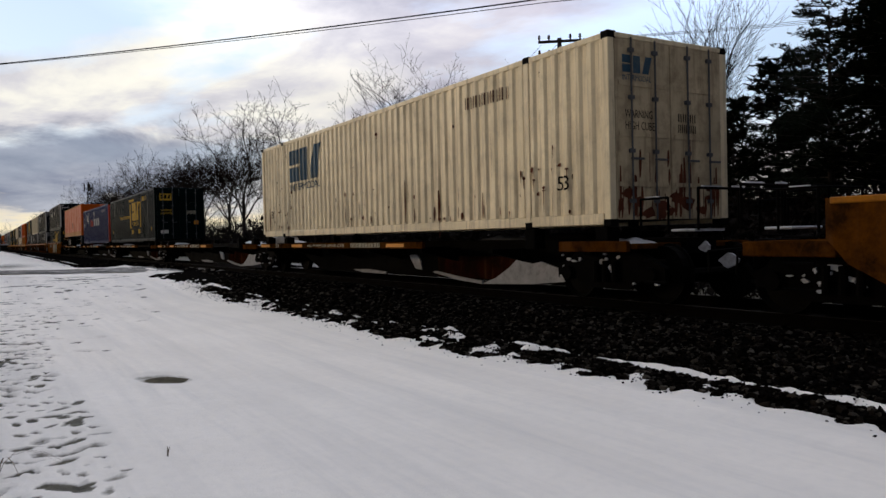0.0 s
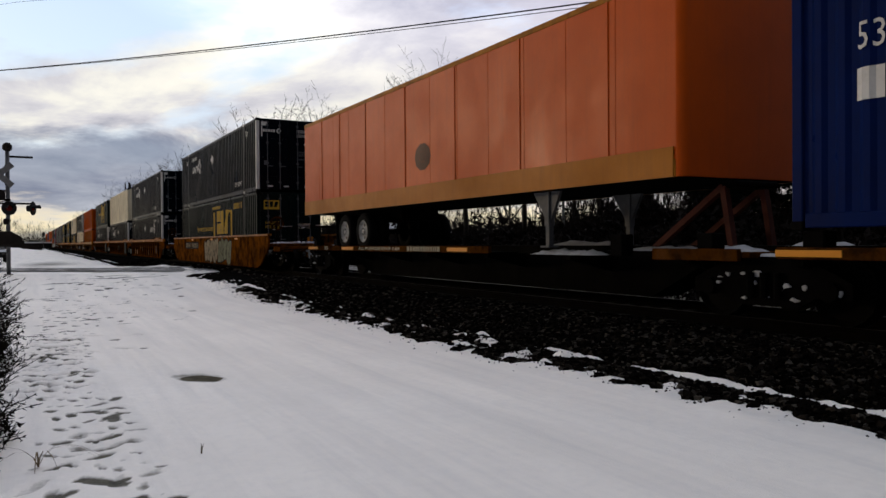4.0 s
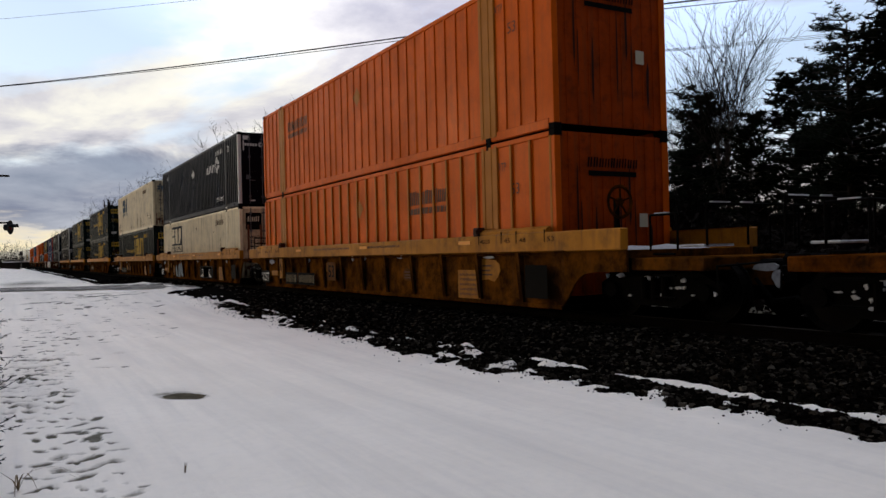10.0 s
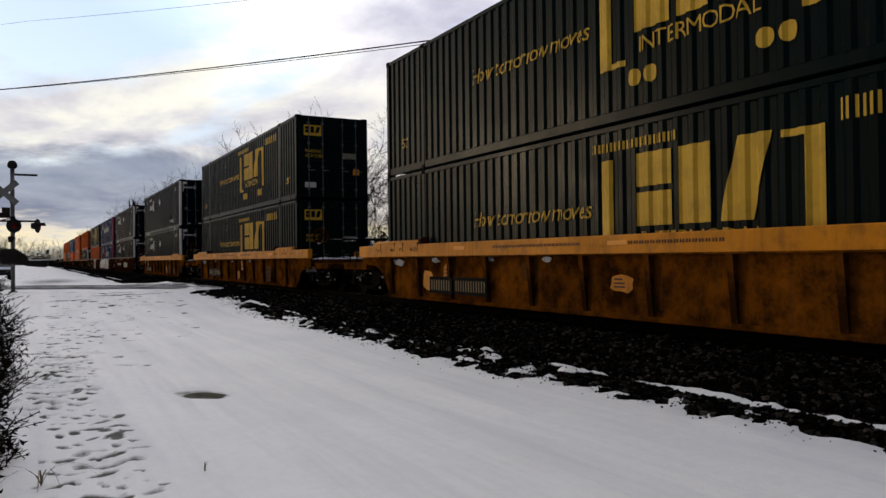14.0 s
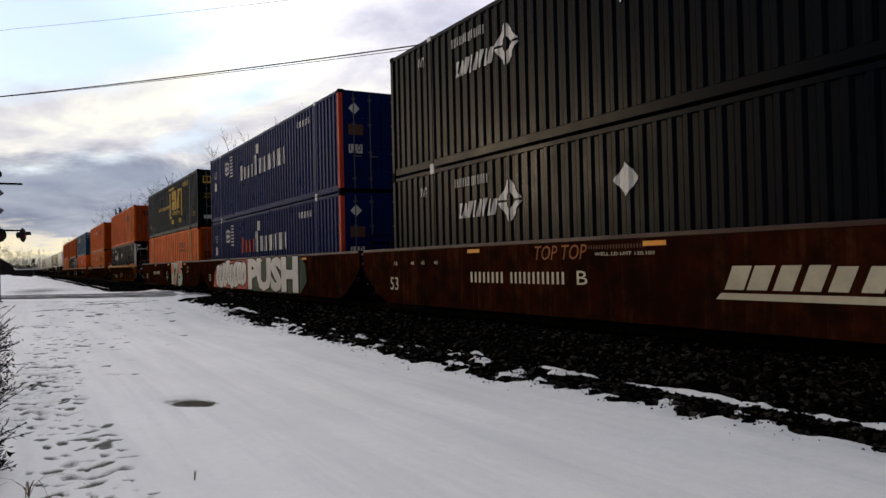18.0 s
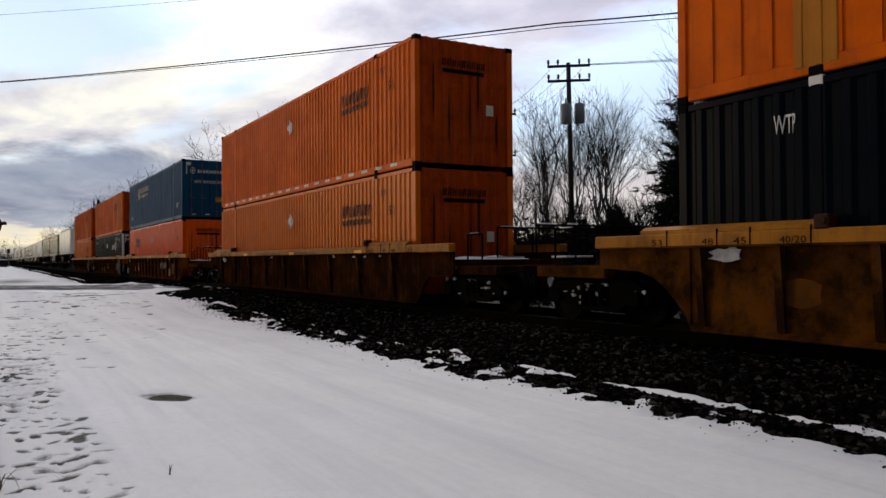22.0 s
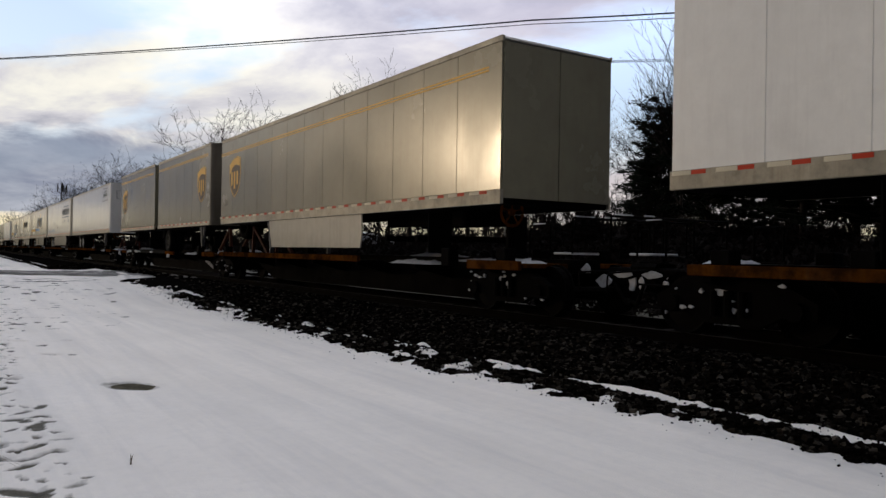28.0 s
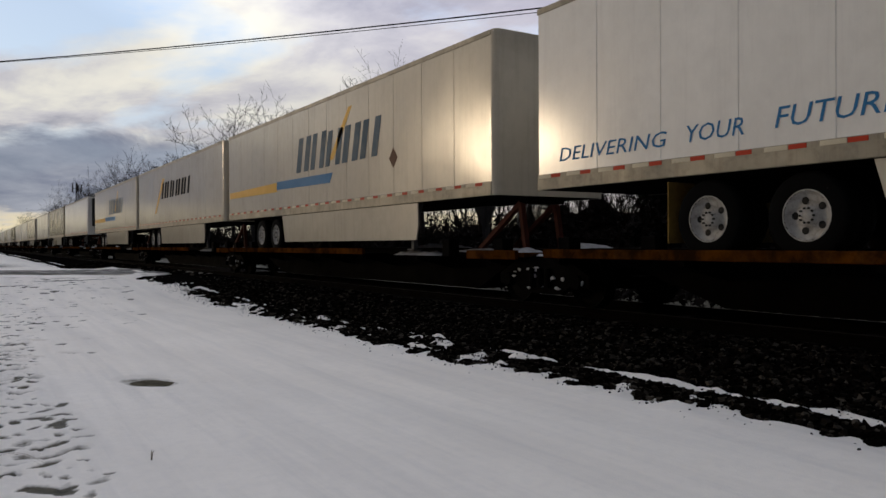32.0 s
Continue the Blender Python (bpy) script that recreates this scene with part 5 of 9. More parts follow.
    if rear == "end":
        truck(car, 18.1)
        part("end_sill", Mesh().box(-1.3, 1.3, r0, 19.25, 0.72, 0.9, 0.015).box(-0.3, 0.3, r0, 19.45, 0.5, 0.72), paint + "_low", car)
        end_gear(car, 18.05, 1)
    else:
        truck(car, 17.85)
        m = Mesh()
        for x in (-1.36, -0.9):
            m.tube((x, 17.3, 1.02), (x, 17.3, 1.75), 0.02, n=6)
        m.tube((-1.36, 17.3, 1.75), (-0.9, 17.3, 1.75), 0.02, n=6).tube((-1.36, 17.3, 1.55), (-0.9, 17.3, 1.55), 0.02, n=6)
        m.box(-0.85, 0.85, 17.25, 17.35, 1.5, 1.56)
        part("handrail", m, "underframe", car, "thin steel handrails")
    part("snow", stored("well_snow", lambda: drift(-1.2, 0.9, -1.5, -0.6, 1.02, 0.08, 5, drift(-1.0, 1.1, 16.7, 17.5, 1.02, 0.07, 6)).data("snow", "snow_clump", True)), None, car, "snow lying on the end platforms")
    if style == "ribbed":
        rnd = random.Random(int(s))
        part("caked_snow", caked([(rnd.uniform(0.2, 16.0), chord - rnd.uniform(0.03, 0.1), rnd.uniform(0.05, 0.2), rnd.uniform(0.02, 0.07)) for k in range(6)] + [(15.3 + rnd.uniform(-0.2, 0.3), chord - 0.12, 0.25, 0.09)], -1.372, int(s), 0.02), "snow_clump", car, "ragged crusts of snow under the chord")
        for k in range(5 if patches else 0):
            y, z, a, b = rnd.uniform(1.5, 14.5), rnd.uniform(0.35, 0.8), rnd.uniform(0.16, 0.36), rnd.uniform(0.12, 0.26)
            o = [(a * max(-1, min(1, 1.25 * math.cos(6.283 * i / 12))) * rnd.uniform(0.85, 1.1), b * max(-1, min(1, 1.25 * math.sin(6.283 * i / 12))) * rnd.uniform(0.85, 1.1)) for i in range(12)]
            part("faded_patch", side_mark(outline_mesh([o]), y, z, -1.362, None, 0.003), "tan_patch" if k % 2 else paint, car, "faded patch of older paint")
            if k < 3:
                part("data_print", side_mark(outline_mesh([rect(-a * 0.7, v, a * rnd.uniform(0.1, 0.75), v + 0.03) for v in (-b * 0.5, -b * 0.1, b * 0.35)]), y, z, -1.366, None, 0.004), "rust_mark", car, "lines of faded print")
    for name, mesh, mat, lab in extras:
        part(name, mesh, mat, car, lab)
    return on_train(car, s, 0)


def numbers(y, z=0.26, w=2.4, x=-1.478):
    """Black boards with pale outlined bars where the car's mark and number stand."""
    return [("number_board", side_mark(poly_bm([rect(0, 0, 1, 1)], w * 0.42, 0.36), y, z, x, None, 0.004).data("number_board", "black_mark"), None, "black number board"),
            ("number_board", side_mark(poly_bm([rect(0, 0, 1, 1)], w * 0.54, 0.36), y - w * 0.46, z, x, None, 0.004).data("number_board", "black_mark"), None, "black number board"),
            # Beige instead of cream: the lettering's shade is put into its colour.
            ("number_lettering", side_mark(poly_bm(boxes(4), w * 0.34, 0.22), y - w * 0.04, z + 0.07, x, None, 0.009).data("number_lettering", "beige_mark"), None, "pale outlined bars"),
            ("number_lettering", side_mark(poly_bm(boxes(6), w * 0.48, 0.22), y - w * 0.49, z + 0.07, x, None, 0.009).data("number_lettering", "beige_mark"), None, "pale outlined bars")]


def tag_painting(y, w, z0, z1, paint, seed, x=-1.478):
    """Swollen painted letter shapes with dark outlines, lapping one another."""
    rnd, under, over, lines = random.Random(seed), [], [], []
    n = max(3, int(w / 0.55))
    for k in range(n):
        cu, cv = (k + 0.5) * w / n, (z1 - z0) / 2 * rnd.uniform(0.85, 1.15)
        a, b, lean = w / n * rnd.uniform(0.55, 0.72), (z1 - z0) / 2 * rnd.uniform(0.82, 1.0), rnd.uniform(-0.25, 0.25)
        o = []
        for i in range(14):
            t = 6.283 * (i + rnd.uniform(-0.2, 0.2)) / 14
            q = rnd.uniform(0.78, 1.14) * (abs(math.cos(t)) ** 4 + abs(math.sin(t)) ** 4) ** -0.22
            dv = max(-b, min(b, b * math.sin(t) * q))
            o.append((cu + a * math.cos(t) * q + dv * lean, cv + dv))
        under.append([(cu + (u - cu) * 1.12, cv + (v - cv) * 1.1) for u, v in o])
        over.append(o)
        u0, v0, h_ = cu + rnd.uniform(-0.2, 0.1) * a, cv + rnd.uniform(-0.35, 0.0) * b, b * rnd.uniform(0.5, 0.8)
        lines.append([(u0, v0), (u0 + 0.05, v0 - 0.01), (u0 + 0.07 + h_ * lean, v0 + h_), (u0 + 0.02 + h_ * lean, v0 + h_)])
        lines += ring(cu + rnd.uniform(-0.1, 0.2) * a, cv - 0.2 * b, 0.1 * b + 0.03, 0.1 * b + 0.065, 8, rnd.uniform(0, 180), 320)
    lay = lambda polys, lift, name, mat, lab: (name, side_mark(outline_mesh(polys), y, z0, x, None, lift).data(name, mat), None, lab)
    return ([lay([p], 0.003 + 0.0012 * k, "graffiti_outline", "black_mark", "dark painted outline") for k, p in enumerate(under)] + [lay([p], 0.0036 + 0.0012 * k, "graffiti_letter", paint, "swollen painted letter shape") for k, p in enumerate(over)]
            + [lay(lines, 0.005 + 0.0012 * n, "graffiti_stroke", "black_mark", "dark painted strokes")])


def size_board(y, z=0.45, h=0.4, mat="black_mark", body="53"):
    return [("size_panel", car_bars(y + 0.3, y - 0.3, z - 0.08, z + h * 0.85 + 0.08, 1, x=-1.4765, polys=[rect(0, 0, 1, 1)]).data("size_panel", "tan_patch"), None, "plain brownish patch"), ("size_mark", car_words(y + 0.21, y - 0.21, z, z + h * 0.85, body, x=-1.478, bold=0.02).data("size_mark", mat), None, "size mark")]


def chord_marks(plates=True, load=True):
    """Stencils along the top chord, its seams, and the boards at the ends of the side."""
    def build():
        out = [("chord_number", car_words(y + 0.04 + 0.025 * len(body), y - 0.04 - 0.025 * len(body), 1.19, 1.27, body, x=-1.492).data("chord_number", "black_mark"), None, "black number")
               for y, body in ((1.88, "40/20"), (1.16, "45"), (0.7, "48"), (-0.08, "53"), (16.36, "53"), (15.52, "48"), (15.04, "45"), (14.34, "40/20"))]
        out += [("chord_seam", Mesh().box(-1.496, -1.48, y - 0.008, y + 0.008, 1.18, 1.39).data("chord_seam", "black_mark"), None, "dark seam") for y in (0.09, 0.89, 1.35, 2.09, 14.12, 14.9, 15.38, 16.19)]
        out += [("fine_print", car_bars(y, y - w, 1.2, 1.25, n, x=-1.492, polys=boxes(n, 0.3, 0.25)).data("fine_print", "rust_mark"), None, "faded fine print") for y, w, n in ((10.9, 2.6, 24), (7.6, 2.2, 20))]
        out += [] if not load else [("load_board", car_bars(16.0, 15.2, 0.2, 0.6, 1, 1, x=-1.478, polys=[rect(0, 0, 1, 1)]).data("load_board", "black_mark"), None, "black board"),
                ("load_code", side_mark(fit_box(text_mesh("125T", 0.01), 0.66, 0.28), 15.9, 0.26, -1.478, None, 0.009).data("load_code", "white_mark"), None, "white code")]
        if plates:
            out += [("side_panel", car_bars(0.67, 0.05, 0.24, 0.8, 1, x=-1.478, polys=[rect(0, 0, 1, 1)]).data("side_panel", "black_mark"), None, "black panel"),
                    ("data_table", car_bars(3.03, 2.22, 0.15, 0.7, 1, x=-1.395, polys=[rect(0, 0, 1, 1)]).data("data_table", "tan_car"), None, "pale data panel"),
                    ("data_print", side_mark(poly_bm([[(u, v * 0.09 + i * 0.19) for u, v in p] for i in range(5) for p in boxes(9)], 0.66, 0.42), 2.95, 0.21, -1.395, None, 0.009).data("data_print", "rust_mark"), None, "lines of faded print"),
                    ("step_box", Mesh().box(-1.47, -1.38, 14.34, 15.0, 0.44, 0.6, 0.01).data("step_box", "tan_car"), None, "tan step box"),
                    ("brake_pipe", Mesh().tube((-1.43, 0.6, 0.98), (-1.43, 15.9, 0.98), 0.018, n=6).data("brake_pipe", "tan_car_low"), None, "thin pipe under the chord")]
        return out
    return stored(("chord_marks", plates, load), build)


def data_panel():
    """The black panel at a unit's inner end, with white figures and lines of print."""
    def build():
        x, lines, rnd = -1.489, [], random.Random(12)
        for v, u0, u1 in ((0.62, 0.42, 0.85), (0.585, 0.42, 0.95), (0.55, 0.44, 0.8), (0.48, 0.2, 1.08), (0.42, 0.14, 0.72), (0.36, 0.3, 0.55), (0.3, 0.3, 0.7), (0.3, 0.82, 1.12), (0.1, 0.2, 0.6), (0.06, 0.18, 0.62), (0.02, 0.18, 0.66)):
            u = u0
            while u < u1:
                w = rnd.uniform(0.03, 0.12)
                lines.append(rect(u, v, min(u + w, u1), v + 0.013))
                u += w + 0.025
        return [("data_board", Mesh().box(-1.489, -1.365, -0.44, 0.86, 0.15, 1.16, 0.006).data("data_board", "black_mark"), None, "black data board"),
                ("size_mark", car_words(0.70, 0.48, 0.9, 1.01, "48", x=x).data("size_mark", "galvanised"), None, "white size mark"),
                ("size_mark", car_words(-0.1, -0.3, 0.9, 1.01, "53", x=x).data("size_mark", "galvanised"), None, "white size mark"),
                ("data_print", side_mark(outline_mesh(lines), 0.86, 0.22, x, None, 0.004).data("data_print", "galvanised"), None, "lines of white print")]
    return stored("data_panel", build)


def code_plate(body):
    return [("code_plate", Mesh().box(-1.485, -1.40, 13.8, 14.1, 0.36, 1.0, 0.006).data("code_plate", "tan_car"), None, "tan bracket plate"),
            ("code_letter", car_words(14.04, 13.86, 0.62, 0.82, body, x=-1.485).data("code_letter", "black_mark"), None, "black letter")]


def spine_car(s, front="joint", rear="joint", hitch="down", label="", marks=True, turned=False, soot=False):
    """One platform of a spine car: a slim sill with arms, side platforms, and a trailer hitch."""
    car = thing("spine_car", label, "railcar", group="cars of the train")
    f0, r0 = (-0.55, 16.7)
    part("centre_sill", stored("spsill", lambda: Mesh().prism([(f0, 0.72), (f0, 0.95), (r0, 0.95), (r0, 0.72), (15.2, 0.62), (13.6, 0.12), (2.2, 0.12), (1.2, 0.62)], "x", -0.33, 0.33).data("centre_sill", "underframe")), None, car)
    if not soot:
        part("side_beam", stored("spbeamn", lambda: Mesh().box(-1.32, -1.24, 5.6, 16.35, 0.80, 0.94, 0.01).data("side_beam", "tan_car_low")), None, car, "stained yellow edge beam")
    else:
        part("side_beam", stored("spbeamd", lambda: Mesh().box(-1.31, -1.24, 7.0, 15.6, 0.80, 0.94, 0.01).data("side_beam", "underframe")), None, car, "soot-black edge beam")
        for y0, y1 in ((5.6, 6.98), (15.62, 16.2), (16.24, 16.85)):
            part("beam_end", stored(("spbeame", y0), lambda: Mesh().box(-1.32, -1.24, y0, y1, 0.76, 0.9, 0.01).data("beam_end", "yellow_car_low")), None, car, "stained yellow end of the beam")
        part("caked_snow", stored("spbsnow", lambda: caked([(14.6, 0.85, 0.42, 0.06), (15.1, 0.82, 0.16, 0.08), (13.05, 0.85, 0.4, 0.06), (12.3, 0.86, 0.25, 0.04), (17.5, 0.78, 0.14, 0.1), (17.7, 0.72, 0.12, 0.06), (17.25, 0.66, 0.14, 0.05), (9.6, 0.86, 0.3, 0.05), (6.4, 0.72, 0.3, 0.07)], -1.312, 31).data("caked_snow", "snow_clump")), None, car, "snow packed on the beam")
        part("caked_snow", stored("spasnow", lambda: caked([(15.95, 0.69, 0.2, 0.06), (15.55, 0.67, 0.25, 0.06), (15.2, 0.62, 0.2, 0.055), (14.85, 0.54, 0.18, 0.05), (14.6, 0.46, 0.15, 0.04)] + [(3.0 + 0.3 * k, 0.3 + 0.08 * k, 0.2, 0.06) for k in range(4)], -0.336, 33).data("caked_snow", "snow_clump")), None, car, "snow packed on the sill")
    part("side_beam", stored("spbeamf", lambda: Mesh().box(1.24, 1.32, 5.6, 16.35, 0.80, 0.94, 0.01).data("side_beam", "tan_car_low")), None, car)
    for sgn in (-1, 1):
        part("tyre_runway", stored(("sprun", sgn), lambda: Mesh().box(sgn * 0.62, sgn * 1.23, 5.6, 16.35, 0.79, 0.83).data("tyre_runway", "underframe")), None, car)
    for y in (0.6, 3.2, 5.8, 8.4, 11.0, 13.6, 16.1):
        arm = part("cross_arm", stored("sparm", lambda: Mesh().prism([(-1.24, 0.72), (-0.3, 0.5), (0.3, 0.5), (1.24, 0.72), (1.24, 0.79), (-1.24, 0.79)], "y", -0.06, 0.06).data("cross_arm", "underframe")), None, car)
        arm.location = (0, y, 0)
    for y in (0.25, 2.0, 14.15, 15.9):
        for x in (-1.14, 1.14):
            ped = part("container_pedestal", stored("spped", lambda: Mesh().box(-0.12, 0.12, -0.14, 0.14, 0.79, 1.13, 0.015).data("container_pedestal", "underframe")), None, car)
            ped.location = (x, y, 0)
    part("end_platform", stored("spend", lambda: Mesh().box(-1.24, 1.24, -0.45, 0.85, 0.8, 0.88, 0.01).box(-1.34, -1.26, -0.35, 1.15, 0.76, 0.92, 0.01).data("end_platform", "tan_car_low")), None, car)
    if marks:
        for y in (6.4, 12.6, 15.5):
            refl = part("reflector", stored("sprefl", lambda: Mesh().box(-1.332, -1.318, 0, 0.85, 0.83, 0.91).data("reflector", "reflector")), None, car, "amber reflector")
            refl.location = (0, y, 0)
        part("size_mark", stored("sp53", lambda: side_mark(fit_box(text_mesh("53"), 0.28, 0.1), 14.9, 0.82, -1.322, None, 0.004).data("size_mark", "cream_mark")), None, car, "pale size mark")
        part("lettering", stored("spwords", lambda: side_mark(fit_box(text_mesh("ALL PURPOSE SPINE CAR"), 2.6, 0.075), 12.2, 0.835, -1.322, None, 0.004).data("lettering", "cream_mark")), None, car, "pale words")
        part("number_lettering", stored("spnum", lambda: side_mark(poly_bm(boxes(10, 0.35), 1.6, 0.11), 9.2, 0.82, -1.322, None, 0.004).data("number_lettering", "cream_mark")), None, car, "pale bars")
    if hitch != "strut":
        part("sill_panel", stored("sillpanel", lambda: Mesh().box(-0.345, -0.31, 3.4, 6.6, 0.15, 0.62, 0.01).data("sill_panel", "brown_car_low")), None, car, "rusty brown sill panel")
        part("caked_snow", stored("sillsnow", lambda: sill_snow().data("caked_snow", "snow_clump")), None, car, "snow caked on the centre sill")
    if hitch == "up":
        part("hitch", stored("hitch", lambda: Mesh().prism([(-0.42, 0.9), (0.42, 0.9), (0.24, 1.15), (0.2, 1.88), (-0.24, 1.88), (-0.2, 1.15)], "y", 0.72, 1.0).beam((-0.2, 0.95, 1.5), (-0.26, 2.2, 0.95), 0.06, 0.06).beam((0.2, 0.95, 1.5), (0.26, 2.2, 0.95), 0.06, 0.06).data("hitch", "underframe")), None, car, "raised trailer hitch on a strut frame")
        part("hitch_head", stored("hhead", lambda: Mesh().prism([(-0.34, 1.92), (-0.2, 1.86), (0.2, 1.86), (0.24, 1.93), (0.1, 1.97), (-0.28, 1.99)], "y", 0.66, 1.06).data("hitch_head", "underframe")), None, car, "dark coupler plate")
        part("hitch_snow", stored("hsnow", lambda: Mesh().prism([(-0.4, 0.9), (0.4, 0.9), (0.3, 1.06), (0.2, 1.16), (0.21, 1.4), (0.13, 1.52), (0.19, 1.7), (0.14, 1.84), (-0.24, 1.86), (-0.26, 1.6), (-0.2, 1.4), (-0.23, 1.15), (-0.33, 1.02)], "y", 0.64, 0.72).prism([(0.7, 0.95), (0.98, 0.95), (0.96, 1.5), (0.9, 1.8), (0.72, 1.82)], "x", -0.28, -0.22).add(drift(-0.34, 0.16, 0.62, 1.1, 1.97, 0.07, 21).v, drift(-0.34, 0.16, 0.62, 1.1, 1.97, 0.07, 21).f).prism([(-0.5, 0.9), (0.5, 0.9), (0.44, 1.12), (0.2, 1.18), (-0.3, 1.15), (-0.48, 1.06)], "y", 0.4, 0.66).data("hitch_snow", "snow_clump")), None, car, "snow caked on the hitch")
    elif hitch == "strut":
        flip = pose(0, 15.9, 0, 0, 0, 180) if turned else Matrix()
        part("hitch", stored("hitchs", lambda: Mesh().box(-0.45, 0.45, 0.4, 0.95, 1.78, 1.88, 0.03).data("hitch", "underframe")), None, car, "dark hitch plate").matrix_local = flip
        for x in (-0.42, 0.42):
            part("hitch_strut", stored(("hstrut", x), lambda: Mesh().beam((x, 0.65, 1.8), (x, 0.5, 0.92), 0.1, 0.09).beam((x, 0.65, 1.8), (x, 2.0, 0.92), 0.1, 0.09).data("hitch_strut", "red_strut")), None, car, "rusty red strut").matrix_local = flip
        part("hitch_snow", stored("hsnow2", lambda: drift(-1.15, 0.6, 0.1, 2.4, 0.88, 0.08, 7, drift(-1.2, -0.5, 2.7, 4.6, 0.8, 0.1, 8)).data("hitch_snow", "snow_clump", True)), None, car, "thin snow round the struts")
    else:
        part("hitch", stored("hitchd", lambda: Mesh().box(-0.5, 0.5, 0.6, 2.4, 0.95, 1.06, 0.03).beam((-0.3, 1.2, 1.0), (-0.3, 3.2, 0.97), 0.1, 0.1).data("hitch", "underframe")), None, car, "folded trailer hitch")
    part("snow", stored("spsnow", lambda: drift(-1.2, -0.5, -0.35, 0.8, 0.88, 0.09, 9, drift(-0.32, 0.32, 3.2, 5.2, 0.95, 0.09, 10, drift(-1.2, -0.75, 8.8, 10.6, 0.83, 0.06, 11, drift(-0.5, 0.4, 16.3, 16.9, 0.95, 0.1, 12)))).data("snow", "snow_clump", True)), None, car, "snow lying on the frame")
    if front == "end":
        truck(car, 0.35)
        end_gear(car, -0.4, -1)
    truck(car, 16.7 if rear == "joint" else 15.9)
    if rear == "end":
        end_gear(car, 16.5, 1)
    return on_train(car, s, 0)


# ---- highway trailers on the spine cars ----
def trailer_body(length, h, nose, side, groove=1.22, low=0.24):
    """One side wall, its sheets parted by shallow joints."""
    ys, y = [(nose, 0.0)], nose + groove
    while y < length - 0.3:
        ys += [(y - 0.008, 0.0), (y - 0.004, 0.008), (y + 0.004, 0.008), (y + 0.008, 0.0)]
        y += groove
    ys.append((length - 0.03, 0.0))
    return Mesh().prism([(side * (1.3 - d), y) for y, d in ys] + [(side * 1.26, length - 0.03), (side * 1.26, nose)], "z", low, h - 0.09)


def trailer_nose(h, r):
    m = Mesh()
    pts = [(-1.3, r)] + [(-1.3 + r - r * math.cos(a), r - r * math.sin(a)) for a in [math.pi / 2 * i / 8 for i in range(1, 9)]]
    pts += [(-x, y) for x, y in reversed(pts)]
    n = len(pts)
    vs = [(x, y, z) for z in (0.0, h - 0.06, h) for x, y in pts]
    m.add(vs, [(k * n + i, k * n + i + 1, (k + 1) * n + i + 1, (k + 1) * n + i) for k in range(2) for i in range(n - 1)])
    return m


def tyre_mesh():
    return Mesh().lathe([(0.28, -0.13), (0.46, -0.14), (0.5, -0.1), (0.505, 0.0), (0.5, 0.1), (0.46, 0.14), (0.28, 0.13), (0.28, -0.13)], (0, 0, 0), "x", 28)


def rim_mesh():
    m = Mesh().lathe([(0.3, -0.13), (0.285, -0.14), (0.27, -0.09), (0.23, -0.055), (0.12, -0.05), (0.11, -0.12), (0.0, -0.125)], (0, 0, 0), "x", 24)
    return m


def rim_holes():
    m = Mesh()
    for k in range(5):
        a = 2 * math.pi * k / 5
        m.lathe([(0.0, -0.062), (0.045, -0.060)], (0, 0.18 * math.cos(a), 0.18 * math.sin(a)), "x", 10)
    for k in range(10):
        a = 2 * math.pi * k / 10
        m.lathe([(0.0, -0.14), (0.014, -0.14), (0.014, -0.1)], (0, 0.085 * math.cos(a), 0.085 * math.sin(a)), "x", 6)
    return m


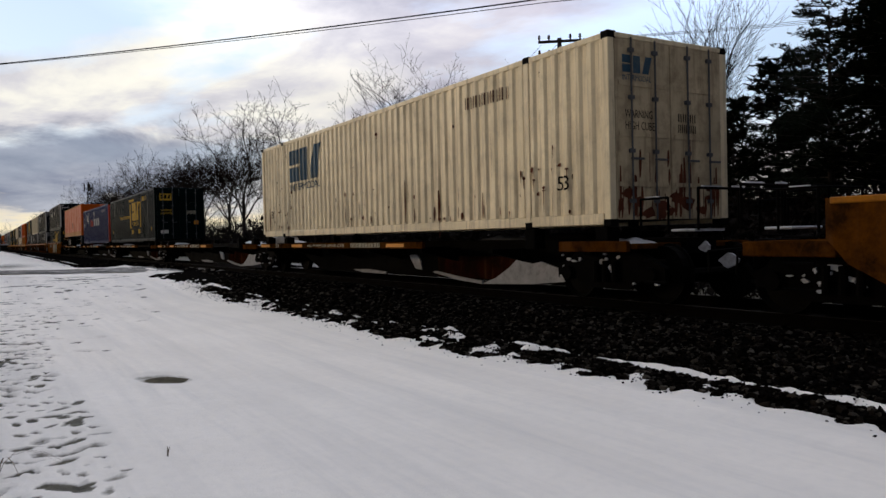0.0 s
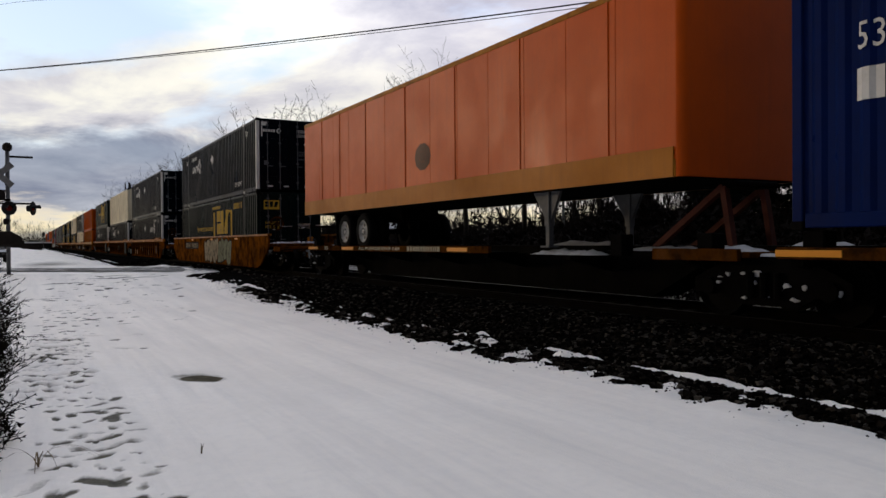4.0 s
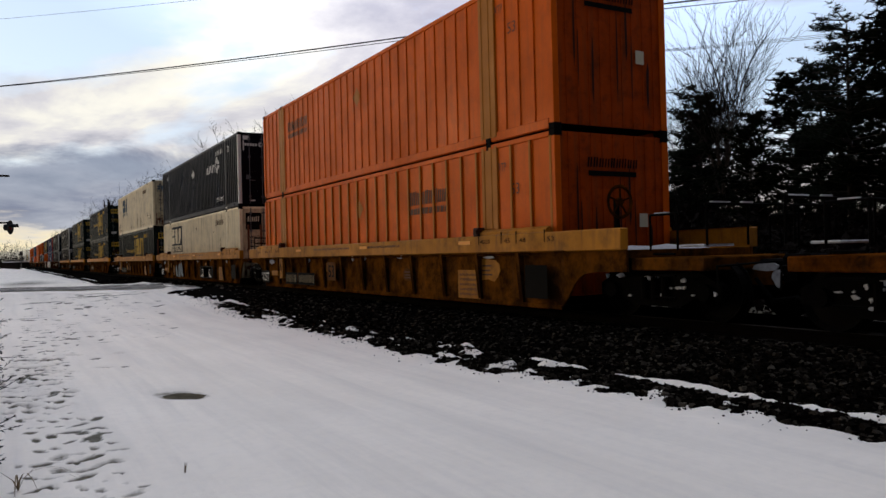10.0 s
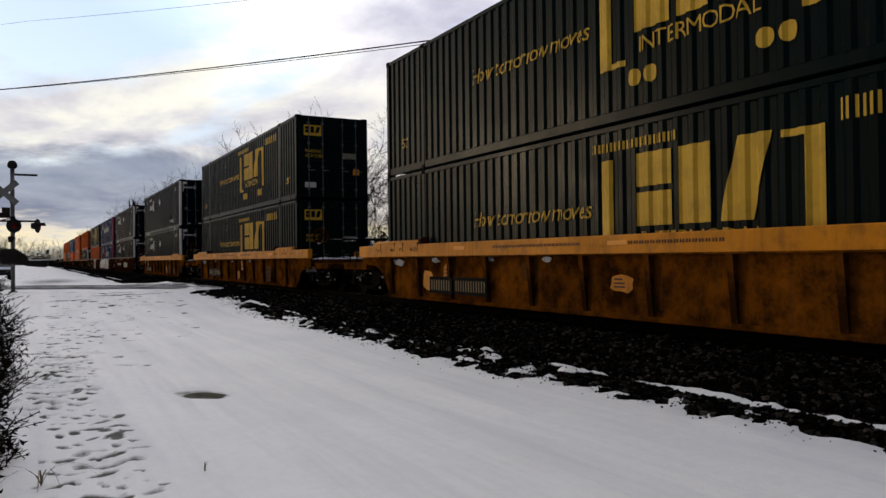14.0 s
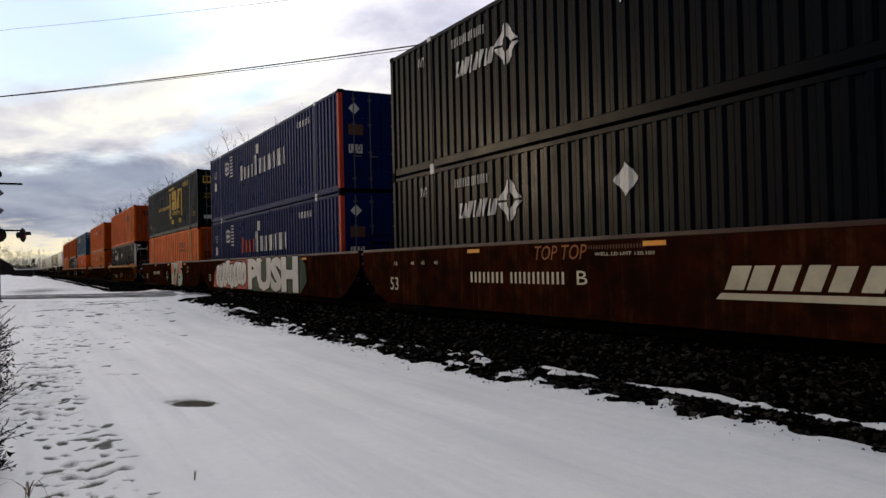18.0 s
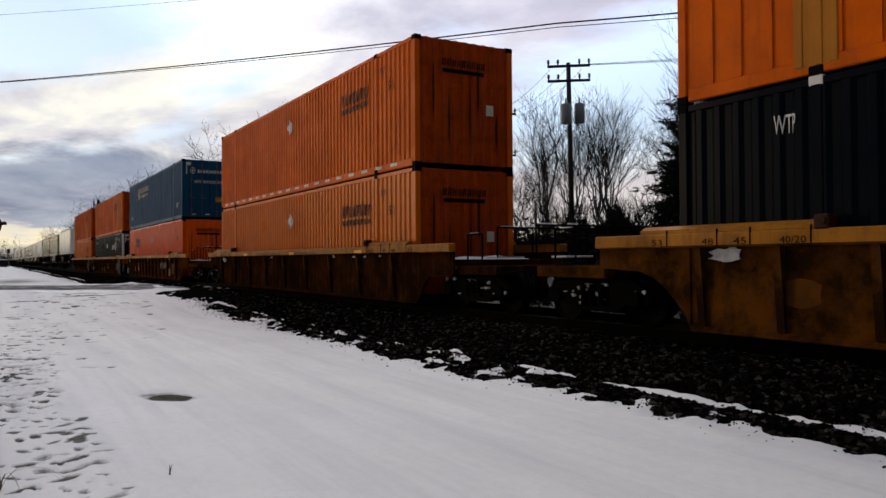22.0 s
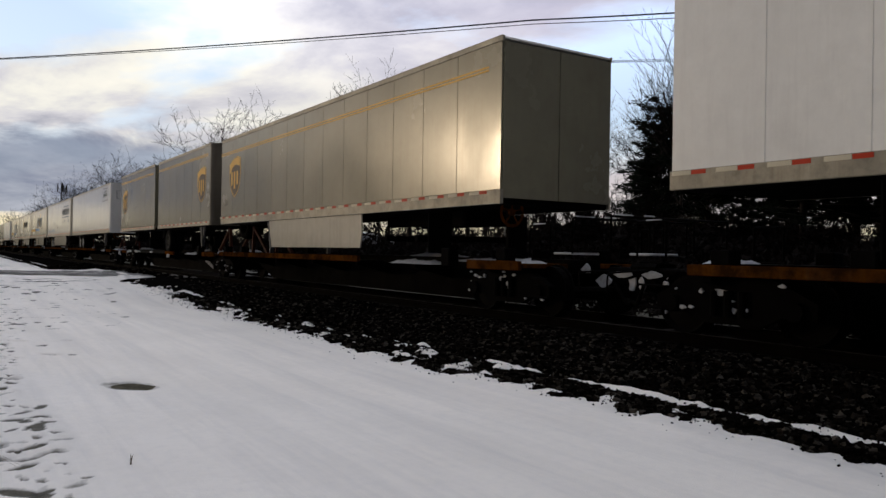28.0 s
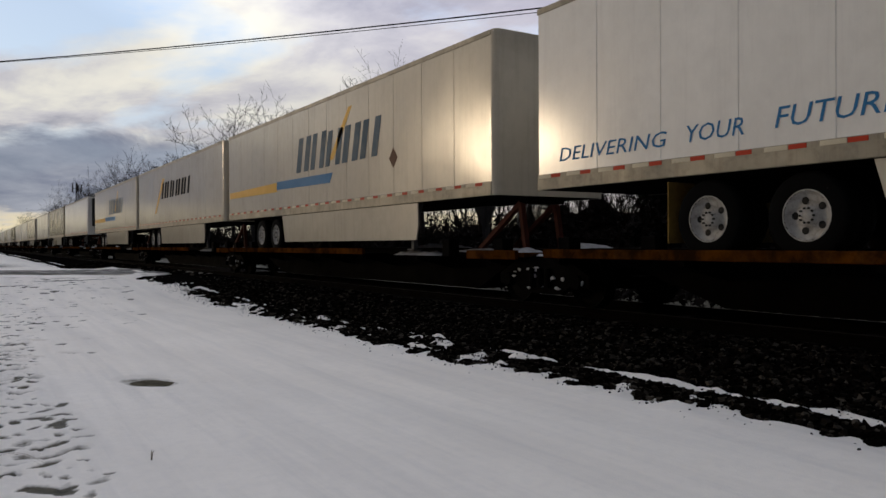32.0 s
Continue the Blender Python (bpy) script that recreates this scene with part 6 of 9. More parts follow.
def trailer(s, paint, length=16.15, h=2.95, skirt=None, nose=0.13, axles=(11.5, 12.84), legs=3.5, label="", marks=(), dark_front=False, rail="aluminium", sill=0.25, floor=1.9, front=None, rim="rim", turned=False, flap="rubber"):
    ob = thing("semi_trailer", label, "trailer", group="trailers on the train")
    key = (length, h, paint, nose)
    for side in (-1, 1):
        part("side_wall", stored(("tside", *key, side, sill), lambda: trailer_body(length, h, nose, side, low=sill - 0.01).data("side_wall", paint)), None, ob)
        part("top_rail", stored(("ttop", *key, side, rail), lambda: Mesh().box(side * 1.31, side * 1.27, nose, length, h - 0.1, h, 0.008).data("top_rail", rail)), None, ob)
        part("bottom_rail", stored(("tbot", length, rail, side, sill), lambda: Mesh().box(side * 1.312, side * 1.26, nose, length, 0.0, sill, 0.008).data("bottom_rail", rail)), None, ob)
        part("rear_door", stored(("trear", *key, side), lambda: Mesh().box(side * 1.26, side * 0.01, length - 0.06, length, 0.1, h - 0.1).data("rear_door", paint)), None, ob)
        part("mud_flap", stored(("tflap", axles[-1], floor, side, flap), lambda: Mesh().box(side * 1.25, side * 0.7, axles[-1] + 0.62, axles[-1] + 0.64, 1.03 - floor, -0.05).data("mud_flap", flap)), None, ob)
    part("nose", stored(("tnose", *key, front), lambda: trailer_nose(h, nose).data("nose", front or paint, True)), None, ob)
    if dark_front:
        # A black box over most of the front wall.
        part("cooling_unit", stored(("fbox", h), lambda: Mesh().box(-1.0, 1.0, -0.42, 0.0, h - 2.3, h - 0.12, 0.06).data("cooling_unit", "lamp_black")), None, ob, "black box on the front wall")
    part("roof", stored(("troof", *key), lambda: Mesh().box(-1.29, 1.29, nose * 0.5, length - 0.02, h - 0.05, h - 0.01, 0.01).data("roof", "trailer_white")), None, ob)
    part("floor", stored(("tfloor", length), lambda: Mesh().box(-1.25, 1.25, 0.2, length - 0.05, 0.0, 0.1).data("floor", "underframe")), None, ob)
    drop = 0.83 - floor    # the runway, from the trailer's floor
    part("slider_frame", stored(("tslid", axles, length, floor), lambda: Mesh().box(-0.55, -0.4, axles[0] - 1.0, axles[-1] + 0.9, -0.3, 0.0).box(0.4, 0.55, axles[0] - 1.0, axles[-1] + 0.9, -0.3, 0.0).box(-1.15, 1.15, axles[0] - 0.06, axles[0] + 0.06, drop + 0.44, drop + 0.56).box(-1.15, 1.15, axles[-1] - 0.06, axles[-1] + 0.06, drop + 0.44, drop + 0.56).data("slider_frame", "underframe")), None, ob)
    for y in axles:
        for x in (-1.1, 1.1):
            wheel = part("wheel", stored("tyre", lambda: tyre_mesh().data("wheel", "rubber", True)), None, ob, "black tyre")
            wheel.matrix_local = pose(x, y, drop + 0.505, 0, 0, 0 if x < 0 else 180)
            part("rim", stored(("rim", rim), lambda: rim_mesh().data("rim", rim, True)), None, wheel, "white wheel rim" if rim == "rim" else "dirty wheel rim, darkened for shade")
            part("hub", stored("rimh", lambda: rim_holes().data("hub", "lamp_black")), None, wheel)
            inner = part("inner_tyre", stored("tyre", None), None, wheel)
            inner.location = (0.3, 0, 0)
    if legs:
        for x in (-0.95, 0.95):
            part("landing_leg", stored(("tleg", x, floor, legs), lambda: Mesh().box(x - 0.07, x + 0.07, legs - 0.07, legs + 0.07, -0.62, 0.0, 0.01).box(x - 0.05, x + 0.05, legs - 0.05, legs + 0.05, -0.98, -0.6).box(x - 0.12, x + 0.12, legs - 0.12, legs + 0.12, -1.0, -0.97)
                 .prism([(legs - 0.35, 0.0), (legs + 0.45, 0.0), (legs + 0.08, -0.5), (legs - 0.08, -0.5)], "x", x - 0.03, x + 0.03).data("landing_leg", "galvanised")), None, ob, "retracted landing leg")
    if turned:
        for ch in list(ob.children):
            ch.matrix_local = pose(0, length, 0, 0, 0, 180) @ ch.matrix_local
    y = 0.4
    while y < length - 0.4 and s < 640:
        strip = part("tape_strip", stored("ttape", lambda: Mesh().box(-1.3165, -1.312, 0, 0.22, -0.065, -0.01).data("tape_strip", "red_mark")), None, ob, "red reflective tape")
        strip.location = (0, y, sill)
        strip = part("tape_strip", stored("ttapew", lambda: Mesh().box(-1.3165, -1.312, 0, 0.3, -0.065, -0.01).data("tape_strip", "cream_mark")), None, ob, "white reflective tape")
        strip.location = (0, y + 0.23, sill)
        y += 0.69 + 0.012 * math.sin(y * 5)
    if skirt:
        part("side_skirt", stored(("tskirt", skirt, floor), lambda: Mesh().prism([(skirt[0], -0.01), (skirt[1] + 0.12, -0.01), (skirt[1] - 0.1, drop + 0.29), (skirt[0] + 0.06, drop + 0.29), (skirt[0] - 0.03, drop + 0.62)], "x", -1.28, -1.25).data("side_skirt", "trailer_cream")), None, ob, "pale side skirt")
    for name, mesh, mat, lab in marks:
        part(name, mesh, mat, ob, lab)
    return on_train(ob, s, floor)


def tmark(polys, y_l, y_r, z0, z1, mat, name="emblem", lab="", lift=0.006):
    return (name, side_mark(poly_bm(polys, y_l - y_r, z1 - z0), y_l, z0, -1.3, None, lift).data(name, mat), None, lab)


def twords(body, y_l, y_r, z0, z1, mat, slant=0.0, lab="", bold=0.0):
    return ("word", side_mark(fit_box(text_mesh(body, bold, slant), y_l - y_r, z1 - z0), y_l, z0, -1.3, None, 0.006).data("word", mat), None, lab)


def shield(y, z=0.9):
    sh = [(0.5, 0.0), (0.78, 0.14), (0.95, 0.36), (1, 0.6), (1, 0.97), (0.75, 1.02), (0.4, 0.98), (0, 0.86), (0, 0.55), (0.06, 0.34), (0.24, 0.13)]
    top = [(0.03, 0.86), (0.4, 0.975), (0.75, 1.01), (0.97, 0.965), (0.97, 0.78), (0.6, 0.84), (0.3, 0.78), (0.03, 0.6)]
    lobes = [rect(0.16, 0.3, 0.3, 0.66), rect(0.42, 0.2, 0.56, 0.66), rect(0.68, 0.3, 0.82, 0.66)]
    def lay(polys, mat, lift, name):
        m = Mesh()
        for poly in polys:
            m.add([(-1.3 - lift, y - u * 1.08, z + v * 1.24) for u, v in poly], [tuple(range(len(poly)))])
        return (name, m.data(name, mat), None, {"brown_mark": "brown shield emblem", "gold_mark": "gold shapes on the shield"}[mat])
    rim = [(0.5 + (u - 0.5) * 1.07, 0.5 + (v - 0.5) * 1.06) for u, v in sh]
    return [lay([rim], "gold_mark", 0.003, "shield_rim"), lay([sh], "brown_mark", 0.006, "shield"), *[lay([q], "gold_mark", 0.010, "shield_shape") for q in [top] + lobes]]


def pinstripe(length, z):
    return ("stripe", Mesh().box(-1.306, -1.3, 0.4, length - 0.1, z, z + 0.03).box(-1.306, -1.3, 0.4, length - 0.1, z + 0.06, z + 0.09).data("stripe", "gold_mark"), None, "thin gold stripes")


def build_train():
    gr, um = "dark green corrugated container with yellow markings", "blue-black corrugated container with white markings"
    cr, orr = "cream corrugated container with blue emblem, rust-streaked", "orange container with dark faded brand bars"
    green = lambda s, z: container(s, z, "green", "ribs", "doors", None, gr, marks=marks_green())
    black_pair = lambda s, z, f=False: container(s, z, "black_box", "ribs", "doors", "white_mark", um, marks=marks_black(f))
    cream = lambda s, z, b=False: container(s, z, "cream", "ribs", "doors", None, cr, marks=marks_cream(b))
    post = lambda s, z, yl, p="orange", e="plain", w="posts": container(s, z, p, w, e, None, orr + ", flat sheets between posts", marks=marks_orange(w, yl))
    ribbed = lambda s, z, yl, p="orange", tp=False: container(s, z, p, "fine_ribs", "ribs", None, orr + ", finely ribbed", marks=marks_orange("fine_ribs", yl, True, tp))
    navy_box = lambda s, z, r: container(s, z, "blue", "ribs", "doors", "red_post", "navy blue corrugated container with white lettering shapes and red posts", marks=marks_navy(r))
    B, T = WELL_Z, TOP_Z
    yl_car, br_car = "yellow ribbed double-stack well car, rust-stained", "oxide-brown smooth-sided well car"

    # a yellow well car that leads, then five spine platforms
    well_car(-13.2, "tan_car", "smooth", "end", "end", label="stained yellow smooth-sided well car, empty")
    sp = "dark low spine car with yellow edge beams and caked snow"
    spine_car(8.3, "end", hitch="down", label=sp)
    cream(8.3, SPINE_Z)
    spine_car(25.55, hitch="up", label="empty spine car platform with a snow-caked hitch")
    spine_car(42.8, label=sp)
    green(42.8, SPINE_Z)
    spine_car(60.05, label=sp)
    navy_box(60.05, SPINE_Z, True)
    spine_car(77.3, rear="end", hitch="strut", label=sp)
    trailer(77.9, "trailer_orange", h=2.9, floor=1.92, nose=0.12, label="orange sheet-and-post trailer with a tan lower belt", rail="tan_car",
            marks=[("lower_belt", Mesh().box(-1.325, -1.3, 0.15, 16.1, 0.0, 0.42).data("lower_belt", "ochre"), None, "dull tan lower belt"),
                   tmark(ring(0.5, 0.5, 0.2, 0.5, 10) + [disc(0.5, 0.5, 0.2, 8)], 8.2, 7.4, 0.75, 1.35, "rust_mark", lab="faded round emblem"),
                   *[("wall_post", Mesh().box(-1.318, -1.3, y, y + 0.06, 0.4, 2.8).data("wall_post", "trailer_orange"), None, "") for y in (1.5, 3.9, 6.3, 8.7, 11.1, 13.0, 14.5)]])

    well_car(99.95, "amber_car", "smooth", "end", "end", label="amber smooth-sided well car with pale graffiti",
             extras=tag_painting(9.0, 2.9, 0.14, 1.28, "beige_mark", 4, -1.492) + tag_painting(6.0, 2.4, 0.14, 1.3, "sage_mark", 8, -1.492) + numbers(14.1, 0.76, 3.5, -1.492))
    green(99.95, B), black_pair(99.95, T)
    tri = [(124.0, "end", "joint"), (143.5, "joint", "joint"), (162.75, "joint", "end")]
    for s, f, r in tri:
        ex = list(chord_marks(False))
        ex += [("emblem", car_bars(6.66, 5.06, 0.5, 0.86, 1, x=-1.478, polys=slants(3, 4, 0.04, 0.2)[k:k + 2]).data("emblem", "white_mark"), None, "white block emblem") for k in (0, 2, 4)] if s == 143.5 else size_board(1.25)
        ex += data_panel() if f == "joint" else []
        well_car(s, "yellow_car", "ribbed", f, r, 1.035, yl_car, ex)
    black_pair(124.0, B, True), black_pair(124.0, T)
    black_pair(143.5, B)
    container(143.5, T, "white_box", "posts", "doors", None, "dirty white container with narrow side posts", marks=[])
    black_pair(162.75, B), green(162.75, T)
    block_t = [rect(0.12, 0, 0.24, 0.78), rect(0, 0.78, 0.36, 1), rect(0.40, 0.78, 0.64, 1), rect(0.46, 0, 0.58, 0.78), [(0.66, 0), (0.78, 0), (1, 1), (0.88, 1)], [(0.66, 1), (0.78, 1), (1, 0), (0.88, 0)]]
    spray = tag_painting(12.2, 1.75, 0.12, 0.92, "pale_blue_mark", 3, -1.395) + [("size_panel", car_bars(13.2, 12.56, 0.2, 0.74, 1, x=-1.395, polys=[disc(0.5, 0.5, 0.5, 12)]).data("size_panel", "tan_car"), None, "clean tan patch"),
        ("size_mark", car_words(13.1, 12.67, 0.28, 0.66, "53", x=-1.415, bold=0.02).data("size_mark", "black_mark"), None, "black size mark"),
        ("emblem_panel", car_bars(6.25, 3.75, 0.2, 0.74, 1, x=-1.478, polys=[rect(0, 0, 1, 1)]).data("emblem_panel", "black_mark"), None, "black emblem panel"),
        *[("emblem", car_bars(6.1, 3.9, 0.25, 0.68, 1, x=-1.484, polys=block_t[k:k + 2]).data("emblem", "white_mark"), None, "white block emblem") for k in (0, 2, 4)]]
    for s, f, r in [(186.25, "end", "joint"), (205.75, "joint", "joint"), (225.3, "joint", "end")]:
        well_car(s, "sand_car", "ribbed", f, r, 1.3, "faded tan ribbed well car with black number boards", list(chord_marks()) + code_plate({186.25: "B", 205.75: "C", 225.3: "A"}[s]) + (numbers(13.5, 0.2, 2.6) + size_board(9.6) if s != 205.75 else spray), chord=1.02)
    low_box = post(186.25, B, 5.35)
    for k in range(28):
        if abs(0.1 + 0.575 * k - 1.98) > 0.4 and abs(0.1 + 0.575 * k - BOX_L + 1.98) > 0.4:
            wall_post = part("wall_post", stored("wallpost", lambda: Mesh().box(-1.303, -1.27, -0.002, 0.056, 0.2, BOX_H - 0.1, 0.006).data("wall_post", "ochre")), None, low_box, "ochre wall post")
            wall_post.location = (0, 0.1 + 0.575 * k, 0)
    post(186.25, T, 13.5, w="close_posts")
    panel_box = cream(205.75, B, True)
    part("end_panel", end_mark(poly_bm([rect(0, 0, 1, 1)], 0.62, 0.66), -1.06, 1.98, -0.02), "black_mark", panel_box, "black panel on the door")
    part("end_brand", end_mark(poly_bm(slants(3, 4, 0.03, 0.2), 0.46, 0.2), -0.99, 2.3, -0.026), "cream_mark", panel_box, "pale brand bars")
    black_pair(205.75, T, True)
    green(225.3, B), cream(225.3, T)
    for s in (248.72, 272.35, 295.42):
        well_car(s, "bright_car", "ribbed", "end", "end", 1.42, "bright yellow ribbed well car with a large black size mark", list(chord_marks(False, False)) + numbers(13.55) + size_board(2.9, 0.3, 0.46), chord=1.05)
    green(248.72, B), green(248.72, T), green(272.35, B), green(272.35, T), black_pair(295.42, B), black_pair(295.42, T)

    # three oxide-brown units, two of them painted over by graffiti
    pale = lambda y_l, n: ("number_lettering", car_bars(y_l, y_l - 2.3, 0.66, 0.84, n, 5, x=-1.492, polys=boxes(n)).data("number_lettering", "cream_mark"), None, "pale bars")
    brand = ("brand_lettering", car_bars(6.36, 3.4, 0.48, 0.9, 4, x=-1.492, polys=slants(4, 11, 0.05, 0.12, 1.15) + [[(-0.05, -0.4), (0.98, -0.4), (1.0, -0.12), (-0.02, -0.14)]]).data("brand_lettering", "cream_mark"), None, "pale brand shapes with an underline")
    fifty = [("size_mark", car_words(15.98, 15.55, 0.40, 0.70, "53", x=-1.492).data("size_mark", "cream_mark"), None, "pale size mark")]
    lines = [("number_lettering", car_bars(a, b, 0.62, 0.82, n, 5, x=-1.492, polys=boxes(n, 0.28)).data("number_lettering", "cream_mark"), None, "pale bars") for a, b, n in ((12.32, 11.2, 4), (10.95, 9.42, 6))]
    lines += [("number_lettering", car_bars(8.8, 7.6, 1.17, 1.23, 10, 5, x=-1.492, polys=boxes(10, 0.3)).data("number_lettering", "rust_mark"), None, "faded small bars"),
              ("unit_letter", car_words(9.1, 8.84, 0.62, 0.84, "B", x=-1.492).data("unit_letter", "cream_mark"), None, "pale letter"),
              ("lettering", car_words(8.66, 7.4, 1.06, 1.12, "WELL LD LMT 120,100", x=-1.492).data("lettering", "cream_mark"), None, "pale small words"),
              ("graffiti_tag", side_mark(fit_box(text_mesh("TOP TOP", 0.0, 0.25), 1.36, 0.24), 10.2, 1.02, -1.492, None, 0.004).data("graffiti_tag", "rust_tag"), None, "thin orange scrawl")]
    lines += [("chord_number", car_words(y, y - 0.16, 0.98, 1.06, body, x=-1.492).data("chord_number", "cream_mark"), None, "pale number") for y, body in ((15.75, "53"), (14.9, "48"), (14.4, "45"), (13.8, "40"))]
    well_car(319.05, "brown_car", "smooth", "end", "joint", label=br_car, extras=[brand] + lines + fifty)

    def letters(body, y_l, y_r, z0, z1, bold, mat, x, lab):
        return ("graffiti", side_mark(fit_box(text_mesh(body, bold, 0.0, 1.0), y_l - y_r, z1 - z0), y_l, z0, x, None, 0.004).data("graffiti", mat), None, lab)

    push = [("graffiti_back", side_mark(poly_bm([rect(0.16, 0.02, 0.72, 0.98), [(0.72, 0.98), (0.72, 0.02), (0.92, 0.06), (1.0, 0.35), (0.98, 0.75), (0.9, 0.98)]], 6.1, 1.24), 8.5, 0.11, -1.492, None, 0.003).data("graffiti_back", "green_mark"), None, "dark green painted ground"),
            letters("PUSH", 9.24, 3.08, 0.10, 1.37, 0.085, "black_mark", -1.497, "black outline of large letters"),
            letters("PUSH", 9.14, 3.18, 0.14, 1.33, 0.06, "white_mark", -1.502, "large white painted letters"),
            *tag_painting(14.35, 4.9, 0.14, 1.28, "white_mark", 21, -1.496),
            ("graffiti_red", side_mark(poly_bm([[(0, 0), (0.9, 0.0), (1, 0.5), (0.98, 1), (0.3, 0.95), (0.05, 0.6)]], 6.2, 1.15), 15.0, 0.15, -1.492, None, 0.002).data("graffiti_red", "red_mark"), None, "red painted patch")]
    well_car(338.6, "brown_car", "smooth", "joint", "joint", label="oxide-brown well car covered by large painted letters", extras=push + fifty)
    def halves(ch, y_l, y_r, z0, z1, cut, low, high):
        """One swollen figure, painted in two colours that meet at a height, over a pale rim."""
        out = [letters(ch, y_l + 0.1, y_r - 0.1, z0 - 0.08, z1 + 0.08, 0.075, "cream_mark", -1.493, "pale painted rim"), letters(ch, y_l + 0.05, y_r - 0.05, z0 - 0.04, z1 + 0.04, 0.06, low, -1.497, "painted figure")]
        bm = fit_box(text_mesh(ch, 0.05), y_l - y_r, z1 - z0)
        bmesh.ops.bisect_plane(bm, geom=bm.verts[:] + bm.edges[:] + bm.faces[:], plane_co=(0, cut, 0), plane_no=(0, 1, 0), clear_inner=True)
        return out + [("graffiti", side_mark(bm, y_l, z0, -1.501, None, 0.004).data("graffiti", high), None, "painted figure, upper half")]

    t175 = [*halves("1", 6.4, 5.75, 0.2, 1.24, 0.5, "mint_mark", "salmon_mark"), *halves("7", 5.55, 4.45, 0.12, 1.3, 0.45, "salmon_mark", "mint_mark"), *halves("5", 4.5, 3.35, 0.12, 1.32, 0.6, "mint_mark", "salmon_mark"),
            ("graffiti_tag", side_mark(outline_mesh([[(u, v), (u + 0.03, v), (u + 0.03 + du, v + dv), (u + du, v + dv)] for u, v, du, dv in ((0, 0.1, 0.1, 0.5), (0.12, 0.55, 0.08, -0.4), (0.2, 0.15, 0.14, 0.45), (0.36, 0.5, 0.05, -0.45), (0.44, 0.1, 0.12, 0.35), (0.1, 0.95, 0.2, 0.06), (0.35, 0.95, 0.15, 0.1), (0.55, 0.98, 0.2, 0.04))]), 8.2, 0.25, -1.492, None, 0.003).data("graffiti_tag", "cream_mark"), None, "thin scrawled strokes"),
            ("size_mark", car_words(1.95, 1.65, 0.95, 1.08, "40", x=-1.492).data("size_mark", "cream_mark"), None, "pale size mark"), ("size_mark", car_words(1.95, 1.65, 0.76, 0.89, "20", x=-1.492).data("size_mark", "cream_mark"), None, "pale size mark"),
            *[("graffiti_patch", side_mark(outline_mesh([disc(0, 0, r, 9)]), y, z, -1.504, None, 0.003).data("graffiti_patch", "yellow_mark"), None, "yellow paint fleck") for y, z, r in ((5.4, 0.5, 0.09), (4.9, 1.15, 0.06), (3.9, 0.4, 0.08))], pale(13.0, 9)]
    well_car(357.75, "brown_car", "smooth", "joint", "end", label="oxide-brown well car with mint and salmon painted numbers", extras=t175 + fifty)
    black_pair(319.05, B), black_pair(319.05, T)
    navy_box(338.6, B, True), navy_box(338.6, T, False)
    post(357.75, B, 5.3, "orange", "doors"), green(357.75, T)

    well_car(381.3, "tan_car", "ribbed", "end", "end", 1.15, "faded brown-yellow ribbed well car", list(chord_marks(False, False)) + numbers(12.0))
    # Light on the stakes is put into their paler paint; the sheet is rustier.
    well_car(404.8, "rusty_car", "ribbed", "end", "end", 1.75, "rust-stained well car, wide-set stakes coloured paler as if lit", list(chord_marks(False, False)), ribs="tan_car_low", patches=False)
    black_pair(381.3, B), post(381.3, T, 4.83, "orange", "doors", "close_posts")
    ribbed(404.8, B, 4.05, "orange_pale"), ribbed(404.8, T, 4.1, "orange", True)
    for s, f, r in [(428.3, "end", "joint"), (447.83, "joint", "joint"), (467.33, "joint", "end")]:
        well_car(s, "tan_car", "ribbed", f, r, 1.08, "faded brown-yellow ribbed well car", list(chord_marks(False)) + size_board(1.25) + (numbers(4.6, 0.6, 1.75) if s < 430 else data_panel()))
    ribbed(428.3, B, 13.8, "orange_deep")
    container(428.3, T, "teal", "fine_ribs", "doors", None, "teal corrugated container with pale brand shapes", marks=marks_teal())
    black_pair(447.83, B, True), post(447.83, T, 4.3, "orange", "plain", "close_posts")
    ribbed(467.33, B, 4.05, "orange_pale"), post(467.33, T, 4.8, "orange", "plain", "close_posts")

    # trailers on spine cars
    for s, f, r in [(488.4, "end", "end"), (508.5, "end", "joint"), (525.8, "joint", "end"), (546.4, "end", "joint"), (563.9, "joint", "joint"), (581.3, "joint", "joint"), (598.1, "joint", "joint"), (615.1, "joint", "end")]:
        spine_car(s, f, r, "strut", "dark rusty spine car with trailer hitch and snow", marks=False, turned=s == 508.5, soot=s == 525.8)
    trailer(488.9, "trailer_white", label="plain white trailer with a dark top edge", rail="aluminium",
            marks=[("top_edge", Mesh().box(-1.316, -1.31, 0.3, 16.1, 2.87, 2.94).data("top_edge", "lamp_black"), None, "dark top edge")])
    trailer(508.7, "trailer_grey", front="nose_shade", rim="dark_rim", skirt=(5.3, 11.2), axles=(11.78, 13.1), legs=4.17, turned=True, h=2.9, label="glossy warm-grey trailer with a brown shield emblem", marks=shield(15.1) + [pinstripe(16.15, 2.34), twords("53'", 15.55, 15.25, 0.62, 0.8, "black_mark")])
    pup = dict(length=8.3, sill=0.16, h=3.0, axles=(6.6,), legs=2.2, front="nose_shade", rim="dark_rim")
    trailer(526.0, "trailer_grey", label="short warm-grey trailer with a brown shield emblem", marks=shield(1.78) + [pinstripe(8.3, 2.55)], **pup)
    trailer(534.95, "trailer_grey", turned=True, label="short warm-grey trailer with a brown shield emblem", marks=shield(7.62) + [pinstripe(8.3, 2.55)], **{**pup, "legs": None})
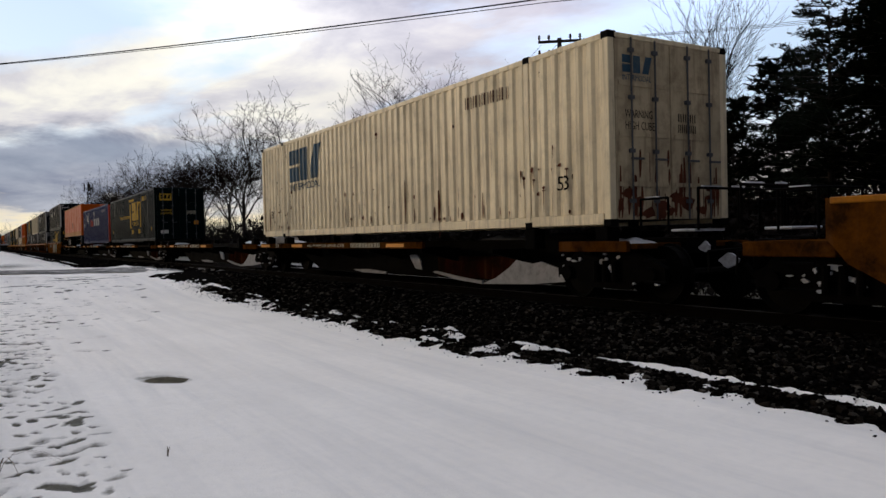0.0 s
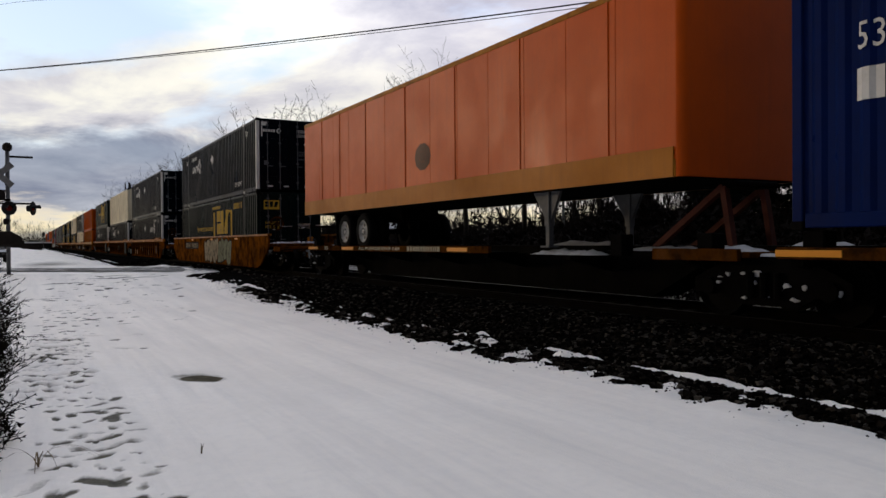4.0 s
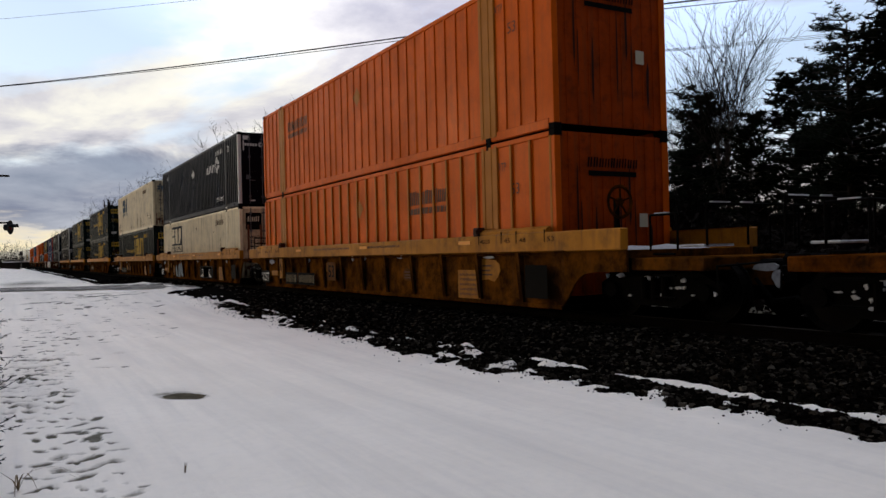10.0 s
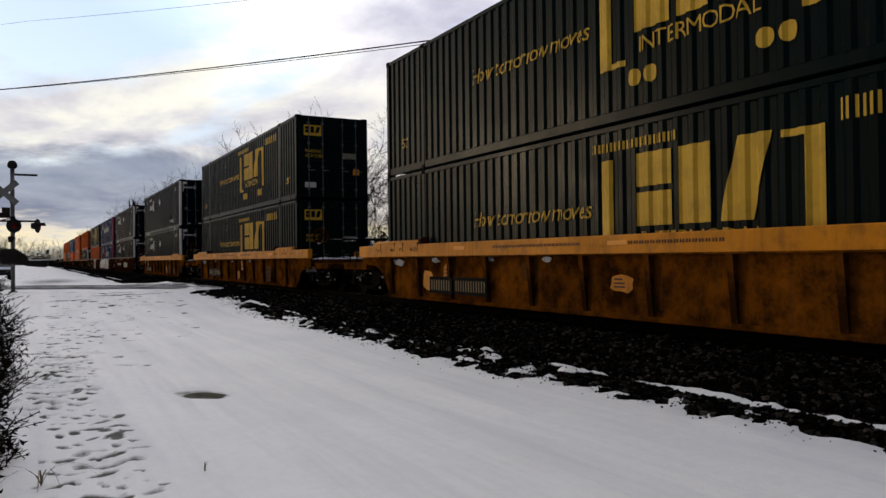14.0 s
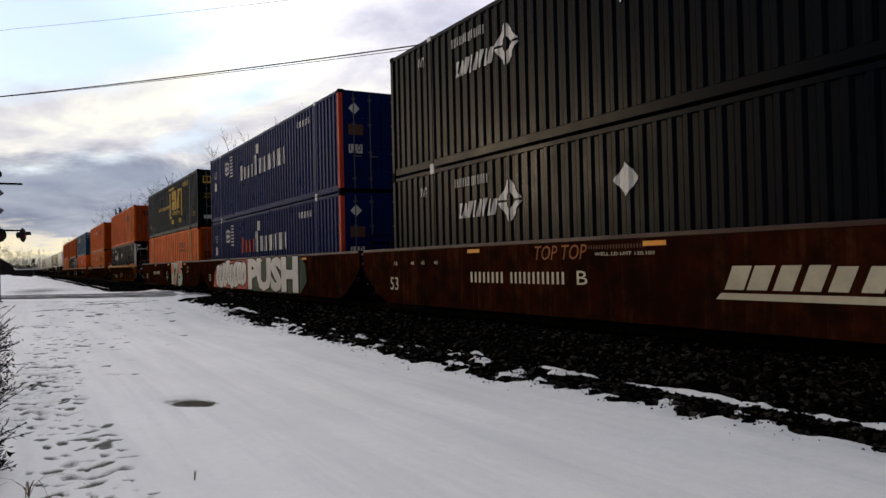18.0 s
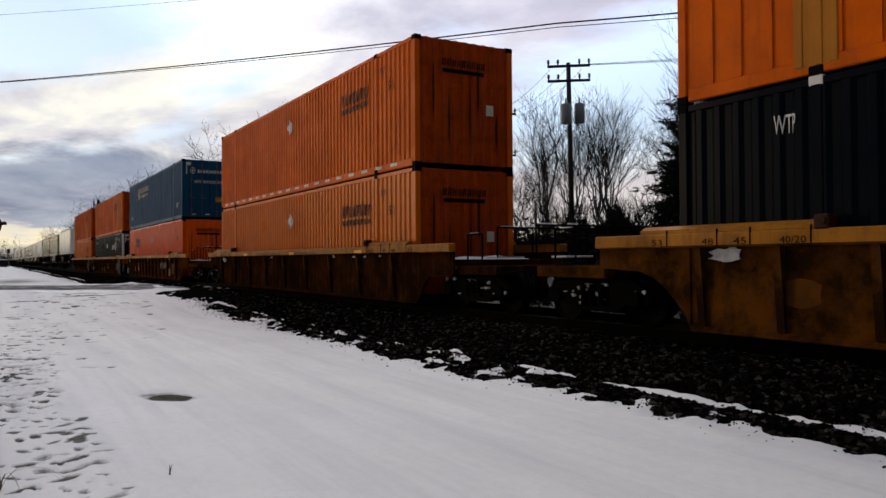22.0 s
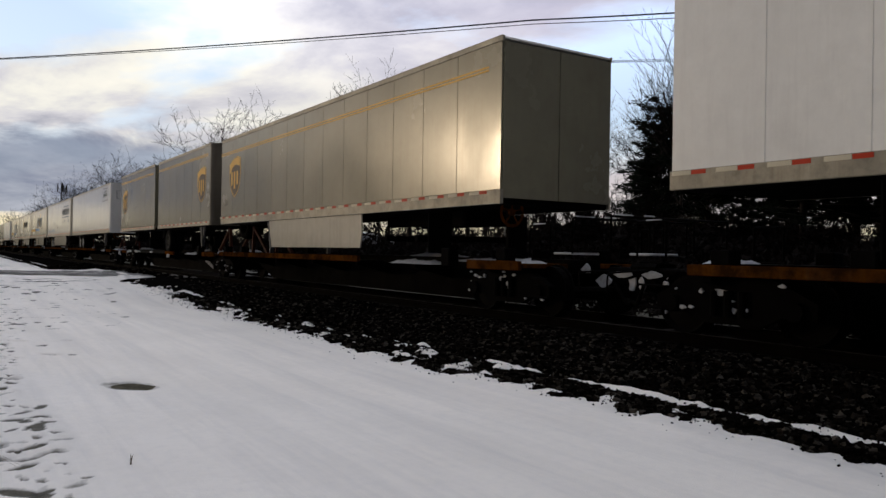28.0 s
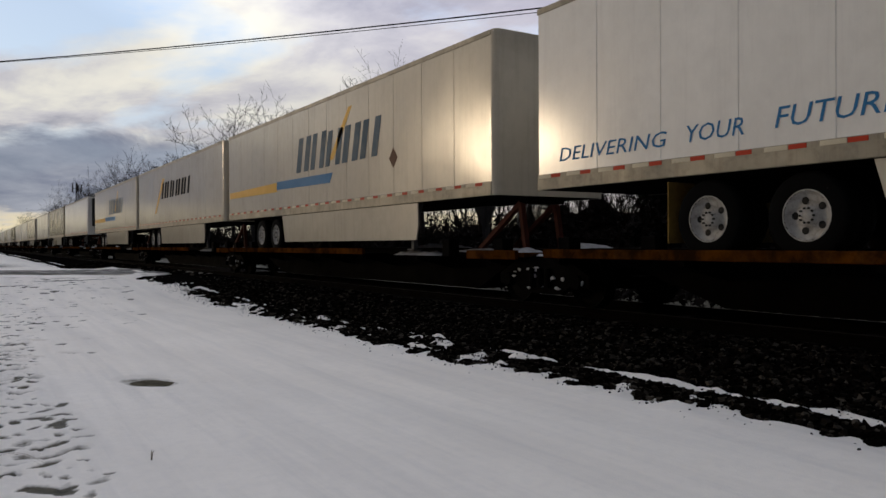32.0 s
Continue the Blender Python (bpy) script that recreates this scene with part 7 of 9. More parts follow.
    frame_lines = [rect(0, 0, 1, 0.03), rect(0, 0.97, 1, 1), rect(0, 0.03, 0.02, 0.97), rect(0.98, 0.03, 1, 0.97)]
    trailer(546.65, "trailer_white", axles=(11.06, 12.36), flap="flap_grey", label="clean white trailer with a framed green emblem",
            marks=[tmark(frame_lines, 2.58, 0.88, 1.95, 2.7, "black_mark", "emblem_frame", "thin black frame"),
                   ("emblem", side_mark(poly_bm([[(u, v * 0.5) for u, v in p] for p in slants(7, 2, 0.03)] + [rect(0.2, 0.6, 0.9, 0.66), rect(0.3, 0.74, 0.9, 0.8)], 1.3, 0.36), 2.4, 2.2, -1.3, None, 0.006).data("emblem", "green_mark"), None, "green brand bars"),
                   ("end_frame", end_mark(poly_bm(frame_lines, 1.4, 0.5), -0.95, 2.0, 0.0).data("end_frame", "black_mark"), None, "thin black frame"),
                   ("end_emblem", end_mark(poly_bm(slants(7, 2, 0.03), 0.9, 0.17), -0.7, 2.2, 0.0).data("end_emblem", "green_mark"), None, "green brand bars"),
                   ("end_code", end_mark(poly_bm(boxes(10), 0.8, 0.14), 0.25, 2.62, 0.0).data("end_code", "black_mark"), None, "black bars"),
                   ("air_coupling", Mesh().box(0.45, 0.53, -0.06, 0.0, 0.45, 0.55).box(0.62, 0.74, -0.08, 0.0, 0.38, 0.56, 0.02).box(0.82, 0.9, -0.06, 0.0, 0.42, 0.5).lathe([(0.0, -0.05), (0.07, -0.04), (0.075, 0.0)], (0.98, 0, 0.62), "y", 12).data("air_coupling", "lamp_black"), None, "black air couplings")])
    trailer(564.23, "trailer_white", front="trailer_cream", flap="flap_tan", skirt=(2.7, 10.6), label="white trailer with blue lines, brand bars and slogan",
            marks=[tmark(slants(10, 6, 0.01), 5.1, 0.95, 1.72, 2.25, "blue_mark", "brand_lettering", "blue brand bars"), tmark([rect(0, 0, 1, 1)], 4.2, 0.9, 2.36, 2.43, "blue_mark", "line", "blue line"), tmark([rect(0, 0, 1, 1)], 5.12, 0.9, 1.5, 1.57, "blue_mark", "line", "blue line"),
                   *[tmark([disc(0, 0, 1, 14)], y, y - 0.24, 1.08, 1.32, "blue_mark", "dot", "blue dot") for y in (5.1, 3.95, 3.6, 1.5, 1.15)],
                   twords("DELIVERING", 15.61, 13.44, 0.42, 0.63, "sky_mark", 0.2, "blue slanted word"), twords("YOUR", 13.11, 12.25, 0.43, 0.65, "sky_mark", 0.2, "blue slanted word"), twords("FUTURE", 11.84, 10.4, 0.45, 0.69, "sky_mark", 0.2, "blue slanted word"), tmark([DIAMOND], 8.7, 8.2, 0.55, 1.0, "black_mark", "placard", "diamond placard"), tmark([DIAMOND], 8.62, 8.28, 0.62, 0.93, "trailer_white", "placard", "", 0.01), twords("53'", 1.75, 1.5, 0.5, 0.7, "black_mark")])
    swoosh = lambda: [tmark(slants(5, 9, 0.05, 0.12), 9.6, 4.35, 1.15, 2.1, "blue_mark", "brand_lettering", "dark blue slanted brand shapes"),
                      tmark([[(0, 0.1), (0.55, 0.0), (0.55, 0.9), (0, 0.75)]], 16.0, 11.2, 0.72, 1.0, "gold_mark", "stripe", "gold stripe"), tmark([[(0, 0.2), (1, 0.0), (1.05, 0.8), (0, 0.95)]], 11.2, 7.05, 0.72, 1.02, "sky_mark", "stripe", "blue stripe"),
                      tmark([[(0, 0), (0.2, 0), (1, 1), (0.85, 1)]], 7.3, 5.9, 1.3, 2.5, "gold_mark", "streak", "slanted gold streak")]
    trailer(581.55, "trailer_cream", front="trailer_cream", skirt=(2.8, 10.7), label="cream trailer with dark blue slanted brand shapes and stripe", marks=swoosh() + [tmark([DIAMOND], 4.0, 3.6, 0.8, 1.25, "rust_mark", "placard", "placard")])
    trailer(598.35, "trailer_cream", front="trailer_cream", skirt=(2.8, 10.7), label="cream trailer with dark slanted brand shapes", marks=[tmark(slants(5, 9, 0.05, 0.12), 10.5, 4.9, 1.35, 2.1, "black_mark", "brand_lettering", "dark slanted brand shapes"), tmark([[(0, 0), (0.12, 0), (1, 1), (0.8, 1)]], 12.0, 9.8, 0.7, 2.3, "gold_mark", "streak", "gold streak")])
    trailer(615.3, "trailer_cream", front="trailer_cream", label="cream trailer with a dark front unit", skirt=(2.8, 10.7), dark_front=True, marks=swoosh())
    s = 635.5
    for k in range(15):
        spine_car(s - 0.4, "end" if k % 3 == 0 else "joint", "end" if k % 3 == 2 else "joint", "strut", "dark rusty spine car with trailer hitch", marks=False)
        trailer(s, ("trailer_white", "trailer_grey", "trailer_white", "trailer_cream", "trailer_white")[k % 5], dark_front=k % 4 == 0, label="plain dull trailer far down the train", skirt=(2.8, 10.7) if k % 2 else None)
        s += 17.3 if k % 3 != 2 else 20.4


# ---- the ground ----
def smooth(a, b, x):
    k = np.clip((x - a) / (b - a), 0, 1)
    return k * k * (3 - 2 * k)


def lattice(seed):
    return np.random.RandomState(seed).rand(256, 256)


LAT = [lattice(k) for k in range(4)]


def wave(x, y, size, k=0):
    """Smooth random heights from -1 to 1, of that size in metres."""
    u, v = np.asarray(x) / size + 1000.3, np.asarray(y) / size + 1000.7
    i, j = np.floor(u).astype(int), np.floor(v).astype(int)
    a, b = u - i, v - j
    a, b = a * a * (3 - 2 * a), b * b * (3 - 2 * b)
    q = LAT[k % 4]
    at = lambda p, r: q[(p + 17 * k) % 256, r % 256]
    return 2 * ((at(i, j) * (1 - a) + at(i + 1, j) * a) * (1 - b) + (at(i, j + 1) * (1 - a) + at(i + 1, j + 1) * a) * b) - 1


def road_off(x, y):
    """Distance from the middle of the road, which crosses the track askew."""
    return (y - (38.5 - 0.55 * x)) / 1.141


rs = np.random.RandomState(5)
PRINTS = []


def tread(n, y0, y1, lo, hi, gap, deep, dirt):
    """Boot prints that keep clear of one another, in a band whose edges run from lo to hi."""
    for k in range(n):
        y = y0 + (y1 - y0) * rs.rand()
        f = (y - y0) / (y1 - y0)
        a, b = lo[0] + (lo[1] - lo[0]) * f, hi[0] + (hi[1] - hi[0]) * f
        x = a + (b - a) * rs.rand()
        if all(abs(x - p[0]) > gap * 0.55 or abs(y - p[1]) > gap * 1.5 for p in PRINTS[-260:]):
            PRINTS.append((x, y, rs.normal(0.2, 0.8), (0.026 + 0.042 * rs.rand() ** 1.5) * (1 + 0.035 * max(0, y - 8)), deep * (0.3 + 0.9 * rs.rand()), dirt * rs.rand(), 1.2 + 1.6 * rs.rand()))


tread(380, 4.4, 8.2, (-0.05, 0.12), (0.78, 0.75), 0.15, 0.018, 1.0)     # a trodden path beside the bushes
tread(380, 8.2, 13.5, (-0.25, 0.0), (0.55, 0.85), 0.15, 0.036, 1.0)
tread(420, 13.5, 21.0, (0.05, 0.4), (1.0, 1.7), 0.24, 0.036, 1.3)
tread(60, 11.5, 13.5, (0.8, 0.9), (1.5, 2.0), 0.4, 0.034, 1.2)
tread(200, 15.5, 20.0, (1.0, 1.5), (2.9, 3.8), 0.34, 0.036, 1.3)
tread(520, 20.0, 31.0, (0.4, 0.6), (3.6, 4.9), 0.42, 0.05, 1.6)
PR = np.array(PRINTS)


def ground_at(x, y):
    """Height and wear of the snow."""
    z = 0.018 * wave(x, y, 2.2, 0) + 0.008 * wave(x, y, 0.6, 1) + 0.004 * wave(x, y, 0.22, 2)
    z = z + 0.36 * (1 - smooth(4.2, 14.0, np.abs(road_off(x, y)))) * (1 - smooth(40, 90, np.abs(x)))
    z = z + 1.15 * smooth(13.5, 34.0, x)
    z = z - 0.07 * smooth(6.9, 7.6, x) * (1 - smooth(10.8, 11.5, x))
    z = z + smooth(4.7, 5.3, x) * (1 - smooth(6.35, 6.6, x)) * (0.016 * wave(x, y, 0.5, 3) + 0.018 * wave(x, y, 0.2, 0) + 0.012 * wave(x, y, 0.1, 1))
    d = XC - x
    line = np.exp(-((d - 3.03 - 0.03 * wave(0 * x, y, 1.7, 2) - 0.02 * wave(x, y, 0.35, 3)) / 0.06) ** 2)
    z = z + line * np.clip(0.068 + 0.03 * wave(x, y, 0.5, 1) + 0.02 * wave(x, y, 0.12, 2) - smooth(5.6, 7.2, y) * (0.045 - 0.05 * wave(0 * x, y, 0.8, 0)), 0, 1)
    z = z + 0.11 * np.clip(0.8 * wave(x, y * 0.35, 0.3, 2) + 0.9 * wave(x, y * 0.4, 0.12, 1) - 0.1, 0, 0.8) * smooth(5.2, 5.45, x) * (1 - smooth(5.95, 6.1, x)) * smooth(6.4, 7.6, y) * (1 - smooth(30, 34, y))
    w = 0.05 + 0.0 * x
    for c, wd in ((2.35, 0.3), (3.05, 0.22), (3.75, 0.3), (4.5, 0.22)):     # old wheel tracks
        rut = np.exp(-((x - c - 0.10 * (y - 8) * 0.12 - 0.08 * wave(0 * x, y, 3.0, 3)) / wd) ** 2)
        z = z - 0.016 * rut * smooth(0, 3, y)
    close = (PR[:, 0] > np.min(x) - 0.4) & (PR[:, 0] < np.max(x) + 0.4) & (PR[:, 1] > np.min(y) - 0.4) & (PR[:, 1] < np.max(y) + 0.4)
    for px, py, a, rad, deep, dirt, ratio in PR[close]:
        near = (np.abs(x - px) < 0.34) & (np.abs(y - py) < 0.34)
        if not near.any():
            continue
        dx, dy = x[near] - px, y[near] - py
        c, s = math.cos(a), math.sin(a)
        q = ((dx * c + dy * s) / rad) ** 2 + ((dy * c - dx * s) / (rad * ratio)) ** 2
        q = q * (1 + 0.5 * wave(x[near], y[near], 0.07, 3) + 0.35 * wave(x[near], y[near], 0.035, 1))
        z[near] += 0.3 * deep * np.exp(-(np.sqrt(q) - 1.5) ** 2 * 4) - 1.05 * deep * np.exp(-q * q * 0.8)
        # Soil showing in the print; its darkening also stands in for relief shade.
        w[near] += (0.5 + 0.6 * dirt) * np.exp(-q * q * 0.7)
    q = ((x - 1.68 + 0.25 * (y - 8.85)) / 0.28) ** 2 + ((y - 8.85) / 0.40) ** 2
    q = q * (1 + 0.25 * wave(x, y, 0.2, 1))
    z = z - 0.036 * np.exp(-(q * 0.9) ** 3)
    w = w + 0.7 * np.exp(-(q * 1.05) ** 4)
    lane = 0.32 + 0.05 * np.sin(y * 0.7) + 0.02 * np.clip(y - 12, 0, 20)
    w = w + 0.27 * np.exp(-((x - lane) / (0.32 + 0.02 * np.clip(y - 8, 0, 20))) ** 2) * smooth(3.8, 4.6, y) * (1 - smooth(22, 30, y)) * (0.5 + 0.45 * wave(x, y, 0.35, 1) + 0.45 * wave(x, y, 0.1, 3))
    w = w + 0.22 * smooth(17, 22, y) * (1 - smooth(31, 34, y)) * (1 - smooth(4.5, 6, x)) * smooth(0.1, 0.5, x) * np.clip(wave(x, y, 0.8, 2) + 0.3 * wave(x, y, 0.3, 0), 0, 1)
    for cx, cy, rx, ry in ((1.25, 28.0, 0.9, 0.22), (2.9, 29.2, 1.6, 0.3), (0.5, 23.5, 0.5, 0.12), (1.5, 47.5, 2.4, 2.0), (3.8, 53.0, 2.2, 3.0), (0.2, 60.0, 2.0, 4.0), (5.0, 46.5, 1.3, 1.6), (1.8, 68.0, 2.2, 5.0)):   # thawed patches by the road
        w = w + 0.75 * np.exp(-(((x - cx) / rx) ** 2 + ((y - cy) / ry) ** 2))
    w = w + 0.62 * np.exp(-((road_off(x, y) - 5.6) / 1.5) ** 2) * (0.55 + 0.5 * wave(x, y, 1.1, 2)) + 0.5 * np.exp(-((road_off(x, y) + 5.2) / 1.0) ** 2) * (0.5 + 0.6 * wave(x, y, 0.8, 1))
    w = w + 0.16 * smooth(4.9, 5.5, x) * (1 - smooth(6.6, 7, x)) + 1.0 * smooth(6.7, 7.2, x) * (1 - smooth(34, 44, x) * (1 - smooth(60, 120, y))) + 0.30 * smooth(50, 58, y) * (0.4 + 0.8 * wave(x, y, 5, 0))
    w = w + 0.45 * smooth(20, 26, x) * (0.7 + 0.6 * wave(x, y, 4, 1))
    return z, w


def axis_steps(fine_lo, fine_hi, step, far):
    mid = list(np.arange(fine_lo, fine_hi, step))
    p, d, up_ = fine_hi, step, []
    while p < far:
        up_.append(p)
        d *= 1.16
        p += d
    down, p, d = [], fine_lo, step
    while p > -far:
        d *= 1.16
        p -= d
        down.append(p)
    return np.array(down[::-1] + mid + up_ + [far])


def build_ground():
    xs, ys = axis_steps(-0.4, 1.7, 0.028, 3000), axis_steps(4.2, 14.0, 0.045, 3000)
    xs = np.concatenate([xs[xs < 1.7], np.arange(1.7, 6.8, 0.06), xs[xs > 6.8]])
    ys = np.concatenate([ys[ys < 14.0], np.arange(14.0, 33.0, 0.085), ys[ys > 33.0]])
    X, Y = np.meshgrid(xs, ys)
    z, w = ground_at(X.ravel(), Y.ravel())
    far = np.hypot(X.ravel(), Y.ravel())
    z = z * (1 - smooth(250, 600, far))
    nx, ny = len(xs), len(ys)
    idx = np.arange(nx * ny).reshape(ny, nx)
    faces = np.stack([idx[:-1, :-1], idx[:-1, 1:], idx[1:, 1:], idx[1:, :-1]], -1).reshape(-1, 4)
    me = bpy.data.meshes.new("ground")
    me.from_pydata(np.stack([X.ravel(), Y.ravel(), z], -1).tolist(), [], faces.tolist())
    me.materials.append(M["ground"])
    me.polygons.foreach_set("use_smooth", [True] * len(me.polygons))
    att = me.attributes.new("wear", "FLOAT", "POINT")
    att.data.foreach_set("value", w.astype(np.float32))
    me.update()
    tagged(new("ground", me), "trodden snow with footprints, ruts and thawed soil patches", "snow ground", kind="structure")


def bed_at(x, y):
    """Height of the ballast; its ragged edge dips under the snow."""
    d = np.abs(x - XC)
    d = d + 0.17 * np.clip(6.2 - y, 0, 3) * smooth(3.15, 3.5, d)
    ragged = smooth(3.2, 3.45, d)
    d = d + (0.02 + 0.03 * ragged) * wave(x, y, 0.9, 0) + 0.02 * wave(x, y, 0.3, 1) + 0.025 * wave(x, y * 0.5, 0.13, 2) + 0.06 * ragged * wave(x, y, 2.3, 3)
    z = np.interp(d, [0, 1.35, 1.75, 2.5, 2.90, 2.95, 3.08, 3.13, 3.3, 3.6, 3.85, 4.1, 5.0], [0.29, 0.29, 0.27, 0.12, 0.05, -0.06, -0.06, 0.02, 0.045, 0.02, -0.01, -0.06, -0.2])
    z = z + smooth(2.85, 2.95, d) * (1 - smooth(3.05, 3.15, d)) * smooth(6.8, 8.2, y) * (0.05 + 0.04 * wave(x, y, 0.8, 3))
    return z + 0.022 * wave(x, y, 0.16, 2) + 0.02 * ragged * smooth(6.0, 8.0, y) * wave(x, y * 0.35, 0.24, 1) + 0.3 * np.clip(1 - np.abs(road_off(x, y)) / 14, 0, 1) * (d > 2) * 0.9


def build_bed():
    xs = np.concatenate([np.arange(5.0, 7.0, 0.05), np.arange(7.0, 7.4, 0.1), np.arange(7.4, 11.0, 0.2), np.arange(11.0, 13.7, 0.12)])
    ys = np.concatenate([np.arange(-60, 0, 1.5), np.arange(0, 20, 0.07), np.arange(20, 26, 0.12), np.arange(26, 60, 0.5), np.arange(60, 760, 6.0)])
    X, Y = np.meshgrid(xs, ys)
    z = bed_at(X.ravel(), Y.ravel())
    idx = np.arange(len(xs) * len(ys)).reshape(len(ys), len(xs))
    faces = np.stack([idx[:-1, :-1], idx[:-1, 1:], idx[1:, 1:], idx[1:, :-1]], -1).reshape(-1, 4)
    me = bpy.data.meshes.new("ballast_bed")
    me.from_pydata(np.stack([X.ravel(), Y.ravel(), z], -1).tolist(), [], faces.tolist())
    me.materials.append(M["bed"])
    me.update()
    tagged(new("ballast_bed", me), "dark crushed-stone ballast bed with a snow-streaked edge", "ballast", kind="structure")


def build_stones():
    r = np.random.RandomState(9)

    def scatter(n, x0, x1, y0, y1, size, keep):
        x, y = x0 + (x1 - x0) * r.rand(n), y0 + (y1 - y0) * r.rand(n)
        z = bed_at(x, y)
        gz, _ = ground_at(x, y)
        ok = keep(x, y, z, gz)
        x, y, z = x[ok], y[ok], np.maximum(z, gz)[ok]
        s = size * (0.55 + 0.9 * r.rand(len(x)) ** 2)
        return x, y, z, s
    parts_ = [scatter(30000, 5.2, 8.2, 1.5, 14, 0.027, lambda x, y, z, gz: z > gz - 0.012),
              scatter(13000, 5.2, 8.2, 14, 28, 0.034, lambda x, y, z, gz: z > gz - 0.01),
              scatter(2600, 5.2, 8.2, 28, 60, 0.06, lambda x, y, z, gz: z > gz),
              scatter(46000, 4.75, 6.35, 2.2, 26, 0.009, lambda x, y, z, gz: r.rand(len(x)) < 0.75 * np.exp(-np.abs(x - (XC - 3.62 + 0.17 * np.clip(6.2 - y, 0, 3))) / 0.14) * (0.35 + 0.65 * (wave(x, y, 0.7, 2) > -0.1)))]
    x, y, z, s = (np.concatenate([p[k] for p in parts_]) for k in range(4))
    n = len(x)
    base = np.array([(-1, -1, -1), (1, -1, -1), (1, 1, -1), (-1, 1, -1), (-1, -1, 1), (1, -1, 1), (1, 1, 1), (-1, 1, 1)], float) * (1, 1, 0.75)
    v = base[None] * (0.55 + 0.5 * r.rand(n, 8, 3))
    a = r.rand(n) * 6.28
    c, q = np.cos(a)[:, None], np.sin(a)[:, None]
    v = np.stack([v[..., 0] * c - v[..., 1] * q, v[..., 0] * q + v[..., 1] * c, v[..., 2]], -1)
    b = r.normal(0, 0.5, n)
    c, q = np.cos(b)[:, None], np.sin(b)[:, None]
    v = np.stack([v[..., 0], v[..., 1] * c - v[..., 2] * q, v[..., 1] * q + v[..., 2] * c], -1)
    v = v * s[:, None, None] + np.stack([x, y, z + s * 0.3], -1)[:, None]
    f = np.array([(3, 2, 1, 0), (4, 5, 6, 7), (0, 1, 5, 4), (1, 2, 6, 5), (2, 3, 7, 6), (3, 0, 4, 7)])
    faces = (f[None] + 8 * np.arange(n)[:, None, None]).reshape(-1, 4)
    me = bpy.data.meshes.new("ballast_stones")
    me.from_pydata(v.reshape(-1, 3).tolist(), [], faces.tolist())
    me.materials.append(M["stone"])
    me.update()
    tagged(new("ballast_stones", me), "loose dark grey ballast stones on the bank", "gravel", kind="stuff")


def build_track():
    for x in (XC - 0.755, XC + 0.755):
        rail = thing("rail", "worn dark steel rail with a dull head", "rail", group="rails of the track", kind="structure")
        prof = [(-0.075, 0.285), (0.075, 0.285), (0.075, 0.297), (0.012, 0.315), (0.012, 0.415), (0.036, 0.425), (0.036, 0.456), (-0.036, 0.456), (-0.036, 0.425), (-0.012, 0.415), (-0.012, 0.315), (-0.075, 0.297)]
        part("rail_web", Mesh().prism([(x + a, z) for a, z in prof], "y", -60, 760), "rail", rail)
        part("rail_head", Mesh().prism([(x - 0.03, 0.456), (x + 0.03, 0.456), (x + 0.024, RZ), (x - 0.024, RZ)], "y", -60, 760), "rail_top", rail, "narrow worn running surface")
    bed = thing("track_ties", "weathered dark wooden ties half sunk in ballast", "railway ties", kind="structure")
    for k in range(110):
        tie = part("tie", stored("tie", lambda: Mesh().box(-1.3, 1.3, -0.115, 0.115, 0.11, 0.285, 0.012).data("tie", "tie")), None, bed)
        tie.matrix_local = pose(XC + random.uniform(-0.03, 0.03), 0.3 + k * 0.5, random.uniform(0.01, 0.03), 0, 0, random.uniform(-0.8, 0.8))
    far = Mesh()
    for k in range(500):
        y = 55.4 + k * 0.5
        far.box(XC - 1.3, XC + 1.3, y - 0.11, y + 0.11, 0.13, 0.31)
    for k in range(60):
        far.box(XC - 1.3, XC + 1.3, -0.2 - k * 0.5 - 0.11, -0.2 - k * 0.5 + 0.11, 0.13, 0.31)
    tagged(part("far_ties", far, "tie", bed), kind="stuff")


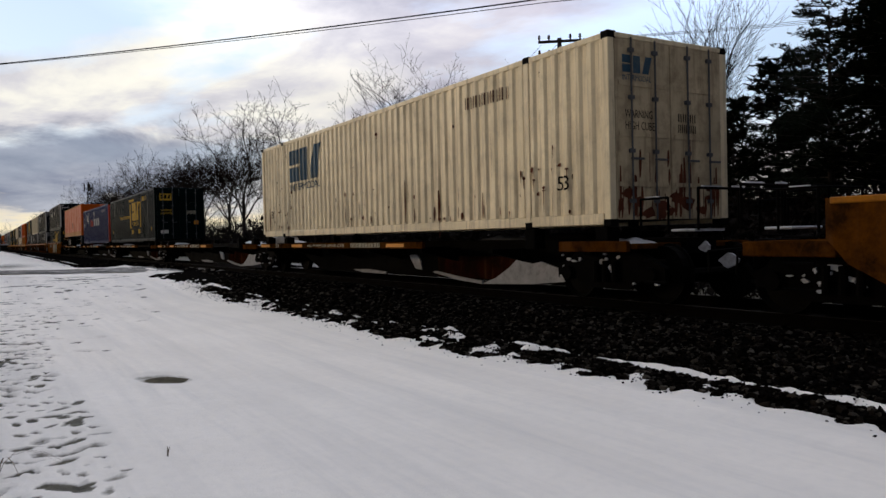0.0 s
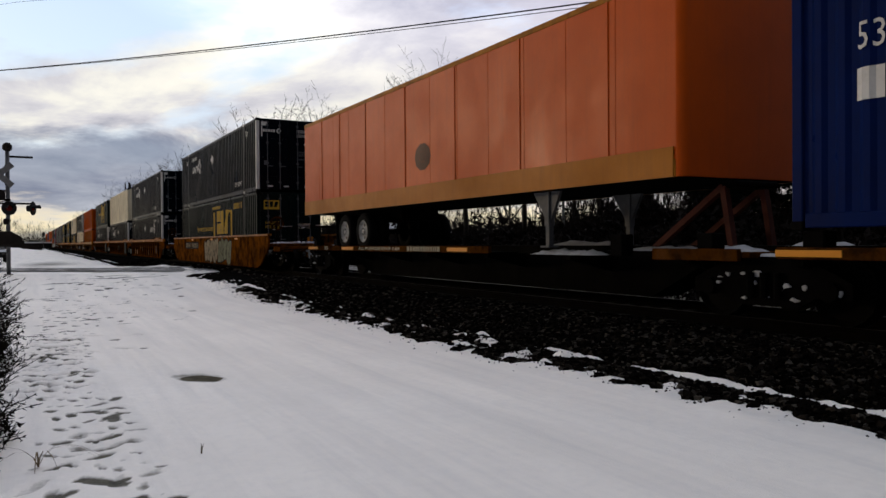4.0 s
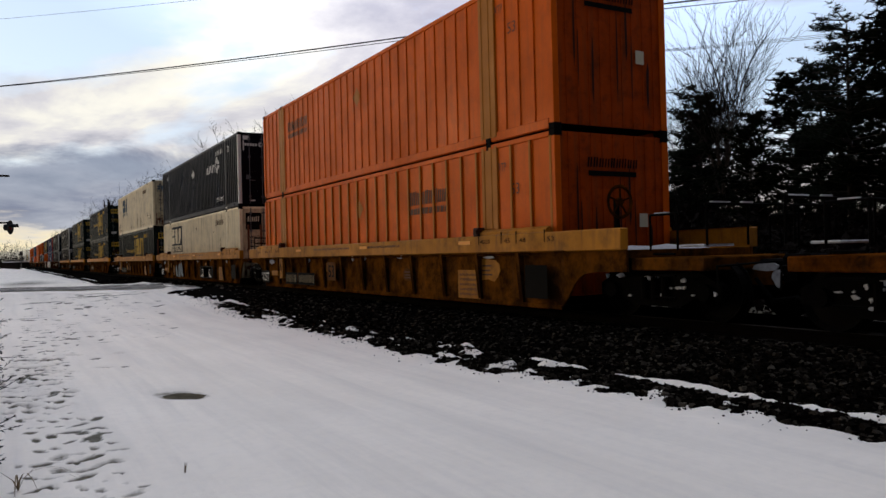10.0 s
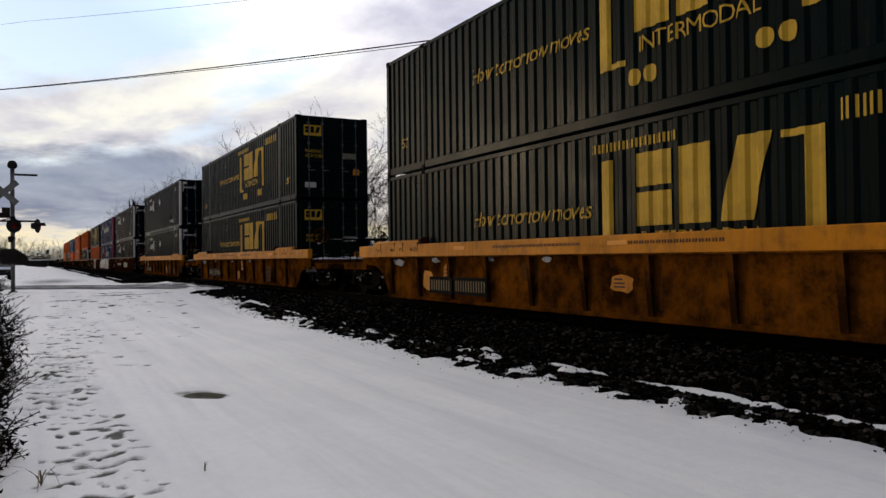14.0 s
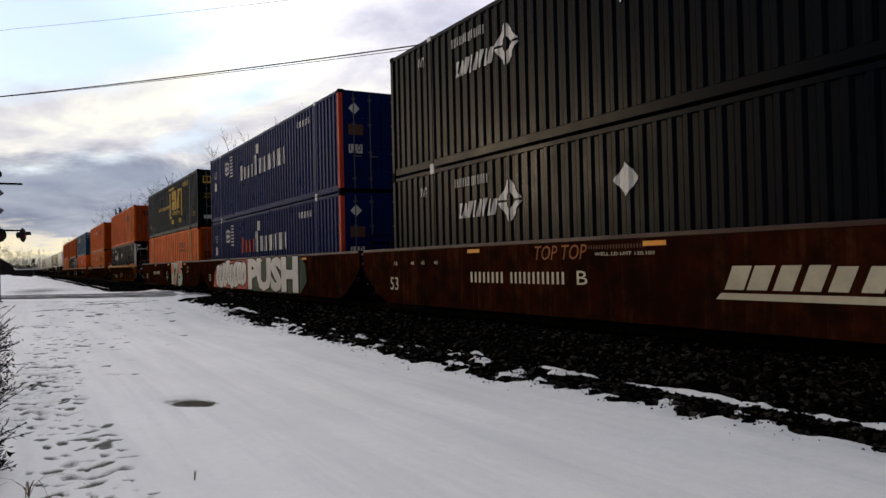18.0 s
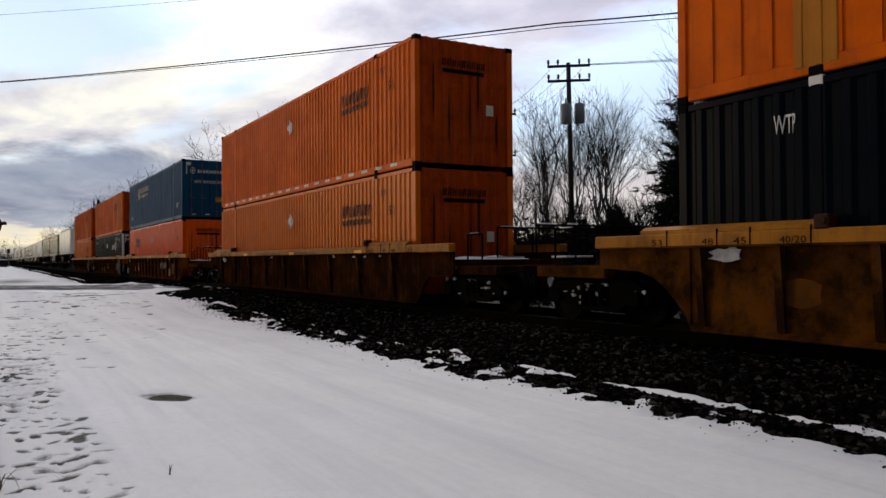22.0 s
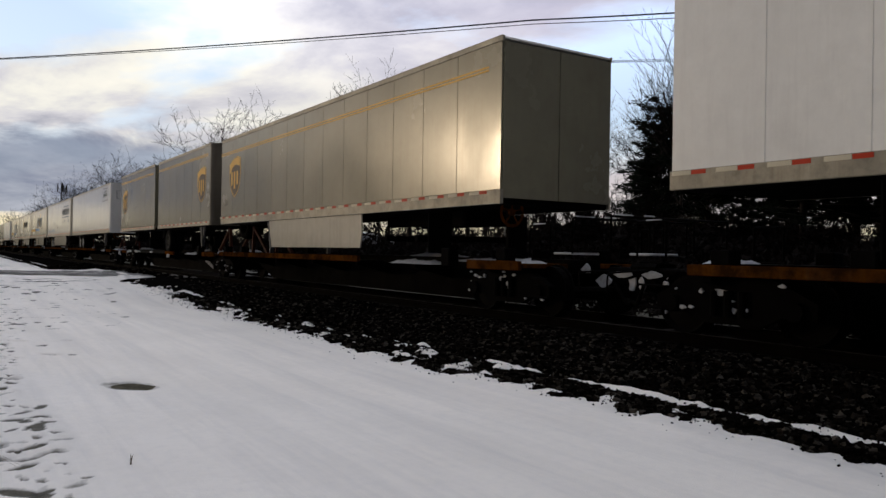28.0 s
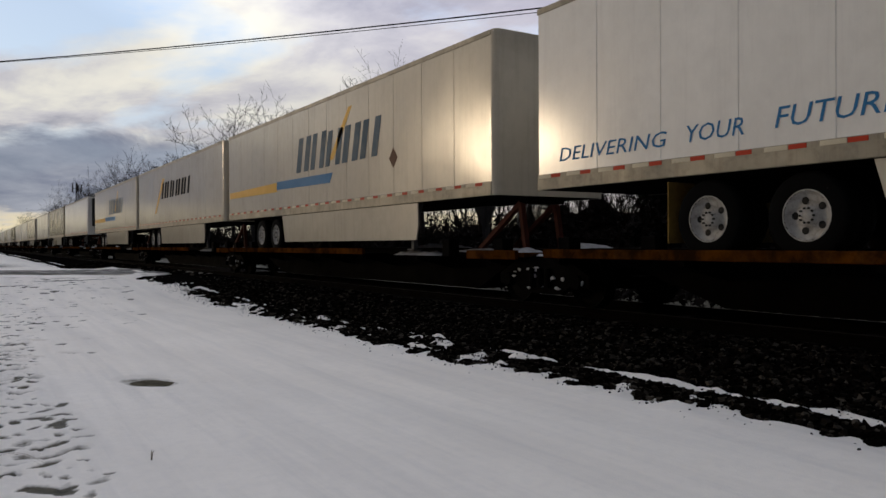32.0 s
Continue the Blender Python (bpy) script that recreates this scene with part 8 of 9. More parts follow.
def build_road():
    m = Mesh()
    for lo, hi in ((-60.0, XC - 0.85), (XC + 0.85, 60.0)):
        xs = np.linspace(lo, hi, 150)
        vs = []
        for x in xs:
            for off in (-2.6, -1.0, 1.0, 2.6):
                off *= 1 + 0.22 * float(wave(np.array([x]), np.array([off]), 1.3, 1)[0])
                px, py = x + 0.48 * off * 0, 38.5 - 0.55 * x + off * 1.141
                z, _ = ground_at(np.array([px]), np.array([py]))
                zz = float(z[0]) + 0.03
                zz = max(zz, 0.40 * (1 - min(1, abs(px - XC) / 6)) + 0.0) if abs(px - XC) < 6 else zz
                vs.append((px, py, zz))
        m.add(vs, [(4 * i + j, 4 * i + j + 1, 4 * i + j + 5, 4 * i + j + 4) for i in range(len(xs) - 1) for j in range(3)])
    me = m.data("road", "asphalt", True)
    tagged(new("road", me), "wet dark asphalt road crossing the track askew", "road", kind="structure")
    cross = thing("crossing_panels", "dark timber crossing panels between the rails", "level crossing", kind="structure")
    for x in (XC - 0.42, XC, XC + 0.42):
        part("panel", Mesh().prism([(x - 0.2, 38.5 - 0.55 * x - 4.4), (x + 0.2, 38.5 - 0.55 * x - 4.4), (x + 0.2, 38.5 - 0.55 * x + 4.4), (x - 0.2, 38.5 - 0.55 * x + 4.4)], "z", 0.3, 0.445), "tie", cross)
    vs, ys, nx = [], np.linspace(24.0, 31.6, 34), 14
    for y in ys:
        left = float(np.interp(y, [24.0, 24.6, 26.5, 28.6, 29.2, 30.2, 31.6], [6.6, 5.7, 5.35, 5.0, 5.5, 6.6, 7.9])) + 0.1 * math.sin(5 * y) + 0.06 * math.sin(13 * y)
        x = left + (8.3 - left) * np.linspace(0, 1, nx)
        z = np.maximum(ground_at(x, 0 * x + y)[0], bed_at(x, 0 * x + y)) + 0.035
        z[0] -= 0.05
        vs += [(float(a), float(y), float(b)) for a, b in zip(x, z)]
    ap = Mesh().add(vs, [(nx * i + j, nx * i + j + 1, nx * i + j + nx + 1, nx * i + j + nx) for i in range(len(ys) - 1) for j in range(nx - 1)])
    tagged(new("road_apron", ap.data("road_apron", "bed")), "dark gravel apron beside the crossing", "gravel", kind="structure")


# ---- things along the line ----
def crossing_signal():
    x0, y0, z0 = -0.62, 33.6, 0.22
    ob = thing("crossing_signal", "dark weathered level-crossing signal mast with crossbuck and unlit lamps", "crossing signal", pose(x0, y0, z0))
    part("base", Mesh().box(-0.16, 0.16, -0.16, 0.16, -0.2, 0.16, 0.03), "dark_metal", ob, "square base")
    part("mast", Mesh().tube((0, 0, 0.1), (0, 0, 4.95), 0.075, n=14), "galvanised", ob, "grey metal mast", smooth=True)
    part("bell", Mesh().lathe([(0.0, 0.32), (0.1, 0.3), (0.17, 0.2), (0.17, 0.06), (0.1, 0.0), (0.0, 0.0)], (0, 0, 4.88), "z", 16), "dark_metal", ob, "bell on the mast top", smooth=True)
    part("top_plate", Mesh().box(0.06, 0.86, -0.02, 0.02, 4.62, 4.7, 0.01), "dark_metal", ob)
    for sgn in (-1, 1):
        blade = part("crossbuck_blade", Mesh().box(-0.62, 0.62, -0.02, 0.0, -0.11, 0.11), "sign_white", ob, "weathered white crossbuck blade, darkened as backlit")
        blade.matrix_local = pose(-0.3, -0.1 - 0.025 * (sgn + 1), 3.95, 0, 42 * sgn, 0)
    part("tracks_sign", Mesh().box(-0.62, -0.08, -0.06, -0.03, 2.98, 3.18, 0.01).box(-0.36, -0.08, -0.06, -0.03, 3.18, 3.38), "dark_metal", ob, "small plate under the crossbuck")
    part("lamp_arm", Mesh().tube((-0.86, -0.06, 2.86), (0.86, -0.06, 2.86), 0.035, n=8).tube((-0.5, -0.06, 2.86), (0, -0.06, 2.98), 0.02, n=6), "dark_metal", ob)
    for x, turn in ((-0.82, 12), (0.04, 18), (0.84, 65)):
        lamp = part("lamp", Mesh().lathe([(0.0, 0.03), (0.27, 0.0), (0.27, -0.012), (0.12, -0.02), (0.0, -0.02)], (0, 0, 0), "y", 24).lathe([(0.13, 0.03), (0.12, 0.2), (0.0, 0.22)], (0, 0, 0), "y", 16), "lamp_black", ob, "black round lamp with target")
        lamp.matrix_local = pose(x, -0.12, 2.68, 0, 0, turn)
        part("lens", Mesh().lathe([(0.0, -0.05), (0.08, -0.04), (0.11, -0.024)], (0, 0, 0), "y", 16), "lamp_red", lamp, "unlit red lens")
        part("hood", Mesh().add([(0.13 * math.cos(math.pi * k / 10), yy, 0.13 * math.sin(math.pi * k / 10)) for yy in (-0.02, -0.26) for k in range(11)], [(k, k + 1, k + 12, k + 11) for k in range(10)]), "lamp_black", lamp)
    part("bracket_box", Mesh().box(-0.16, 0.02, -0.1, 0.1, 2.05, 2.28, 0.02), "dark_metal", ob)
    part("gate_box", Mesh().box(-0.44, 0.2, -0.24, 0.24, 1.2, 1.8, 0.08), "dark_metal", ob, "grey gate mechanism")
    part("gate_arm", Mesh().prism([(0.15, 1.25), (0.15, 1.75), (0.4, 1.6), (0.58, 1.3), (1.15, 1.14), (1.15, 1.06), (0.5, 1.12)], "y", -0.18, -0.1), "dark_metal", ob, "grey counterweight arm of the gate")
    for z in (2.2, 3.0, 3.6, 4.3):
        part("clamp", Mesh().lathe([(0.075, -0.04), (0.095, -0.04), (0.095, 0.04), (0.075, 0.04)], (0, 0, z), "z", 14), "steel", ob)


def wheel_of_car(ob, x, y):
    w = part("wheel", Mesh().lathe([(0.2, -0.1), (0.34, -0.11), (0.36, 0.0), (0.34, 0.11), (0.2, 0.1)], (0, 0, 0), "x", 20), "rubber", ob, "black tyre", smooth=True)
    w.location = (x, y, 0.36)
    part("rim", Mesh().lathe([(0.0, -0.06), (0.21, -0.06), (0.21, 0.06), (0.0, 0.06)], (0, 0, 0), "x", 16), "galvanised", w)


def parked_car(x, y, turn, paint, label):
    ob = thing("parked_car", label, "car", pose(x, y, 0.05, 0, 0, turn))
    part("body", Mesh().prism([(-2.35, 0.45), (-2.35, 0.85), (-1.2, 1.02), (2.2, 1.08), (2.3, 0.5)], "x", -0.92, 0.92), paint, ob)
    part("cabin", Mesh().prism([(-0.95, 1.02), (-0.2, 1.66), (1.5, 1.7), (2.1, 1.08)], "x", -0.78, 0.78), paint, ob)
    part("windscreen", Mesh().add([(-0.72, -0.99, 1.06), (0.72, -0.99, 1.06), (0.66, -0.28, 1.62), (-0.66, -0.28, 1.62)], [(0, 1, 2, 3)]), "car_snow", ob, "frosted windscreen")
    part("roof_snow", Mesh().box(-0.72, 0.72, -0.1, 1.5, 1.68, 1.74, 0.03), "snow_clump", ob, "thin snow on the roof")
    part("bonnet_snow", Mesh().prism([(-2.2, 0.88), (-2.2, 0.91), (-1.1, 1.07), (-1.1, 1.03)], "x", -0.8, 0.8), "snow_clump", ob, "thin snow on the bonnet")
    part("bumper", Mesh().box(-0.93, 0.93, -2.45, -2.3, 0.42, 0.66, 0.04), "lamp_black", ob)
    part("grille", Mesh().box(-0.45, 0.45, -2.37, -2.35, 0.66, 0.82), "lamp_black", ob)
    for s in (-1, 1):
        part("headlight", Mesh().box(s * 0.85, s * 0.5, -2.38, -2.3, 0.66, 0.8, 0.02), "car_snow", ob, "unlit headlight")
    for wx in (-0.85, 0.85):
        for wy in (-1.5, 1.4):
            wheel_of_car(ob, wx, wy)


def utility_pole(name_label, x, y, h, lean, arms, extra):
    ob = thing("utility_pole", name_label, "utility pole", pose(x, y, 0.9, 0, lean, 0))
    part("pole", Mesh().tube((0, 0, -1.0), (0, 0, h), 0.17, 0.12, n=10), "pole_wood", ob, smooth=True)
    for z, w in arms:
        part("cross_arm", Mesh().box(-w, w, -0.2, -0.09, z - 0.07, z + 0.07, 0.015), "pole_wood", ob).rotation_euler = (0, 0, radians(-35))
        for k in (-0.95, -0.5, 0.5, 0.95):
            p = part("insulator", stored("insul", lambda: Mesh().lathe([(0.0, 0.3), (0.05, 0.3), (0.07, 0.24), (0.05, 0.2), (0.09, 0.14), (0.05, 0.1), (0.03, 0.0)], (0, 0, 0), "z", 8).data("insulator", "porcelain")), None, ob)
            c, s = math.cos(radians(-35)), math.sin(radians(-35))
            p.location = (k * w * c + 0.145 * s, k * w * s - 0.145 * c, z + 0.06)
    for kind, dx, z in extra:
        if kind == "can":
            part("transformer", Mesh().lathe([(0.0, 0.62), (0.2, 0.6), (0.27, 0.54), (0.27, -0.45), (0.24, -0.5), (0.0, -0.5)], (dx, -0.25, z), "z", 14).tube((dx, -0.25, z + 0.6), (dx, -0.25, z + 0.9), 0.05, n=6), "transformer", ob, "grey transformer can", smooth=True)
        else:
            part("switch_box", Mesh().box(dx - 0.35, dx + 0.35, -0.5, -0.1, z - 0.6, z + 0.5, 0.03), "transformer", ob, "grey switch box")
    return ob


def cable(label, pts, r, sag=0.0):
    pts, line = [Vector(p) for p in pts], []
    for a, b in zip(pts, pts[1:]):
        n = 14
        line += [a.lerp(b, k / n) - Vector((0, 0, sag * 4 * (k / n) * (1 - k / n))) for k in range(n + (b is pts[-1]))]
    m, vs = Mesh(), []
    for i, p in enumerate(line):
        d = (line[min(i + 1, len(line) - 1)] - line[max(i - 1, 0)]).normalized()
        u = d.cross(Vector((0, 0, 1))).normalized()
        w = u.cross(d)
        vs += [p + r * (math.cos(6.2832 * k / 6) * u + math.sin(6.2832 * k / 6) * w) for k in range(6)]
    m.add(vs, [(6 * i + k, 6 * i + (k + 1) % 6, 6 * i + 6 + (k + 1) % 6, 6 * i + 6 + k) for i in range(len(line) - 1) for k in range(6)])
    return tagged(new("cable", m.data("cable", "wire", True)), label, "cable", group="cables overhead")


def by_angle(az, el, far):
    a, e = radians(az), radians(el)
    return (far * math.sin(a), far * math.cos(a), EYE[2] + far * math.tan(e))


def build_cables():
    a, b = Vector(by_angle(-2.8, 10.93, 60)), Vector(by_angle(39.4, 17.0, 30))
    ext = [a + (a - b) * 1.1 + Vector((0, 0, 0.9)), a, b, b + (b - a) * 0.62 + Vector((0, 0, 0.25))]
    for k, dz in enumerate((0.0, -0.15)):
        cable("black overhead cable running high across the line", [p + Vector((0.03 * k, 0, dz * (0, 0.1, 1, 2)[i])) for i, p in enumerate(ext)], 0.030 if k == 0 else 0.016, 0.21)
    a, b = Vector(by_angle(-0.2, 15.57, 62)), Vector(by_angle(33.6, 20.63, 34))
    cable("thin grey wire high overhead", [a + (a - b) * 0.8, a, b, b + (b - a) * 0.5], 0.010, 0.15)
    top = Vector((27.0, 32.2, 12.0))
    for dx in (-0.9, 0.0, 0.9):
        cable("thin wire from the pole across to the woods", [top + Vector((dx * 0.8, dx * -0.5, 0)), Vector((62 + dx, 8, 15.5))], 0.012, 0.7)
        cable("slack wire between two poles", [top + Vector((dx * 0.8, dx * -0.5, -0.2)), Vector((28.6 + dx, 41.1 - dx * 0.6, 10.8))], 0.010, 0.5)


# ---- trees ----
def grow(seed, height, spread=0.55, depth=6, fork=0.3, stout=0.016, lift=0.25, rmin=0.011):
    """A bare tree: a tapered trunk, limbs that fork, and fine twigs."""
    rnd = random.Random(seed)
    trunk, limbs, twigs = Mesh(), Mesh(), Mesh()

    def shoot(p, d, length, r, level):
        segs = 4 if level < 2 else 3 if level < 4 else 2
        target = trunk if level == 0 else limbs if level < 3 else twigs
        n = 9 if level == 0 else 6 if level < 3 else 3
        pts = [p]
        q, dd = p.copy(), d.copy()
        for k in range(segs):
            dd = (dd + Vector((rnd.uniform(-1, 1), rnd.uniform(-1, 1), (rnd.uniform(-0.5, 1) + lift) if level < 2 else rnd.uniform(-0.55, 0.9))) * (0.10 if level == 0 else 0.24)).normalized()
            q = q + dd * (length / segs)
            pts.append(q.copy())
        taper = 0.58 if level else 0.55
        for k in range(segs):
            target.tube(pts[k], pts[k + 1], r * (1 - (1 - taper) * k / segs), r * (1 - (1 - taper) * (k + 1) / segs), n, caps=False)
        if level >= depth:
            return
        kids = rnd.choice((6, 7, 8)) if level == 0 else rnd.choice((4, 4, 5)) if level < 3 else rnd.choice((2, 3, 3))
        for k in range(kids):
            f = 1.0 if k == 0 else rnd.uniform(fork, 1.0) if level else rnd.uniform(0.62, 1.0)
            at = min(segs - 1, int(f * segs))
            base = pts[at].lerp(pts[at + 1], f * segs - at) if f < 1 else pts[-1]
            side = Vector((rnd.uniform(-1, 1), rnd.uniform(-1, 1), rnd.uniform(-0.08, 0.5))).normalized()
            s = spread * rnd.uniform(0.7, 1.5) * (0.35 if k == 0 else 1.0)
            nd = (dd * (1 - s * 0.5) + side * s * (1.25 if level else 1.0) + Vector((0, 0, 0.12 if level < 2 else 0.0))).normalized()
            shoot(base, nd, length * (rnd.uniform(0.58, 0.84) if level < 2 else rnd.uniform(0.5, 0.74)) * (1.15 if level == 0 else 1.0), max(rmin, r * taper * (0.95 if k == 0 else rnd.uniform(0.62, 0.85))), level + 1)

    shoot(Vector((0, 0, -0.3)), Vector((0, 0, 1)), height * 0.34, height * stout, 0)
    top = max(v[2] for m in (trunk, limbs, twigs) for v in m.v)
    k = height / top
    for m in (trunk, limbs, twigs):
        m.v = [(x * k, y * k, z * k) for x, y, z in m.v]
    return trunk, limbs, twigs


def bare_tree(seed, height, label, **kw):
    ob = thing("bare_tree", label, "tree", group="bare trees along the line")
    trunk, limbs, twigs = grow(seed, height, **kw)
    part("trunk", trunk, "bark", ob, smooth=True)
    part("branching", limbs, "bark", ob, smooth=True)
    part("crown", twigs, "twig", ob, "fine bare twigs")
    return ob


def pine(seed, height, label, width=3.2, bare=0.25):
    """An old pine: a straight trunk, whorls of limbs, and tufts of needles with gaps between them."""
    rnd = random.Random(seed)
    ob = thing("pine_tree", label, "tree", group="pines")
    trunk, limbs, leaf = Mesh(), Mesh(), Mesh()
    trunk.tube((0, 0, -0.5), (0, 0, height * 0.97), height * 0.019, 0.03, 8, False)
    z = height * bare
    while z < height * 0.98:
        f = (z - height * bare) / (height * (1 - bare))
        reach = width * (0.35 + 0.65 * math.sin(min(1.0, (1.02 - f) * 1.25) * math.pi * 0.5)) * rnd.uniform(0.55, 1.1)
        for k in range(rnd.choice((3, 4, 5))):
            a = rnd.uniform(0, 6.28)
            ln = reach * rnd.uniform(0.45, 1.1)
            d = Vector((math.cos(a), math.sin(a), rnd.uniform(-0.05, 0.35)))
            p0 = Vector((0, 0, z + rnd.uniform(-0.2, 0.2)))
            p1 = p0 + d * ln
            limbs.tube(p0, p1, 0.05, 0.012, 4, False)
            for j in range(int(7 + ln * 8)):
                g_ = rnd.uniform(0.3, 1.05)
                c = p0.lerp(p1, g_) + Vector((rnd.gauss(0, 0.16), rnd.gauss(0, 0.16), rnd.gauss(0.06, 0.09))) * (0.6 + ln * 0.3)
                for q in range(7):
                    u = Vector((rnd.gauss(0, 1), rnd.gauss(0, 1), rnd.gauss(0.25, 0.5))).normalized()
                    w = u.orthogonal().normalized() * rnd.uniform(0.024, 0.055)
                    e = c + u * rnd.uniform(0.18, 0.38)
                    leaf.add([c - w, c + w, e], [(0, 1, 2)])
        z += rnd.uniform(0.14, 0.42)
    part("trunk", trunk, "bark", ob, smooth=True)
    part("branching", limbs, "bark", ob)
    part("crown", leaf, "needle", ob, "dark green needle tufts")
    return ob


def thicket(name, label, boxes, seed, mat="brush", blades=1.0):
    """Tangled brush: leaning stems with short side twigs."""
    rnd = random.Random(seed)
    m = Mesh()
    for x0, x1, y0, y1, h, n in boxes:
        for k in range(int(n * blades)):
            x, y = rnd.uniform(x0, x1), rnd.uniform(y0, y1)
            z, _ = ground_at(np.array([x]), np.array([y]))
            p = Vector((x, y, float(z[0]) - 0.1))
            hh = h * rnd.uniform(0.35, 1.0)
            d = Vector((rnd.gauss(0, 0.25), rnd.gauss(0, 0.25), 1)).normalized()
            q = p + d * hh
            r = 0.012 + hh * 0.005
            m.tube(p, q, r, r * 0.3, 3, False)
            for j in range(5):
                f = rnd.uniform(0.2, 0.95)
                b = p.lerp(q, f)
                e = b + (d + Vector((rnd.gauss(0, 0.7), rnd.gauss(0, 0.7), rnd.uniform(-0.1, 0.6)))).normalized() * hh * 0.35 * rnd.uniform(0.5, 1)
                m.tube(b, e, r * 0.55, r * 0.2, 3, False)
                for i in range(2):
                    b2 = b.lerp(e, rnd.uniform(0.3, 0.9))
                    e2 = b2 + Vector((rnd.gauss(0, 1), rnd.gauss(0, 1), rnd.gauss(0.3, 0.6))).normalized() * hh * 0.14
                    m.tube(b2, e2, r * 0.3, r * 0.12, 3, False)
    tagged(new(name, m.data(name, mat)), label, "brush", kind="stuff")


def undergrowth(name, label, boxes, seed, size=1.0, thick=1.0):
    """Masses of small dead leaves and stems with an uneven top."""
    r = np.random.RandomState(seed)
    vs = []
    for x0, x1, y0, y1, h, n in boxes:
        n = int(n * 2.2 * thick)
        x, y = x0 + (x1 - x0) * r.rand(n), y0 + (y1 - y0) * r.rand(n)
        top = h * (0.55 + 0.45 * wave(x, y, 2.6, 0)) * (0.75 + 0.35 * wave(x, y, 0.9, 1))
        gz, _ = ground_at(x, y)
        c = np.stack([x, y, gz + np.maximum(top, 0.15) * r.rand(n) ** 0.7], -1)
        a, b = r.normal(0, 1, (n, 3)), r.normal(0, 1, (n, 3))
        s = size * (0.1 + 0.16 * r.rand(n, 1)) * (1 + 0.010 * np.minimum(y[:, None], 160))
        vs.append(np.stack([c + a * s * 0.5, c + b * s * 0.5, c - (a + b) * s * 0.4], 1))
    v = np.concatenate(vs).reshape(-1, 3)
    me = bpy.data.meshes.new(name)
    me.from_pydata(v.tolist(), [], np.arange(len(v)).reshape(-1, 3).tolist())
    me.materials.append(M["brush"])
    me.update()
    tagged(new(name, me), label, "brush", kind="stuff")


def place(ob, x, y, turn, k=1.0, z=None):
    g_, _ = ground_at(np.array([float(x)]), np.array([float(y)]))
    ob.matrix_world = pose(x, y, float(g_[0]) if z is None else z, 0, 0, turn) @ Matrix.Scale(k, 4)


